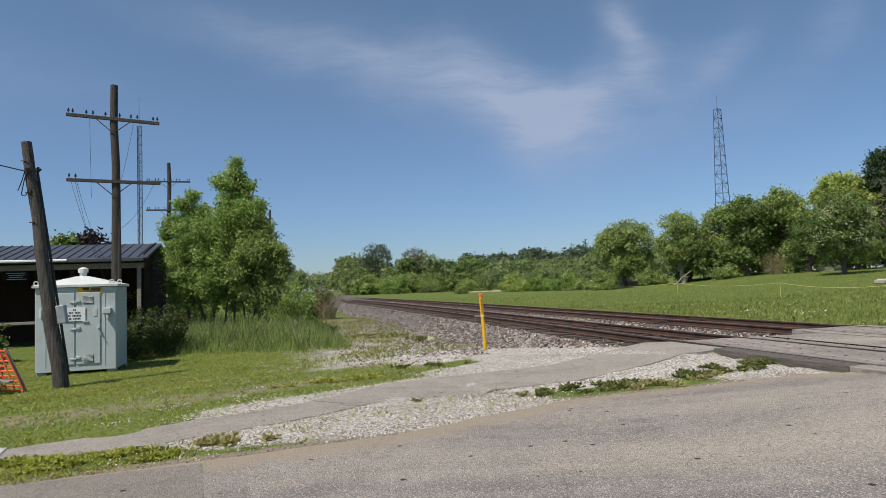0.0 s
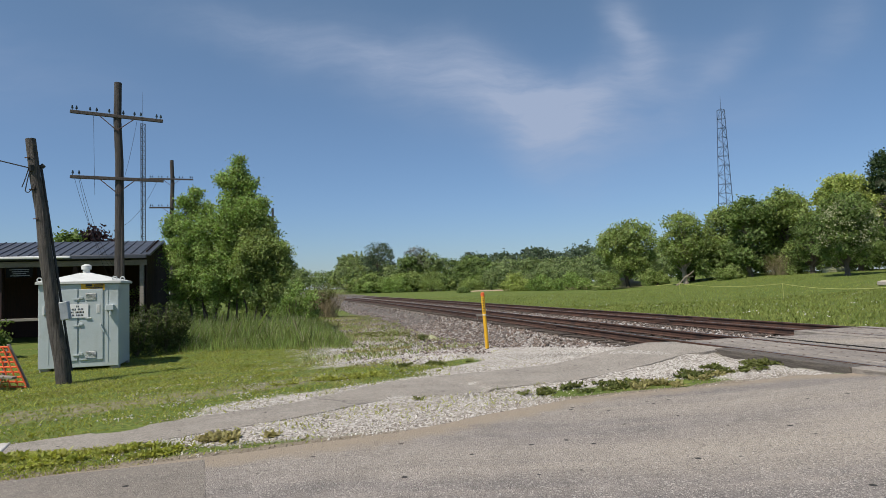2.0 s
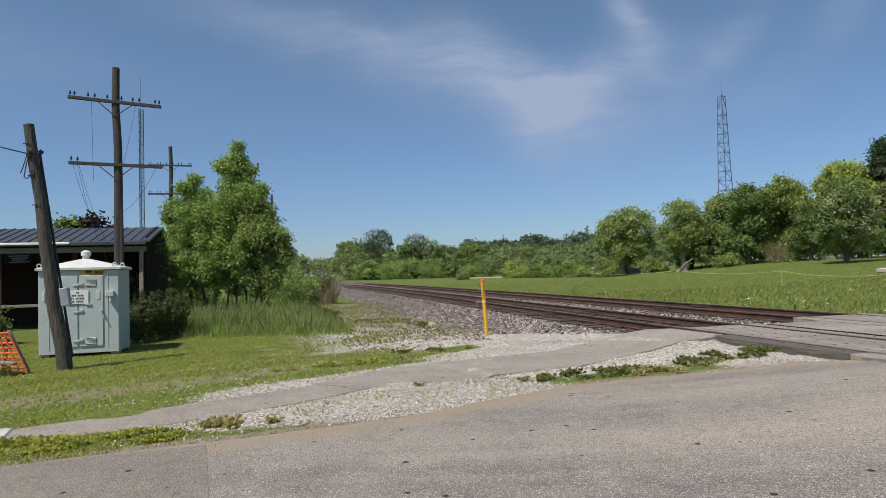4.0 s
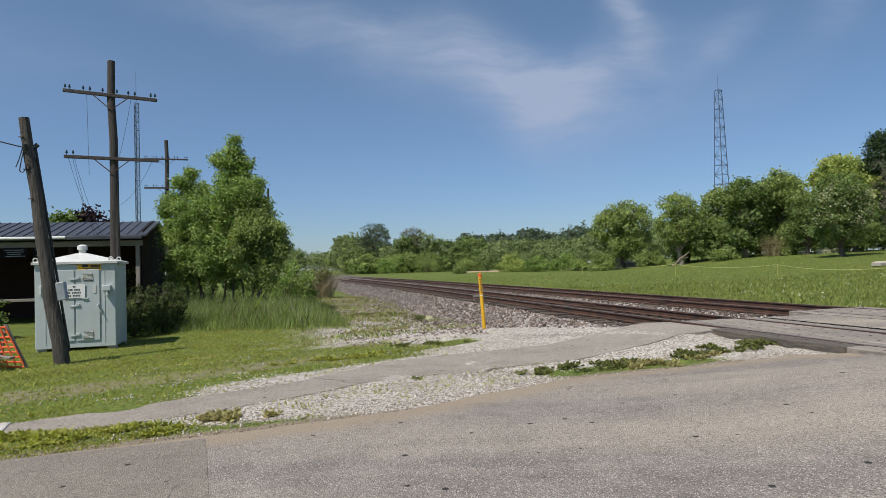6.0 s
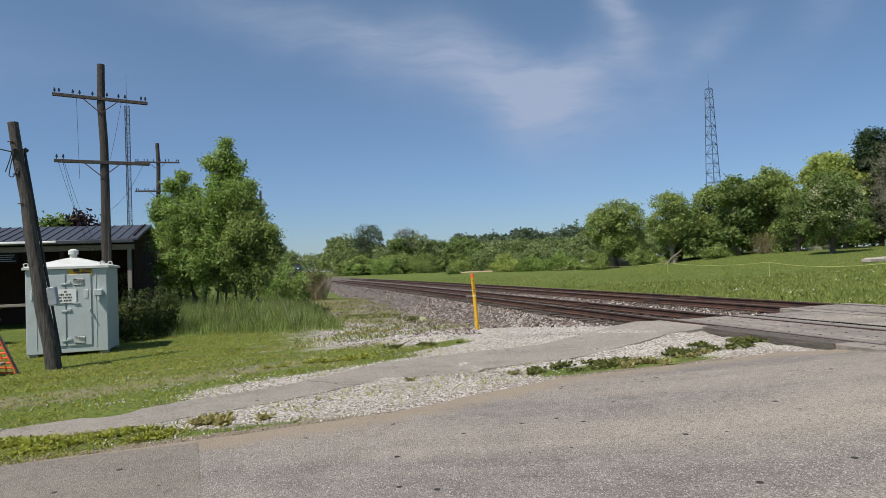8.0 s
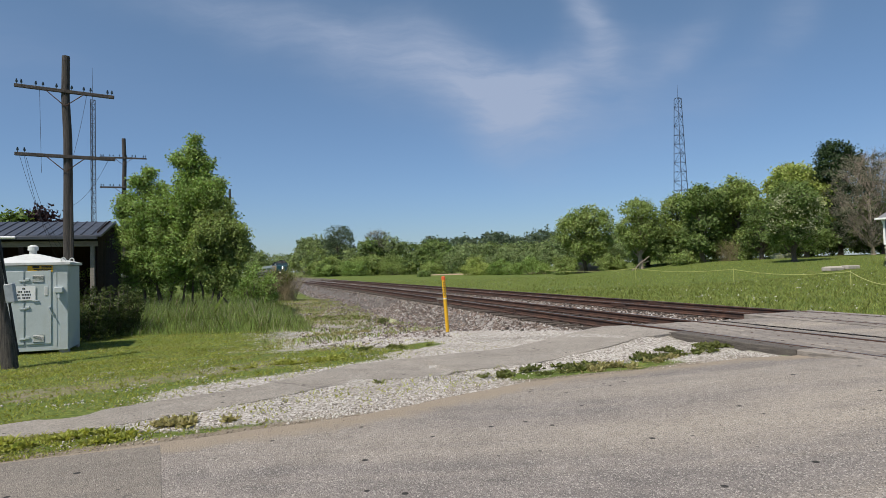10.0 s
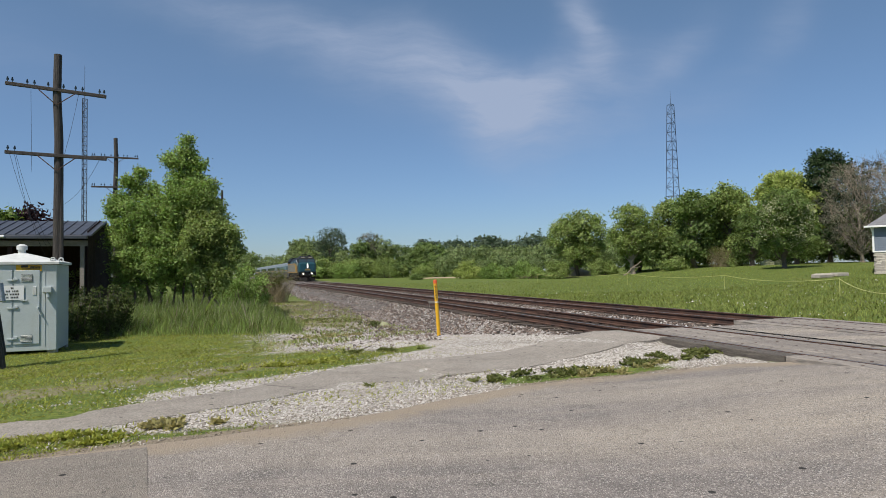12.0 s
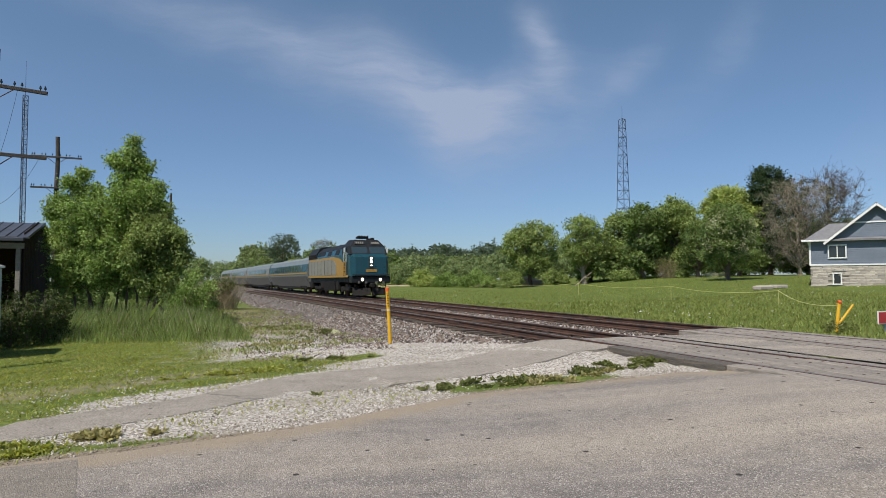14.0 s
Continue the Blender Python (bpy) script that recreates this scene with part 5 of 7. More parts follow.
def mound(name, x, y, w, d, h, mat, label, category, seed):
    """A low uneven bank."""
    b = bmn()
    bmesh.ops.create_icosphere(b, subdivisions=4, radius=1.0)
    for v in b.verts:
        k = 1 + 0.25 * noise.noise(v.co * 2.2 + Vector((seed, 0, 0)))
        v.co = Vector((v.co.x * w * k, v.co.y * d * k, v.co.z * h * k))
    o = tagged(new(name, mesh_of(b, M[mat], True)), label, category)
    o.matrix_basis = Matrix.Translation((x, y, float(height(x, y)) - 0.15 * h))
    return o


M["earth"] = material("bare_earth", (0.30, 0.215, 0.14), (0.44, 0.335, 0.235), 1.2, 0.95, 12, 0.5, depth=0.05)
mound("earth_bank", 28.6, 105, 4.2, 2.0, 1.9, "earth", "bare reddish earth bank under the field's trees", "bank", 1.0)
mound("earth_bank", 23.2, 112, 1.6, 1.2, 2.0, "earth", "bare reddish earth bank between the shrubs", "bank", 2.0)
mound("earth_bank", 9.4, 128, 6.4, 1.6, 0.22, "earth", "pale tilled earth strip beyond the field", "bank", 3.0)
dry_brush(40.0, 76.0, 3.0, 3.4, 121, "heap of dry brown brush below the field trees")
bb = bmn()
limb(bb, (0, 0, 0), (2.6, 0.4, 1.9), 0.10, 0.05, np.random.RandomState(8), 0.06, 4, 7)
limb(bb, (1.5, 0.2, 1.1), (2.2, -0.4, 1.2), 0.05, 0.02, np.random.RandomState(9), 0.1, 2, 6)
fb = tagged(new("fallen_branch", mesh_of(bb, M["bark_pale"])), "pale dead limb propped against a tree", "branch")
fb.matrix_basis = Matrix.Translation(spot(30.2, 84.0))
# two pale lumps stand in for an unclear whitish, vehicle-like shape
for k, (x, y, w) in enumerate(((43.6, 72.5, 0.9), (45.2, 72.2, 1.3))):
    mound("boulder", x, y, w, 0.6, 0.7, "blossom", "pale lump in place of a whitish vehicle at the field's edge", "boulder", 5.0 + k)


mound("stone", *uv_place(-3.95, 22.7), 0.20, 0.14, 0.16, "blossom", "pale loose stone at the foot of the ballast", "stone", 9.0)


# ---------------------------------------------------------------- signal cabinet
M["cabinet"] = material("pale_green_grey_paint", (0.40, 0.45, 0.45), (0.47, 0.515, 0.51), 1.5, 0.5, 30, 0.08, stain=(0.37, 0.40, 0.38), stain_scale=1.3)
M["cabinet_roof"] = material("pale_roof_paint", (0.52, 0.54, 0.52), (0.60, 0.61, 0.585), 2, 0.5, 30, 0.08, stain=(0.44, 0.44, 0.41), stain_scale=1.6)
M["cabinet_dark"] = material("shaded_gap", (0.02, 0.02, 0.02), (0.05, 0.05, 0.045), 4, 0.9)
M["white"] = material("white_paint", (0.68, 0.68, 0.66), (0.78, 0.78, 0.76), 3, 0.5, 40, 0.05)
M["black"] = material("black_paint", (0.012, 0.012, 0.013), (0.03, 0.03, 0.03), 4, 0.5, 40, 0.05)
M["yellow"] = material("yellow_plastic", (0.62, 0.33, 0.012), (0.74, 0.42, 0.02), 5, 0.45, 60, 0.05)
M["orange"] = material("orange_plastic", (0.62, 0.10, 0.025), (0.75, 0.14, 0.04), 5, 0.5, 60, 0.05)
M["steel"] = material("galvanised_steel", (0.30, 0.31, 0.32), (0.44, 0.45, 0.46), 6, 0.45, 60, 0.1, metal=0.7)
M["concrete"] = material("concrete", (0.34, 0.32, 0.29), (0.46, 0.44, 0.41), 3, 0.9, 60, 0.3)
M["cable"] = material("black_cable", (0.012, 0.012, 0.012), (0.025, 0.025, 0.025), 6, 0.6)


def cabinet():
    z = -0.60
    W, D, H = 1.89, 1.5, 2.22
    root = thing("signal_cabinet", pose(-9.674, 16.72, z, 0, 0, 16.5), "pale grey-green steel railway signal cabinet on concrete feet on the lawn", "cabinet")
    b = bmn()
    slab(b, (0, D / 2, 0.06 + H / 2), (W, D, H - 0.04), bevel=0.012)
    for x in (-W / 2 + 0.24, W / 2 - 0.26, -0.02):
        slab(b, (x, -0.004, 0.10 + H / 2), (0.012, 0.012, H - 0.2))
    part("body", b, M["cabinet"], root)
    for x in (-W / 2 + 0.12, W / 2 - 0.12):
        for y in (0.12, D - 0.12):
            b = bmn()
            slab(b, (x, y + 0.06, 0.0), (0.22, 0.22, 0.24), bevel=0.01)
            part("footing", b, M["concrete"], root)
    # hipped roof with a thick rim
    b = bmn()
    e = 0.06
    z0 = H + 0.05
    lo = [b.verts.new(v) for v in ((-W / 2 - e, -e, z0), (W / 2 + e, -e, z0), (W / 2 + e, D + e, z0), (-W / 2 - e, D + e, z0))]
    md = [b.verts.new((v.co.x, v.co.y, z0 + 0.06)) for v in lo]
    tp = [b.verts.new(v) for v in ((-0.14, D / 2 - 0.14, z0 + 0.30), (0.14, D / 2 - 0.14, z0 + 0.30), (0.14, D / 2 + 0.14, z0 + 0.30), (-0.14, D / 2 + 0.14, z0 + 0.30))]
    b.faces.new(lo[::-1])
    b.faces.new(tp)
    for i in range(4):
        j = (i + 1) % 4
        b.faces.new((lo[i], lo[j], md[j], md[i]))
        b.faces.new((md[i], md[j], tp[j], tp[i]))
    part("roof", b, M["cabinet_roof"], root)
    b = bmn()
    rod(b, (0, D / 2, z0 + 0.28), (0, D / 2, z0 + 0.44), 0.09, seg=16)
    rod(b, (0, D / 2, z0 + 0.40), (0, D / 2, z0 + 0.50), 0.125, seg=16)
    rod(b, (0, D / 2, z0 + 0.50), (0, D / 2, z0 + 0.545), 0.125, 0.05, seg=16)
    part("roof_vent", b, M["cabinet_roof"], root, "round roof ventilator with cap")
    for x, y in ((-W / 2 + 0.02, 0.02), (W / 2 - 0.10, 0.02), (W / 2 + 0.0, 0.5), (-W / 2 + 0.02, D - 0.05)):
        b = bmn()
        n = 12
        for k in range(n):
            q, w = 2 * math.pi * k / n, 2 * math.pi * (k + 1) / n
            rod(b, (x + 0.052 * math.cos(q), y, z0 + 0.12 + 0.052 * math.sin(q)), (x + 0.052 * math.cos(w), y, z0 + 0.12 + 0.052 * math.sin(w)), 0.016, seg=6)
        part("lifting_eye", b, M["cabinet_roof"], root)
    # the narrow hinged panel and the door
    for name, x0, x1, lab in (("side_panel", -0.66, -0.20, "fixed front panel"), ("door", -0.16, 0.40, "hinged steel door")):
        b = bmn()
        slab(b, ((x0 + x1) / 2, -0.012, 0.1 + H / 2 - 0.02), (x1 - x0, 0.026, H - 0.36), bevel=0.006)
        d = part(name, b, M["cabinet"], root, lab)
        if name == "door":
            for zc in (1.92, 0.40):
                for k in range(6):
                    b = bmn()
                    slab(b, (0.12, -0.032, zc - 0.075 + 0.03 * k), (0.24, 0.02, 0.016), Matrix.Rotation(radians(25), 3, "X"))
                    part("louvre", b, M["cabinet_roof"], d)
                # dark sheet behind the slats: the gaps' shade as plain colour
                b = bmn()
                slab(b, (0.12, -0.0262, zc), (0.25, 0.003, 0.19))
                part("louvre_shade_sheet", b, M["cabinet_dark"], d)
            for zc in (1.87, 1.17, 0.40):
                b = bmn()
                slab(b, (-0.20, -0.035, zc), (0.20, 0.022, 0.04), bevel=0.004)
                slab(b, (-0.12, -0.04, zc + 0.03), (0.10, 0.03, 0.06), bevel=0.004)
                part("hinge", b, M["cabinet"], d)
            b = bmn()
            slab(b, (0.36, -0.05, 1.16), (0.04, 0.05, 0.07), bevel=0.006)
            rod(b, (0.36, -0.07, 1.16), (0.44, -0.075, 0.98), 0.014, seg=8)
            part("door_handle", b, M["cabinet"], d, "lever handle")
            b = bmn()
            slab(b, (0.06, -0.04, 1.36), (0.14, 0.03, 0.03), bevel=0.004)
            part("pull", b, M["cabinet"], d)
    # hasp box and its padlock
    b = bmn()
    slab(b, (0.58, -0.07, 1.62), (0.20, 0.14, 0.15), bevel=0.012)
    rod(b, (0.58, -0.10, 1.55), (0.60, -0.09, 1.43), 0.03, 0.045, seg=10)
    slab(b, (0.50, -0.04, 1.64), (0.06, 0.09, 0.10), bevel=0.008)
    part("power_inlet", b, M["cabinet"], root, "grey inlet box with lock")
    b = bmn()
    slab(b, (0.29, -0.03, 1.60), (0.08, 0.012, 0.22), bevel=0.004)
    part("card_holder", b, M["cabinet_roof"], root)
    b = bmn()
    slab(b, (-0.80, -0.04, 1.60), (0.05, 0.07, 0.24), bevel=0.008)
    part("side_latch", b, M["cabinet_roof"], root)
    # the notice plates with bars in place of their writing
    b = bmn()
    slab(b, (0.16, -0.012, H + 0.025 - 0.07), (0.56, 0.006, 0.16))
    lab = part("warning_label", b, M["yellow"], root, "orange emergency notice with dark lines")
    for x, zc, w, h in ((0.005, 0.045, 0.17, 0.06), (0.24, 0.052, 0.25, 0.025), (0.24, 0.018, 0.25, 0.02), (0.15, -0.02, 0.44, 0.02), (0.18, -0.055, 0.34, 0.02)):
        b = bmn()
        slab(b, (0.16 + x - 0.12 + 0.02, -0.017, H - 0.045 + zc * 0.95), (w * 0.9, 0.004, h))
        part("text_bar", b, M["black"], lab)
    b = bmn()
    slab(b, (-0.19, -0.045, 1.56), (0.50, 0.006, 0.36))
    lab = part("number_plate", b, M["white"], root, "white location plate with four dark lines")
    for k, words in enumerate(((2,), (3, 4), (2, 6), (2, 5))):
        x = -0.19 - 0.0175 * (sum(words) + len(words) - 1)
        for word in words:
            for _ in range(word):
                b = bmn()
                slab(b, (x + 0.014, -0.050, 1.675 - 0.077 * k), (0.022, 0.004, 0.044))
                part("text_bar", b, M["black"], lab)
                x += 0.035
            x += 0.035
    for fitting in root.children:
        if fitting.name.split(".")[0] in ("side_panel", "door", "power_inlet", "card_holder", "warning_label", "number_plate"):
            fitting.location.x += 0.17
    return root


cabinet()


# ---------------------------------------------------------------- poles, wires and masts
def insulator(b, x, z, y=0.0):
    rod(b, (x, y, z), (x, y, z + 0.09), 0.012, seg=6)
    rod(b, (x, y, z + 0.07), (x, y, z + 0.13), 0.045, 0.04, seg=8)
    rod(b, (x, y, z + 0.13), (x, y, z + 0.19), 0.032, 0.022, seg=8)


def telegraph_pole(x, y, z, top, arms, r, label, turn, tilt=0.0, detail=True):
    root = thing("telegraph_pole", pose(x, y, z, 0, 0, turn) @ pose(0, 0, 0, 0, tilt, 0), label, "utility pole", "pole line")
    g = np.random.RandomState(int(abs(x) * 7))
    b = bmn()
    limb(b, (0, 0, -0.5), (0, 0, top), r, r * 0.72, g, 0.015, 7, 14, True)
    part("shaft", b, M["pole"], root)
    for za, length, drop, pins in arms:
        t = Matrix.Rotation(radians(drop), 3, "Y")
        b = bmn()
        slab(b, (0, -r * 0.9, za), (length, 0.10, 0.125), t, bevel=0.01)
        arm = part("crossarm", b, M["pole"], root)
        for sx in (-1, 1):
            b = bmn()
            rod(b, (sx * 0.02, -r * 1.1, za - 0.55), (sx * 0.62, -r * 1.1, za - 0.05 - sx * 0.62 * math.tan(radians(drop))), 0.018, seg=6)
            part("brace", b, M["rail"], arm)
        for px in pins:
            b = bmn()
            insulator(b, px, za + 0.06 - px * math.tan(radians(drop)), -r * 0.9)
            part("insulator", b, M["insul"], arm)
    return root


M["insul"] = material("dark_glass_insulator", (0.01, 0.018, 0.02), (0.025, 0.04, 0.045), 6, 0.25)
PINS = (-1.57, -1.42, -0.95, -0.72, -0.28, 0.22, 0.62, 0.85, 1.42, 1.57)
main_pole = telegraph_pole(-12.55, 24.4, -0.6, 10.23, ((8.86, 3.3, 5.2, PINS), (6.42, 3.3, 2.6, (-1.56, -1.34))), 0.185, "tall weathered telegraph pole with two drooping crossarms", 13.7, -0.3)
b = bmn()
rod(b, (0.13, -0.06, -0.3), (0.12, -0.05, 5.9), 0.085, 0.07, seg=8)
part("stub_pole", b, M["pole"], main_pole, "timber stub bolted beside the shaft")
telegraph_pole(-21.9, 50.8, -0.5, 12.6, ((11.05, 3.3, 0.6, PINS[::1]), (8.75, 3.3, 0.0, PINS[:6])), 0.20, "weathered telegraph pole behind the bright tree", 14)
telegraph_pole(-29.3, 108.0, 0.0, 15.5, (), 0.24, "bare weathered pole top above the tree", 14)
telegraph_pole(-42.0, 160.0, 0.3, 16.0, ((13.5, 3.2, 0.0, ()),), 0.22, "distant telegraph pole along the railway", 15)


def cable_between(name, pts, r, label, mat="cable"):
    """Hanging wires: each a curve through points, as one mesh."""
    b = bmn()
    for line in pts:
        tube(b, line, [r] * len(line), 5)
    me = mesh_of(b, M[mat])
    return tagged(new(name, me), label, "cable")


def sagging(a, e, sag, n=10):
    a, e = Vector(a), Vector(e)
    return [a.lerp(e, k / n) - Vector((0, 0, sag * 4 * (k / n) * (1 - k / n))) for k in range(n + 1)]


AX = Vector((math.cos(TH), math.sin(TH), 0))
PB = Vector((-12.55, 24.25, -0.6))


def arm_pt(x, z):
    return PB + AX * x + Vector((0, 0, z))


for lines, lab in ((([sagging(arm_pt(-1.5, 6.42), arm_pt(-0.18, 2.9), 0.45)], "loose black drop wire from the lower crossarm"), ([sagging(arm_pt(-1.3, 6.4), arm_pt(-0.18, 3.1), 0.35)], "loose black drop wire from the lower crossarm"),
                    ([sagging(arm_pt(-1.35, 6.4), arm_pt(-0.16, 2.4), 0.55)], "loose black drop wire from the lower crossarm"), ([sagging(arm_pt(1.4, 6.3), arm_pt(0.2, 4.6), 0.25)], "thin slack wire below the crossarm"),
                    ([sagging(arm_pt(0.7, 8.75), arm_pt(0.25, 6.5), 0.12)], "thin slack wire between the crossarms"), ([sagging(arm_pt(-0.85, 8.9), arm_pt(-0.8, 5.8), 0.05)], "thin slack wire between the crossarms"))):
    cable_between("drop_wire", lines, 0.006, lab)


def leaning_pole():
    base, top = spot(-8.52, 14.15), Vector((-9.2, 14.0, 4.88))
    root = thing("leaning_pole", Matrix.Translation(base), "weathered grey leaning timber pole with conduit beside the cabinet", "utility pole")
    d = top - base
    g = np.random.RandomState(3)
    b = bmn()
    limb(b, d * -0.06, d, 0.165, 0.105, g, 0.014, 7, 16, True)
    part("shaft", b, M["pole_grey"], root)
    b = bmn()
    o = Vector((0.155, 0.095, 0))
    rod(b, d * 0.05 + o, d * 0.885 + o * 0.72, 0.028, seg=8)
    rod(b, d * 0.885 + o * 0.72, d * 0.895 + o * 0.72 + Vector((0.05, 0.03, 0)), 0.05, seg=8)
    part("conduit", b, M["cable"], root, "dark conduit with weatherhead")
    b = bmn()
    slab(b, d * 0.295 + Vector((0.31, -0.10, 0)), (0.19, 0.12, 0.40), Matrix.Rotation(radians(-8), 3, "Y"), bevel=0.012)
    part("meter_box", b, M["steel"], root, "grey metal switch box")
    b = bmn()
    rod(b, d * 0.26 + Vector((0.16, -0.08, 0)), d * 0.19 + Vector((0.10, -0.08, 0)), 0.025, seg=8)
    part("pipe", b, M["cable"], root)
    for f in (0.55, 0.67, 0.79, 0.92):
        b = bmn()
        rod(b, d * f + Vector((-0.12, -0.10, 0)), d * f + Vector((0.02, -0.135, 0.0)), 0.012, seg=6)
        part("step_bolt", b, M["rail"], root)
    b = bmn()
    rod(b, d * 0.865 + Vector((0.0, -0.12, 0)), d * 0.885 + Vector((0.02, -0.14, 0.02)), 0.05, seg=8)
    part("cable_clamp", b, M["cable"], root)
    return top, d, base


ptop, pd, pbase = leaning_pole()
clamp = pbase + pd * 0.875 + Vector((0, -0.13, 0))
cable_between("service_cable", [sagging(clamp, (-30, 9.0, 12.0), 0.6, 16)], 0.014, "black overhead service cable from the leaning pole")
cable_between("service_cable", [sagging(clamp, clamp + Vector((-0.12, 0, -0.5)), -0.05, 6), sagging(clamp + Vector((-0.12, 0, -0.5)), clamp + Vector((0.06, 0, -0.35)), 0.1, 6), sagging(clamp + Vector((-0.05, 0, 0)), clamp + Vector((-0.2, 0, -0.42)), 0.03, 5)], 0.011, "loose cable loops hanging from the pole")


def lattice(name, x, y, z, tall, w0, w1, bays, r, label, whip, sides=3, mat="mast", turn=20):
    """A lattice mast: legs, and each bay's bracing."""
    root = thing(name, pose(x, y, z, 0, 0, turn), label, "radio mast", "radio masts")

    def corner(k, f):
        w = w0 + (w1 - w0) * f
        a = 2 * math.pi * k / sides
        return Vector((w / math.sqrt(3) * math.cos(a), w / math.sqrt(3) * math.sin(a), f * tall))

    for k in range(sides):
        b = bmn()
        rod(b, corner(k, 0), corner(k, 1), r, seg=6)
        part("leg", b, M[mat], root)
    for i in range(bays):
        f0, f1 = i / bays, (i + 1) / bays
        for k in range(sides):
            j = (k + 1) % sides
            p, q = (corner(k, f0), corner(j, f1)) if (i + k) % 2 else (corner(j, f0), corner(k, f1))
            for a, e in ((corner(k, f1), corner(j, f1)), (p, q)):
                b = bmn()
                rod(b, a, e, r * 0.52, seg=4, caps=False)
                part("brace", b, M[mat], root)
    b = bmn()
    rod(b, (0, 0, tall), (0, 0, tall + whip), r * 0.6, r * 0.3, seg=6)
    part("antenna", b, M[mat], root)
    return root


# distance haze is put into the far mast's steel as a blue tint
M["mast"] = material("hazed_galvanised_mast", (0.055, 0.09, 0.16), (0.11, 0.15, 0.23), 1, 0.6, 10, 0.05, metal=0.3)
M["mast_dark"] = material("dull_mast", (0.02, 0.026, 0.035), (0.045, 0.052, 0.06), 1, 0.8, 10, 0.05)
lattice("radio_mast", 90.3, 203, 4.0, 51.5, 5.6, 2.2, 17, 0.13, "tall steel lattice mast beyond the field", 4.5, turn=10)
lattice("radio_mast", -33.4, 70, 0.2, 20.2, 0.46, 0.46, 40, 0.036, "slim lattice aerial mast behind the barn", 3.6, mat="mast_dark", turn=5)


# ---------------------------------------------------------------- marker posts, sign, rope
def marker_post():
    base = spot(1.02, 16.75)
    tall = 1.47
    root = thing("marker_post", Matrix.Translation(base) @ pose(0, 0, 0, 0, -3.2, 0), "yellow plastic cable marker post with an orange cap in the gravel", "marker post")
    b = bmn()
    rod(b, (0, 0, -0.1), (0, 0, tall - 0.09), 0.048, seg=14)
    part("tube", b, M["yellow"], root)
    b = bmn()
    rod(b, (0, 0, tall - 0.09), (0, 0, tall - 0.01), 0.053, 0.05, seg=14)
    rod(b, (0, 0, tall - 0.01), (0, 0, tall + 0.01), 0.05, 0.03, seg=14)
    part("cap", b, M["orange"], root, "orange cap")
    for k in range(9):
        b = bmn()
        slab(b, (-0.006 + 0.008 * (k % 2), -0.0475, tall - 0.16 - 0.042 * k), (0.05 - 0.012 * (k % 3), 0.004, 0.02))
        part("text_bar", b, M["black"], root)
    b = bmn()
    rod(b, (0, 0, tall - 0.59), (0, 0, tall - 0.565), 0.0495, seg=14)
    part("band", b, M["white"], root)


marker_post()


def low_board():
    root = thing("marker_board", pose(1.42, 27.5, -0.28, 0, 0, 8), "low weathered pale board on two stakes beside the rail", "marker board")
    b = bmn()
    slab(b, (0, 0, 0.30), (0.36, 0.04, 0.10), bevel=0.006)
    part("board", b, M["grey_beam"], root)
    for x in (-0.12, 0.12):
        b = bmn()
        slab(b, (x, 0.035, 0.15), (0.04, 0.03, 0.4))
        part("stake", b, M["grey_beam"], root)


def gate_post():
    base = spot(13.55, 16.3)
    root = thing("yellow_post", Matrix.Translation(base), "yellow steel post with a slanting brace in tall grass", "post")
    b = bmn()
    rod(b, (-0.05, 0, -0.1), (0.10, 0, 0.84), 0.045, seg=12)
    part("upright", b, M["yellow"], root)
    b = bmn()
    rod(b, (0.03, -0.03, 0.24), (0.50, -0.03, 0.78), 0.03, seg=10)
    part("brace", b, M["yellow"], root)
    b = bmn()
    rod(b, (0.06, 0, 0.84), (0.13, 0, 0.86), 0.06, seg=10)
    part("cap", b, M["orange"], root)


gate_post()
M["red"] = material("red_reflective_sheet", (0.42, 0.02, 0.03), (0.52, 0.03, 0.04), 6, 0.4, 60, 0.03)


def red_board():
    base = spot(14.65, 16.0)
    root = thing("barrier_board", Matrix.Translation(base) @ pose(0, 0, 0, 0, 0, 20), "red board with a white border on a short post", "sign")
    b = bmn()
    slab(b, (0.28, 0, 0.42), (0.80, 0.03, 0.36), bevel=0.004)
    part("border", b, M["white"], root)
    b = bmn()
    slab(b, (0.28, -0.018, 0.42), (0.75, 0.006, 0.31))
    part("panel", b, M["red"], root)
    b = bmn()
    slab(b, (0.28, 0.04, 0.2), (0.06, 0.04, 0.6))
    part("leg", b, M["steel"], root)


red_board()
M["rope"] = material("yellow_rope", (0.40, 0.40, 0.12), (0.55, 0.55, 0.22), 6, 0.8)
ropes = [Vector((13.7, 16.35, 0.55)), Vector((19.5, 27.0, 0.75)), Vector((20.0, 38.0, 0.85)), Vector((19.0, 52.0, 0.95)), Vector((14.5, 66.0, 0.9))]
for a, e in zip(ropes, ropes[1:]):
    cable_between("rope", [sagging(a, e, 0.22, 14)], 0.014, "slack yellow rope strung over the field grass", "rope")
    b = bmn()
    rod(b, (0, 0, -e.z), (0, 0, 0.04), 0.015, seg=6)
    o = tagged(new("stake", mesh_of(b, M["rope"])), "thin stake that holds the rope", "stake", "rope stakes")
    o.matrix_basis = Matrix.Translation(e)


# ---------------------------------------------------------------- barn
M["metal_roof"] = material("dark_metal_roof", (0.055, 0.058, 0.07), (0.085, 0.09, 0.105), 2, 0.4, 30, 0.05, metal=0.3)
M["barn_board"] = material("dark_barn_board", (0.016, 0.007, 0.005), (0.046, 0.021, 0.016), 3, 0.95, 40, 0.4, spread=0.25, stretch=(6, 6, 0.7))
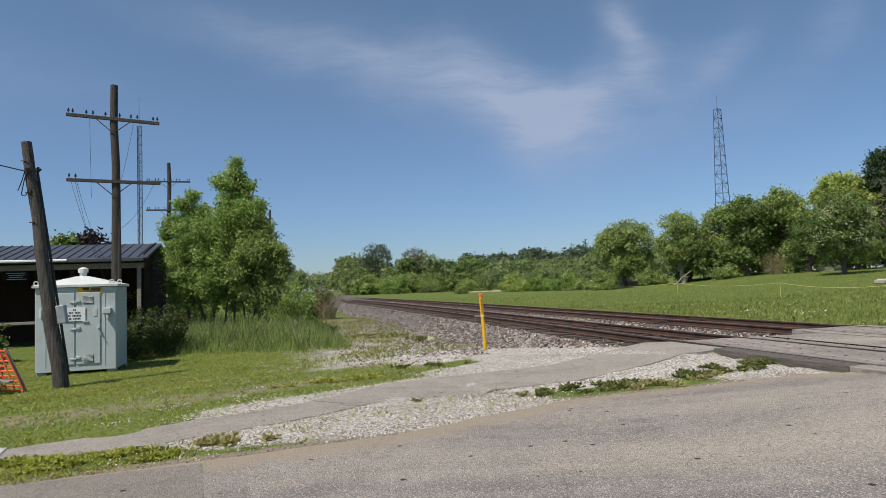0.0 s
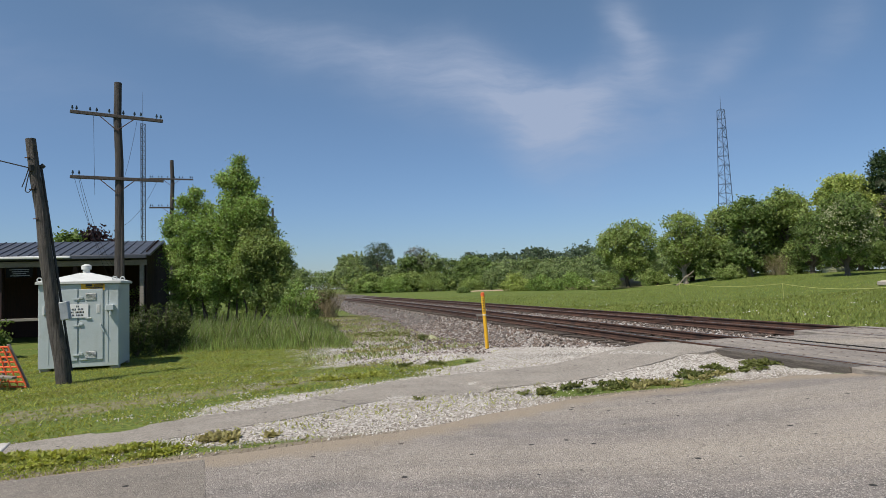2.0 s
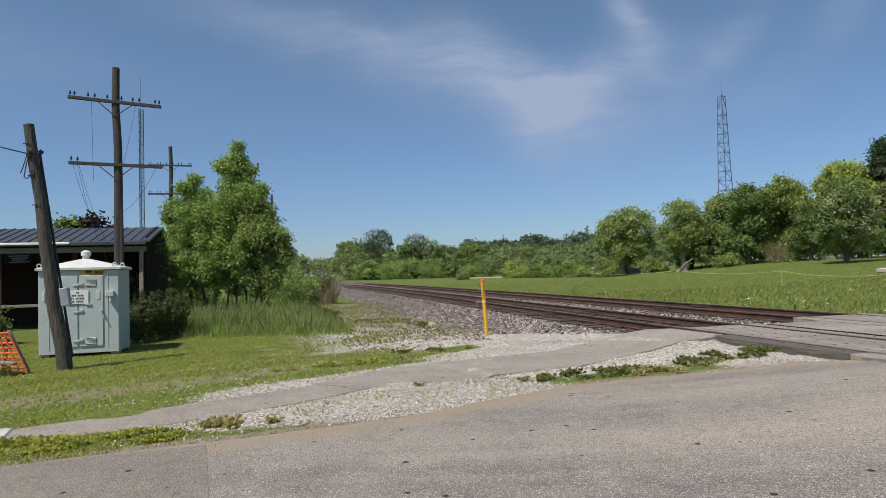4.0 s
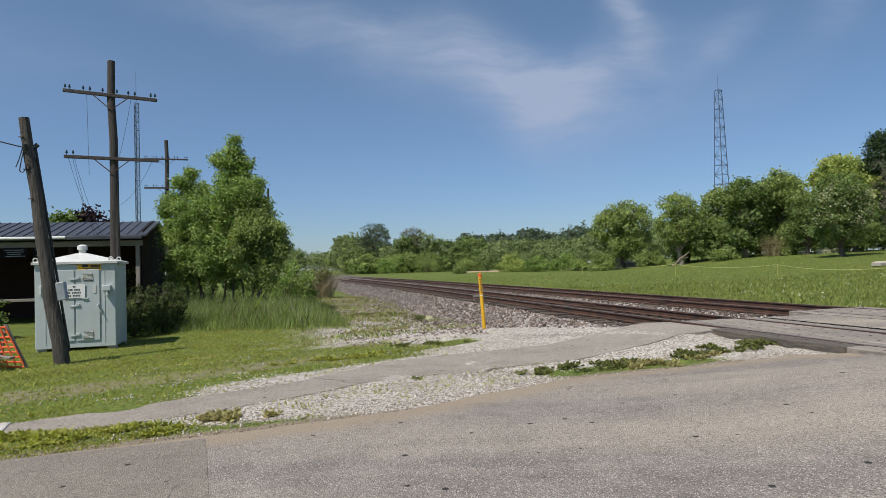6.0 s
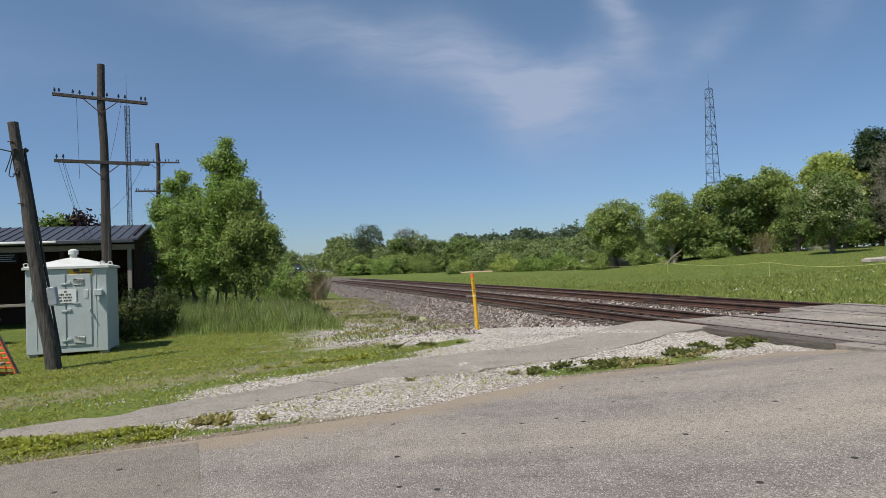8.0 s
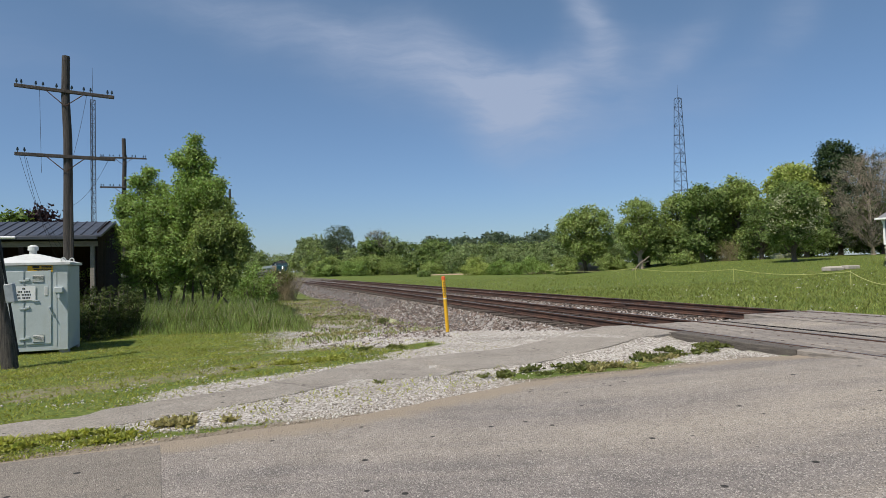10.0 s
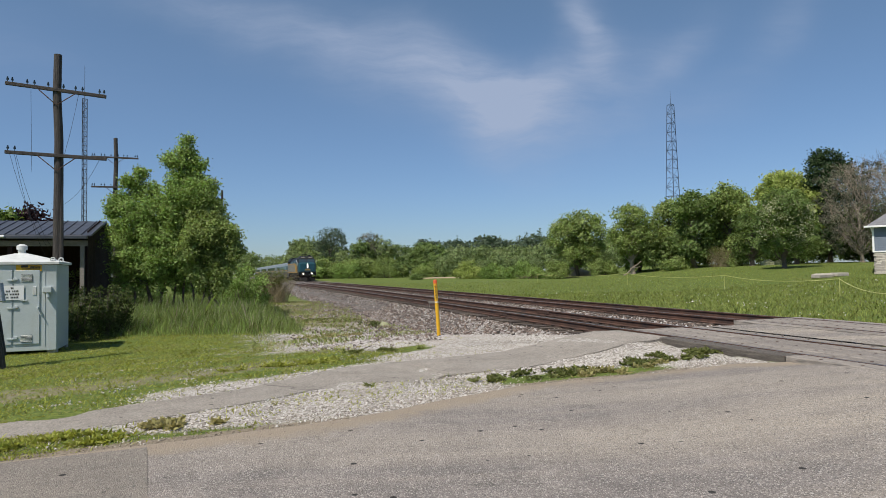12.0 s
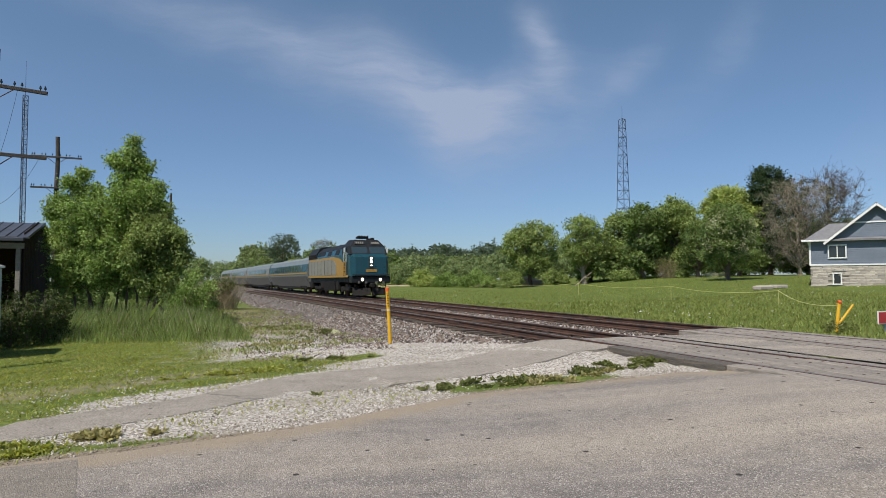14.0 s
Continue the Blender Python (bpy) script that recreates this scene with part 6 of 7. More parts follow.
M["grey_beam"] = material("grey_beam", (0.17, 0.15, 0.125), (0.28, 0.25, 0.215), 3, 0.9, 40, 0.4, stretch=(1, 6, 6))


M["mortar_grey"] = material("faded_lettering", (0.20, 0.20, 0.20), (0.30, 0.30, 0.30), 5, 0.8)
M["board_black"] = material("matt_black_board", (0.006, 0.006, 0.007), (0.014, 0.014, 0.015), 5, 0.95, 40, 0.05, spec=0.1)


def barn():
    rz = math.degrees(TH)
    root = thing("open_barn", pose(-13.3, 28.0, -0.62, 0, 0, rz), "long dark open-fronted timber barn with a dark ribbed metal roof", "barn")
    L, D, E, R = 17.0, 5.2, 3.66, 4.45  # length to the left, depth, eave and ridge heights
    b = bmn()
    prism(b, [(-0.45, E), (D / 2 - 0.02, R), (D + 0.45, E), (D + 0.45, E + 0.06), (D / 2, R + 0.07), (-0.45, E + 0.06)], 0.35, -L)
    # drawn along y: turn it so that the length runs along x
    bmesh.ops.transform(b, matrix=Matrix(((0, 1, 0, 0), (1, 0, 0, 0), (0, 0, 1, 0), (0, 0, 0, 1))), verts=b.verts)
    roof = part("roof", b, M["metal_roof"], root, "dark standing-seam metal roof")
    for k in range(44):
        b = bmn()
        x = 0.33 - k * 0.395
        for y0, z0, y1, z1 in ((-0.45, E + 0.065, D / 2, R + 0.075),):
            a = math.atan2(z1 - z0, y1 - y0)
            slab(b, (x, (y0 + y1) / 2, (z0 + z1) / 2 + 0.012), (0.03, math.hypot(y1 - y0, z1 - z0), 0.04), Matrix.Rotation(a, 3, "X"))
        part("roof_seam", b, M["metal_roof"], roof)
    b = bmn()
    slab(b, (-L / 2 + 0.17, -0.45, E - 0.04), (L, 0.12, 0.16), bevel=0.02)
    part("gutter", b, M["metal_roof"], root)
    b = bmn()
    slab(b, (-8.6, -0.53, E - 0.02), (11.6, 0.08, 0.10), bevel=0.02)
    part("gutter", b, M["white"], root, "pale aluminium gutter")
    b = bmn()
    slab(b, (-L / 2 + 0.1, -0.02, E - 0.28), (L, 0.14, 0.24), bevel=0.01)
    part("beam", b, M["grey_beam"], root)
    for x in (-0.1, -2.75, -5.6, -8.7, -13.0, -16.8):
        b = bmn()
        slab(b, (x, 0, 1.65), (0.17, 0.17, 3.7), bevel=0.012)
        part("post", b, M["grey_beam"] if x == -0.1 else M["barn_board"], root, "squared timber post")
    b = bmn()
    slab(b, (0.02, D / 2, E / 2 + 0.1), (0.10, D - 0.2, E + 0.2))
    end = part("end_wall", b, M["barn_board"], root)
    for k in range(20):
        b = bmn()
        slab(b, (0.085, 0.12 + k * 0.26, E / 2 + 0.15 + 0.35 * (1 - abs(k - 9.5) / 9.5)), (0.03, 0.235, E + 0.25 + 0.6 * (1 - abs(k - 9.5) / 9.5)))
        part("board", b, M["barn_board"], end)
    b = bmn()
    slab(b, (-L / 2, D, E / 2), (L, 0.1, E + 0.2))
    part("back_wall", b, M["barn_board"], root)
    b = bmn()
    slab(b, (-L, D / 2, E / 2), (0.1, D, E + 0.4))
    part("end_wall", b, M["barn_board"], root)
    b = bmn()
    slab(b, (-10.2, -0.3, 1.05), (12.6, 0.08, 0.12), bevel=0.01)
    part("rail", b, M["grey_beam"], root, "grey timber rail along the front")
    for x, w in ((-4.85, 1.0), (-3.75, 0.85), (-6.2, 0.9)):
        b = bmn()
        slab(b, (x, -0.13, E - 0.62), (w, 0.03, 0.40))
        sg = part("sign_board", b, M["board_black"], root, "dark board with pale lines of writing")
        for k in range(4):
            b = bmn()
            slab(b, (x + 0.03 * (k % 2), -0.149, E - 0.50 - 0.085 * k), (w * (0.75 - 0.12 * (k % 3)), 0.004, 0.03))
            part("text_bar", b, M["mortar_grey"], sg)
    return root


low_board()
barn()


def orange_barrier():
    base = spot(-9.55, 13.6)
    root = thing("snow_fence_roll", Matrix.Translation(base), "orange plastic mesh fence slumped over a timber frame in the grass", "fence")
    b = bmn()
    rod(b, (0.0, 0, -0.1), (0.18, 0.0, 0.95), 0.035, seg=8)
    rod(b, (0.18, 0, 0.95), (0.62, 0.05, -0.05), 0.03, seg=8)
    part("frame", b, M["grey_beam"], root)
    for k in range(9):
        b = bmn()
        f = k / 8
        rod(b, Vector((-0.6, -0.05, 0.86 - 0.75 * f)), Vector((0.2 + 0.38 * f, -0.03 + 0.02 * (k % 2), 0.90 - 0.86 * f)), 0.022, seg=6)
        part("strand", b, M["orange"], root)
    for k in range(8):
        b = bmn()
        f = k / 7
        rod(b, Vector((-0.6 + 0.8 * f, -0.06, 0.86 + 0.05 * f)), Vector((-0.6 + 1.18 * f, -0.04, 0.08)), 0.016, seg=6)
        part("strand", b, M["orange"], root)
    b = bmn()
    slab(b, (-0.1, -0.2, 0.32), (1.1, 0.16, 0.05), Matrix.Rotation(radians(6), 3, "Y"), bevel=0.008)
    part("board", b, M["grey_beam"], root)


weed_clump("weeds", 13.6, 16.2, 0.5, 0.35, 0.2, 1800, 0.42, 45, M["weed"], "rank weeds round the yellow post")
orange_barrier()
weed_clump("weeds", -9.9, 13.1, 0.8, 0.5, 0.2, 2600, 0.42, 41, M["weed"], "rank weeds round the fallen fence")

# ---------------------------------------------------------------- house
M["siding"] = material("blue_grey_siding", (0.13, 0.16, 0.205), (0.155, 0.185, 0.235), 2, 0.6, 30, 0.05, spread=0.05)
M["shingle"] = material("grey_shingle", (0.12, 0.12, 0.125), (0.22, 0.22, 0.225), 3, 0.9, 50, 0.4, spread=0.1)
M["veneer"] = material("buff_stone", (0.36, 0.32, 0.27), (0.52, 0.48, 0.42), 3, 0.9, 40, 0.4, spread=0.25)
M["mortar"] = material("mortar", (0.24, 0.22, 0.19), (0.32, 0.30, 0.27), 4, 0.95, 50, 0.3)
M["glass"] = glass("window_glass")


def house():
    root = thing("house", pose(32.95, 42.1, 0.72, 0, 0, -39), "blue-grey sided house with buff stone base and white trim", "house")
    W, D = 9.6, 8.0
    zs, ze = 1.55, 3.25  # top of the stone, and the eave
    g = np.random.RandomState(9)
    b = bmn()
    slab(b, (W / 2, D / 2, 0.6), (W - 0.06, D - 0.06, 2.0))
    base = part("base_wall", b, M["mortar"], root)
    meshes = []
    for w in (0.34, 0.52, 0.72):
        q = bmn()
        slab(q, (0, 0, 0), (w - 0.02, 0.07, 0.10), bevel=0.008)
        meshes.append((w, mesh_of(q, M["veneer"])))
    for row in range(14):
        x = -0.02 + g.uniform(0, 0.2)
        zc = 0.06 + row * 0.112
        while x < 7.2:
            w, me = meshes[g.randint(3)]
            if not (1.25 < x + w / 2 < 2.05 and zc < 1.08):
                o = part("stone", me, None, base)
                o.matrix_basis = pose(x + w / 2, 0.0 + g.uniform(-0.012, 0.012), zc)
            x += w
    b = bmn()
    slab(b, (W / 2, D / 2, (zs + ze) / 2), (W - 0.04, D - 0.04, ze - zs))
    prism(b, [(1.2, ze), (7.0, ze), (4.1, ze + 2.42)], 0.02, 0.3)
    wall = part("wall", b, M["siding"], root)
    for k in range(31):
        zc = zs + 0.09 + 0.131 * k
        x0, x1 = (0.0, W) if zc < ze else (1.2 + (zc - ze) / 2.42 * 2.9, 7.0 - (zc - ze) / 2.42 * 2.9)
        if x1 - x0 < 0.3:
            break
        b = bmn()
        slab(b, ((x0 + x1) / 2, 0.0, zc), (x1 - x0, 0.022, 0.136), Matrix.Rotation(radians(-5), 3, "X"))
        part("siding_board", b, M["siding"], wall)
    b = bmn()
    slab(b, (W / 2, -0.03, zs), (W + 0.06, 0.10, 0.10), bevel=0.01)
    part("band", b, M["white"], root)
    b = bmn()
    slab(b, (0.02, -0.02, (zs + ze) / 2), (0.12, 0.06, ze - zs))
    part("corner_trim", b, M["white"], root)
    b = bmn()
    slab(b, (4.1, -0.03, ze + 1.28), (3.1, 0.06, 0.10))
    part("gable_trim", b, M["white"], root)
    # roofs: the long one behind, with its eave to the front, and the front gable
    b = bmn()
    hip = [(-0.35, -0.35, ze), (W + 0.35, -0.35, ze), (W + 0.35, D + 0.35, ze), (-0.35, D + 0.35, ze), (-0.35, -0.35, ze + 0.12), (W + 0.35, -0.35, ze + 0.12), (W + 0.35, D + 0.35, ze + 0.12), (-0.35, D + 0.35, ze + 0.12), (1.3, D / 2, ze + 1.55), (W - 1.3, D / 2, ze + 1.55)]
    vs = [b.verts.new(v) for v in hip]
    bmesh.ops.convex_hull(b, input=vs)
    part("roof", b, M["shingle"], root, "grey shingled hip roof")
    b = bmn()
    e, rise = 0.32, 2.42
    sl = rise / 2.9
    for sx in (-1, 1):
        vs = []
        for y in (-0.4, D / 2):
            for dx, up in ((0.0, 0.0), (0.0, 0.14)):
                vs.append(b.verts.new((4.1, y, ze + rise + 0.05 + up)))
                vs.append(b.verts.new((4.1 + sx * (2.9 + e), y, ze + 0.05 - e * sl + up)))
        bmesh.ops.convex_hull(b, input=vs)
    part("gable_roof", b, M["shingle"], root)
    for sx in (-1, 1):
        b = bmn()
        a = math.atan2(rise, 2.9)
        ln = math.hypot(2.9 + e, (2.9 + e) * sl)
        slab(b, (4.1 + sx * (2.9 + e) / 2, -0.42, ze + rise + 0.06 - (2.9 + e) * sl / 2), (ln, 0.05, 0.15), Matrix.Rotation(sx * a, 3, "Y"))
        part("rake_board", b, M["white"], root)
    b = bmn()
    slab(b, (0.35, -0.40, ze + 0.04), (1.7, 0.10, 0.13), bevel=0.02)
    rod(b, (-0.1, -0.15, ze), (-0.02, -0.06, ze - 0.3), 0.035, seg=8)
    part("gutter", b, M["white"], root)

    def window(x, z, w, h, panes, name="window"):
        f = 0.085
        b = bmn()
        for dx, dz, sx, sz in ((0, h / 2, w + 2 * f, f), (0, -h / 2, w + 2 * f, f), (-w / 2 - f / 2 + 0.02, 0, f, h), (w / 2 + f / 2 - 0.02, 0, f, h)):
            slab(b, (x + dx, -0.05, z + dz), (sx, 0.10, sz), bevel=0.008)
        if panes == 2:
            slab(b, (x, -0.05, z), (0.06, 0.08, h))
        o = part(name, b, M["white"], root, "white framed window")
        for k in range(panes):
            b = bmn()
            pw = w / panes
            slab(b, (x - w / 2 + pw * (k + 0.5), -0.028, z), (pw, 0.012, h))
            part("pane", b, M["glass"], o)

    window(1.70, 2.50, 1.02, 0.92, 2)
    window(5.7, 2.55, 1.05, 1.02, 2)
    window(1.66, 0.56, 0.44, 0.78, 1)
    window(5.9, 0.56, 0.44, 0.78, 1)
    return root


house()
for x, y, w in ((30.4, 43.5, 1.6), (31.2, 43.2, 1.1), (29.8, 43.0, 1.4)):
    b = bmn()
    slab(b, (0, 0, 0.14), (w, 0.7, 0.28), bevel=0.05)
    o = tagged(new("stone_slab", mesh_of(b, M["veneer"])), "pale stone slab stacked beside the house", "stone", "stones beside the house")
    o.matrix_basis = pose(x, y, float(height(x, y)) - 0.03, 0, 0, 12 * w)


# ---------------------------------------------------------------- train
M["teal"] = material("teal_paint", (0.006, 0.044, 0.060), (0.009, 0.056, 0.074), 1.2, 0.32, 40, 0.03, stain=(0.015, 0.05, 0.062), stain_scale=0.8)
M["gold"] = material("gold_paint", (0.30, 0.165, 0.03), (0.38, 0.215, 0.043), 1.2, 0.4, 40, 0.03)
M["train_grey"] = material("train_grey", (0.17, 0.163, 0.137), (0.235, 0.225, 0.19), 1.2, 0.45, 40, 0.05)
M["train_silver"] = material("train_silver", (0.16, 0.18, 0.172), (0.24, 0.255, 0.245), 1.2, 0.42, 30, 0.05, metal=0.25)
M["train_low"] = material("grimy_skirt", (0.075, 0.073, 0.07), (0.135, 0.13, 0.122), 1.5, 0.6, 30, 0.05)
M["train_black"] = material("train_black", (0.007, 0.008, 0.009), (0.016, 0.018, 0.020), 2, 0.6, 40, 0.05, spec=0.25)
M["under"] = material("grimy_underframe", (0.008, 0.007, 0.0065), (0.024, 0.021, 0.019), 3, 0.85, 40, 0.2, spec=0.2)
M["lamp"] = glow("headlight_lens", (1.0, 0.93, 0.80), 7.0)
M["lamp_warm"] = glow("ditch_light_lens", (1.0, 0.82, 0.60), 6.0)
M["train_glass"] = glass("train_glass", (0.03, 0.05, 0.06))


def hull(b, pts):
    bmesh.ops.convex_hull(b, input=[b.verts.new(p) for p in pts])
    return b


def mirrored(pts):
    return [(sx * x, y, z) for x, y, z in pts for sx in (1, -1)]


def truck(root, y, wheels, base):
    b = bmn()
    for sx in (-1, 1):
        slab(b, (sx * 1.08, y, 0.62), (0.16, base + 0.9, 0.34), bevel=0.03)
        for k in range(wheels):
            slab(b, (sx * 1.12, y + base * (k / (wheels - 1) - 0.5), 0.52), (0.22, 0.42, 0.42), bevel=0.05)
    slab(b, (0, y, 0.7), (1.9, 0.8, 0.3))
    tr = part("truck", b, M["under"], root, "dark cast truck frame")
    for k in range(wheels):
        for sx in (-1, 1):
            b = bmn()
            yy = y + base * (k / (wheels - 1) - 0.5)
            rod(b, (sx * 0.68, yy, 0.51), (sx * 0.82, yy, 0.51), 0.51, seg=24)
            rod(b, (sx * 0.64, yy, 0.51), (sx * 0.68, yy, 0.51), 0.54, seg=24)
            part("wheel", b, M["rail"], tr)


def locomotive():
    root = thing("locomotive", Matrix(), "teal, gold and grey diesel passenger locomotive with lit headlights", "locomotive")
    b = bmn()
    hull(b, mirrored([(1.20, 0.0, 1.60), (1.20, -0.12, 3.05), (1.50, -0.42, 1.60), (1.50, -0.52, 3.12), (1.50, -1.6, 1.60), (1.50, -1.6, 3.32), (1.2, -0.66, 3.32)]))
    part("nose", b, M["teal"], root, "flat teal nose")
    b = bmn()
    hull(b, mirrored([(1.47, -0.62, 3.26), (1.50, -3.3, 3.22), (1.36, -1.02, 3.92), (1.42, -3.3, 3.95), (0.92, -1.34, 4.44), (0.92, -3.3, 4.50)]))
    cab = part("cab", b, M["train_black"], root, "black cab roof")
    tilt = Matrix.Rotation(math.atan2(0.4, 0.66), 3, "X")
    for sx in (-1, 1):
        b = bmn()
        slab(b, (sx * 0.70, -0.835, 3.60), (1.22, 0.03, 0.60), tilt, bevel=0.01)
        part("windshield", b, M["train_glass"], cab)
        b = bmn()
        slab(b, (sx * 0.62, -1.15, 4.18), (0.78, 0.05, 0.30), Matrix.Rotation(math.atan2(0.32, 0.52), 3, "X"), bevel=0.01)
        nb = part("number_board", b, M["black"], cab)
        for k in range(4):
            b = bmn()
            slab(b, (sx * 0.62 - 0.24 + 0.16 * k, -1.118, 4.195), (0.10, 0.02, 0.17), Matrix.Rotation(math.atan2(0.32, 0.52), 3, "X"))
            part("digit_bar", b, M["train_grey"], nb)
        b = bmn()
        slab(b, (sx * 1.475, -2.3, 3.58), (0.05, 0.75, 0.55), bevel=0.01)
        part("cab_window", b, M["train_glass"], cab)
        b = bmn()
        slab(b, (sx * 1.515, -1.75, 2.6), (0.04, 0.05, 1.7))
        slab(b, (sx * 1.515, -2.45, 2.6), (0.04, 0.05, 1.7))
        part("grab_iron", b, M["white"], cab)
        b = bmn()
        slab(b, (sx * 1.72, -1.5, 3.62), (0.10, 0.06, 0.36), bevel=0.01)
        part("mirror", b, M["white"], cab)
    b = bmn()
    prism(b, [(-1.50, 1.50), (1.50, 1.50), (1.50, 3.30), (1.30, 3.85), (0.80, 4.22), (-0.80, 4.22), (-1.30, 3.85), (-1.50, 3.30)], -17.0, -1.2)
    body = part("body", b, M["teal"], root, "teal cowl body")
    b = bmn()
    prism(b, [(-1.335, 3.84), (1.335, 3.84), (0.82, 4.26), (-0.82, 4.26)], -17.03, -3.2)
    part("roof", b, M["train_black"], root, "sooty black roof")
    b = bmn()
    prism(b, [(-1.53, 3.30), (1.53, 3.30), (1.50, 3.75), (1.12, 4.34), (0.6, 4.44), (-0.6, 4.44), (-1.12, 4.34), (-1.50, 3.75)], -17.04, -13.2)
    hood = part("radiator_hood", b, M["train_black"], root, "black radiator hood at the rear")
    for sx in (-1, 1):
        for k in range(5):
            b = bmn()
            slab(b, (sx * 1.535, -13.7 - 0.7 * k, 3.52), (0.03, 0.5, 0.34))
            part("shutter", b, M["under"], hood)
        b = bmn()
        slab(b, (sx * 1.36, -11.2, 3.66), (0.06, 2.6, 0.42), Matrix.Rotation(sx * radians(-20), 3, "Y"), bevel=0.02)
        part("roof_grille", b, M["train_black"], root)
        b = bmn()
        for z in (1.75, 2.05, 2.35, 2.65):
            slab(b, (sx * 1.55, -2.05, z), (0.05, 0.75, 0.07))
        slab(b, (sx * 1.55, -1.7, 2.2), (0.05, 0.05, 1.1))
        slab(b, (sx * 1.55, -2.42, 2.2), (0.05, 0.05, 1.1))
        part("step_rail", b, M["gold"], root, "gold steps and grab rails beside the cab door")
        b = bmn()
        slab(b, (sx * 1.508, -2.1, 3.05), (0.03, 0.6, 0.5))
        part("door_window", b, M["train_glass"], root)
    b = bmn()
    slab(b, (0, -0.02, 1.70), (2.9, 0.10, 0.06), bevel=0.01)
    slab(b, (0, 0.02, 1.62), (2.96, 0.12, 0.05), bevel=0.01)
    part("nose_sill", b, M["train_black"], root)
    for x in (-0.95, -0.4, 0.4, 0.95):
        b = bmn()
        slab(b, (x, 0.03, 1.12), (0.16, 0.14, 0.16), bevel=0.02)
        part("hose_box", b, M["train_low"], root)
    for sx in (-1, 1):
        b = bmn()
        # the gold sweep behind the cab
        prism(b, [(-16.7, 1.72), (-2.2, 1.72), (-2.3, 2.3), (-2.9, 2.75), (-4.2, 3.1), (-6.5, 3.26), (-16.7, 3.26)], 0, 0.02)
        bmesh.ops.transform(b, matrix=Matrix(((0, sx * 1.0, 0, sx * 1.503), (1, 0, 0, 0), (0, 0, 1, 0), (0, 0, 0, 1))), verts=b.verts)
        part("gold_panel", b, M["gold"], body, "gold sweep")
        b = bmn()
        prism(b, [(-16.6, 1.72), (-5.0, 1.72), (-5.0, 2.55), (-5.7, 2.9), (-7.5, 3.08), (-16.6, 3.08)], 0, 0.015)
        bmesh.ops.transform(b, matrix=Matrix(((0, sx * 1.0, 0, sx * 1.524), (1, 0, 0, 0), (0, 0, 1, 0), (0, 0, 0, 1))), verts=b.verts)
        gp = part("grey_panel", b, M["train_grey"], body, "grey side panel")
        for k in range(7):
            b = bmn()
            slab(b, (sx * 1.541, -6.6 - 1.45 * k, 2.4), (0.012, 0.05, 1.3))
            part("panel_seam", b, M["under"], gp)
        b = bmn()
        slab(b, (sx * 1.527, -9.0, 1.62), (0.03, 15.8, 0.17))
        part("gold_stripe", b, M["gold"], body)
        for y in (-5.0, -8.0, -14.5):
            b = bmn()
            slab(b, (sx * 1.40, y, 3.58), (0.06, 1.3, 0.42), Matrix.Rotation(sx * radians(-20), 3, "Y"), bevel=0.02)
            part("intake_grille", b, M["train_black"], body)
    # front end: headlights, beam, ditch lights, steps and plough
    b = bmn()
    slab(b, (0, -0.035, 2.68), (0.30, 0.06, 0.92), Matrix.Rotation(radians(4.7), 3, "X"), bevel=0.02)
    hp = part("headlight_panel", b, M["black"], root, "black headlight panel")
    for zc, r in ((2.96, 0.085), (2.70, 0.085), (2.42, 0.05)):
        b = bmn()
        rod(b, (0, -0.02 - (zc - 2.68) * 0.08, zc), (0, 0.03 - (zc - 2.68) * 0.08, zc), r, seg=16)
        part("headlight", b, M["lamp"], hp)
    for x, w in ((-0.34, 0.22), (-0.10, 0.2), (0.12, 0.22), (0.34, 0.16)):
        b = bmn()
        slab(b, (x, 0.0, 2.02), (w, 0.03, 0.2), bevel=0.01)
        part("logo_bar", b, M["gold"], hp, "gold emblem bars")
    b = bmn()
    slab(b, (0, -0.45, 1.34), (3.0, 0.9, 0.50), bevel=0.04)
    slab(b, (0, -8.6, 1.32), (2.6, 16.4, 0.36))
    part("frame", b, M["train_black"], root)
    for sx in (-1, 1):
        b = bmn()
        rod(b, (sx * 0.70, -0.05, 1.36), (sx * 0.70, 0.05, 1.36), 0.10, seg=16)
        part("ditch_light", b, M["lamp_warm"], root)
        b = bmn()
        for k in range(3):
            slab(b, (sx * 1.38, -1.5, 0.55 + 0.34 * k), (0.28, 0.75, 0.05))
        slab(b, (sx * 1.5, -1.15, 1.1), (0.04, 0.05, 1.2))
        slab(b, (sx * 1.5, -1.85, 1.1), (0.04, 0.05, 1.2))
        part("steps", b, M["under"], root)
        b = bmn()
        hull(b, [(sx * 0.08, 0.35, 0.16), (sx * 1.35, -0.12, 0.16), (sx * 0.08, 0.05, 0.72), (sx * 1.35, -0.35, 0.72), (sx * 0.08, -0.05, 0.16), (sx * 1.35, -0.45, 0.16)])
        part("plough", b, M["under"], root, "grimy snow plough blade")
    b = bmn()
    slab(b, (0, 0.30, 0.92), (0.24, 0.8, 0.26), bevel=0.05)
    slab(b, (0.06, 0.66, 0.92), (0.30, 0.20, 0.34), bevel=0.05)
    part("coupler", b, M["under"], root)
    for x in (-0.55, 0.5):
        b = bmn()
        limb(b, (x, 0.05, 1.1), (x * 0.8, 0.12, 0.55), 0.03, 0.03, np.random.RandomState(1), 0.1, 3, 6)
        part("hose", b, M["cable"], root)
    b = bmn()
    hull(b, mirrored([(1.35, -6.1, 0.4), (1.35, -10.6, 0.4), (1.45, -6.0, 1.2), (1.45, -10.7, 1.2)]))
    part("fuel_tank", b, M["under"], root)
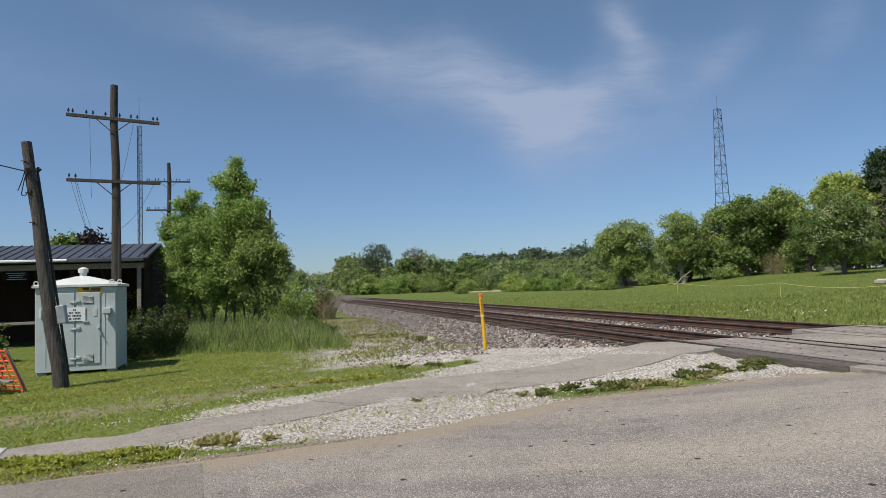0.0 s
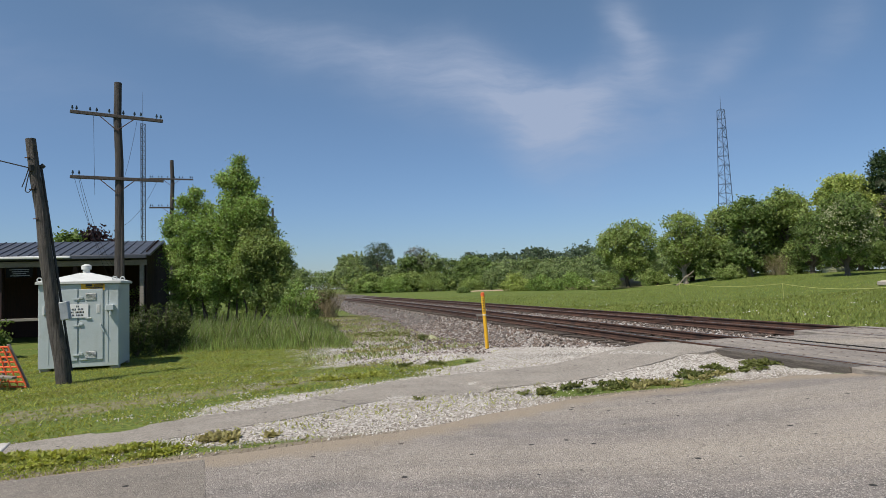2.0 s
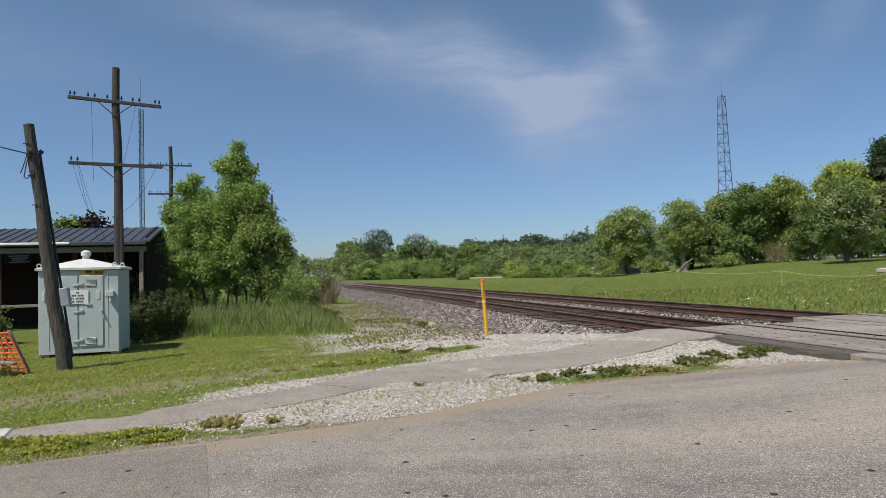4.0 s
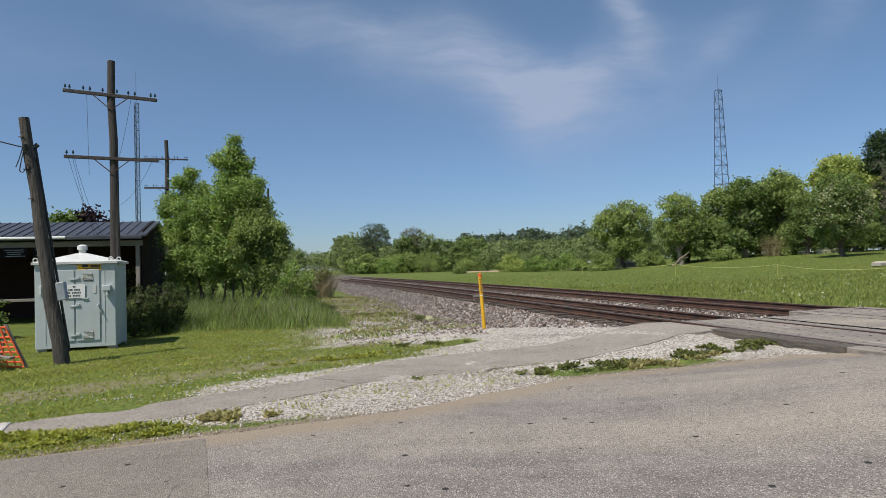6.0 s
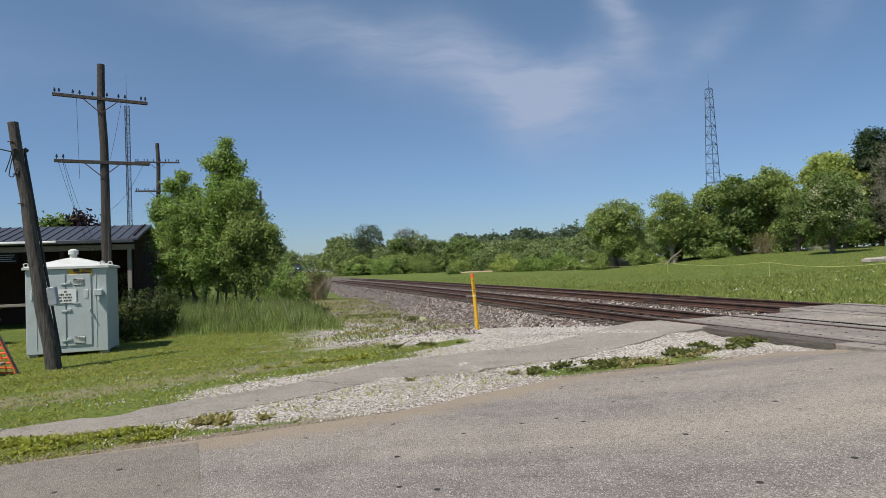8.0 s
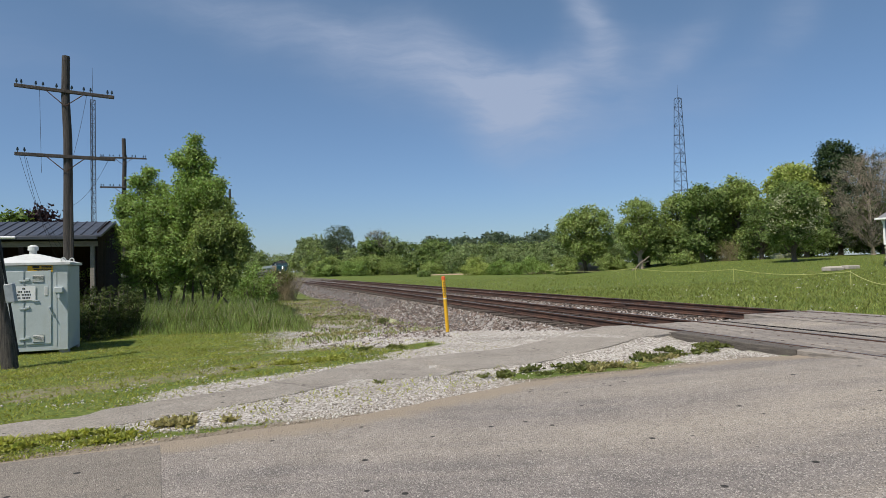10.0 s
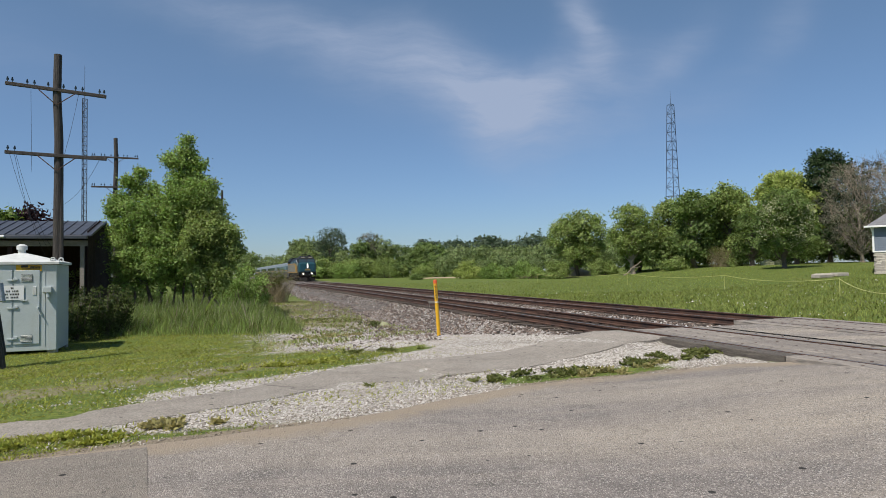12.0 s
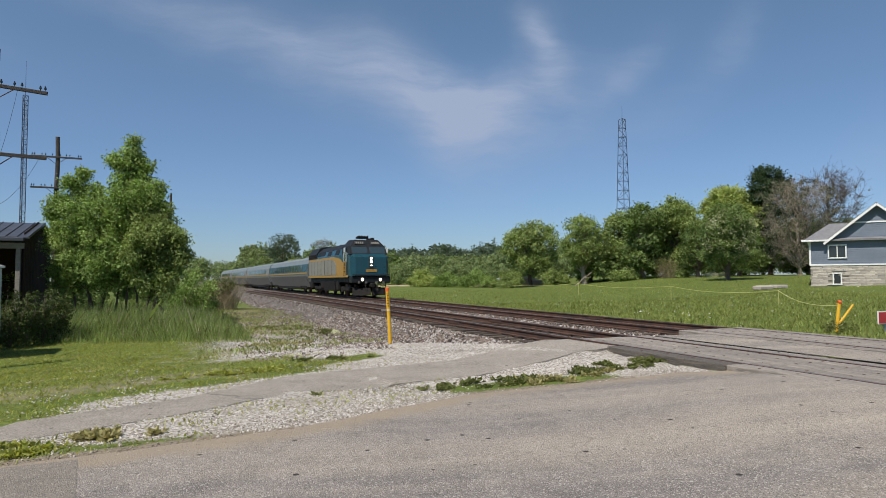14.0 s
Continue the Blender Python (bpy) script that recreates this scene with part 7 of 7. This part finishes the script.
    for sx in (-1, 1):
        for y, ln, zc, hh in ((-5.3, 0.9, 0.85, 0.7), (-11.3, 0.9, 0.9, 0.6), (-16.2, 1.1, 0.9, 0.7)):
            b = bmn()
            slab(b, (sx * 1.22, y, zc), (0.35, ln, hh), bevel=0.04)
            part("equipment_box", b, M["under"], root)
        b = bmn()
        rod(b, (sx * 1.3, -4.6, 1.12), (sx * 1.3, -16.4, 1.12), 0.05, seg=8)
        part("pipe", b, M["under"], root)
        b = bmn()
        rod(b, (sx * 1.15, -11.0, 0.62), (sx * 1.15, -12.2, 0.62), 0.2, seg=12)
        part("air_tank", b, M["under"], root)
    truck(root, -3.0, 2, 2.74)
    truck(root, -13.6, 2, 2.74)
    # roof gear
    b = bmn()
    slab(b, (0.25, -1.75, 4.62), (0.9, 0.5, 0.16), bevel=0.03)
    for k in range(4):
        rod(b, (-0.1 + 0.22 * k, -1.4, 4.72), (-0.1 + 0.22 * k, -1.95, 4.72), 0.06, 0.03, seg=8)
    part("horn", b, M["train_black"], root)
    b = bmn()
    rod(b, (-0.62, -1.9, 4.46), (-0.62, -1.9, 4.64), 0.16, seg=14)
    slab(b, (-0.62, -2.6, 4.56), (0.5, 0.4, 0.14), bevel=0.03)
    part("antenna_dome", b, M["train_black"], root)
    for y in (-5.2, -7.6, -12.4, -14.2):
        b = bmn()
        rod(b, (0, y, 4.22), (0, y, 4.36), 0.62, seg=20)
        part("roof_fan", b, M["train_black"], root)
    return root


def coach_meshes():
    out = {}
    b = bmn()
    prism(b, [(-1.20, 1.10), (1.20, 1.10), (1.48, 1.75), (1.53, 2.10), (1.42, 2.95), (1.20, 3.42), (0.72, 3.68), (-0.72, 3.68), (-1.20, 3.42), (-1.42, 2.95), (-1.53, 2.10), (-1.48, 1.75)], -25.6, 0)
    out["body"] = mesh_of(b, M["train_silver"])
    b = bmn()
    prism(b, [(-1.12, 0.62), (1.12, 0.62), (1.49, 1.72), (-1.49, 1.72)], -24.9, -0.7)
    out["skirt"] = mesh_of(b, M["train_low"])
    b = bmn()
    slab(b, (0, 0, 0), (0.02, 1.25, 0.66), bevel=0.006)
    out["window"] = mesh_of(b, M["train_glass"])
    b = bmn()
    slab(b, (0, -12.8, 0), (0.02, 25.4, 0.13))
    out["stripe"] = mesh_of(b, M["gold"])
    b = bmn()
    slab(b, (0, -12.8, 0), (0.018, 25.4, 0.84))
    out["band"] = mesh_of(b, M["teal"])
    return out


def coach(meshes, first):
    root = thing("passenger_coach", Matrix(), "silver-grey passenger coach with gold stripe and dark windows", "railway coach", "coaches of the train")
    part("body", meshes["body"], None, root)
    part("skirt", meshes["skirt"], None, root, "grimy grey skirt")
    slope = math.degrees(math.atan2(0.11, 0.85))
    for sx in (-1, 1):
        o = part("gold_stripe", meshes["stripe"], None, root)
        o.matrix_basis = pose(sx * 1.535, 0, 2.04, 0, -sx * 4, 0)
        if first:
            o = part("window_band", meshes["band"], None, root, "teal band along the windows")
            o.matrix_basis = pose(sx * 1.478, 0, 2.54, 0, -sx * slope, 0)
        for k in range(13):
            o = part("window", meshes["window"], None, root)
            o.matrix_basis = pose(sx * 1.488, -3.4 - 1.56 * k, 2.54, 0, -sx * slope, 0)
    b = bmn()
    slab(b, (0, 0.15, 2.2), (1.1, 0.5, 2.3))
    part("gangway", b, M["under"], root)
    b = bmn()
    slab(b, (0, -12.8, 0.62), (2.2, 14.5, 0.62), bevel=0.06)
    slab(b, (0, -12.8, 0.80), (1.7, 25.0, 0.40))
    part("underframe", b, M["under"], root, "dark equipment boxes under the floor")
    b = bmn()
    for y in (-5, -12, -19):
        slab(b, (0, y, 3.72), (1.0, 2.2, 0.12), bevel=0.03)
    part("roof_unit", b, M["train_silver"], root)
    truck(root, -3.6, 2, 2.6)
    truck(root, -22.0, 2, 2.6)
    return root


engine = locomotive()
coach_shapes = coach_meshes()
coaches = [coach(coach_shapes, k == 0) for k in range(4)]


# ---------------------------------------------------------------- what moves
FRONT_AT_END, SPEED = 46.8, 32.5  # metres along the track at the clip's end, metres a second


def rolling(back, length):
    rows = []
    for k in range(29):
        t = 0.5 * k
        s = FRONT_AT_END + SPEED * (14.0 - t) + back
        p, _ = on_track(s, SPACING)
        q, _ = on_track(s + length, SPACING)
        rows.append((t, pose(p[0], p[1], 0.0, 0, 0, 180 + math.degrees(math.atan2(-(q[0] - p[0]), q[1] - p[1])))))
    return rows


def motions():
    walk(engine, rolling(0.0, 17.0))
    for k, c in enumerate(coaches):
        walk(c, rolling(17.7 + 26.3 * k, 25.6))


motions()
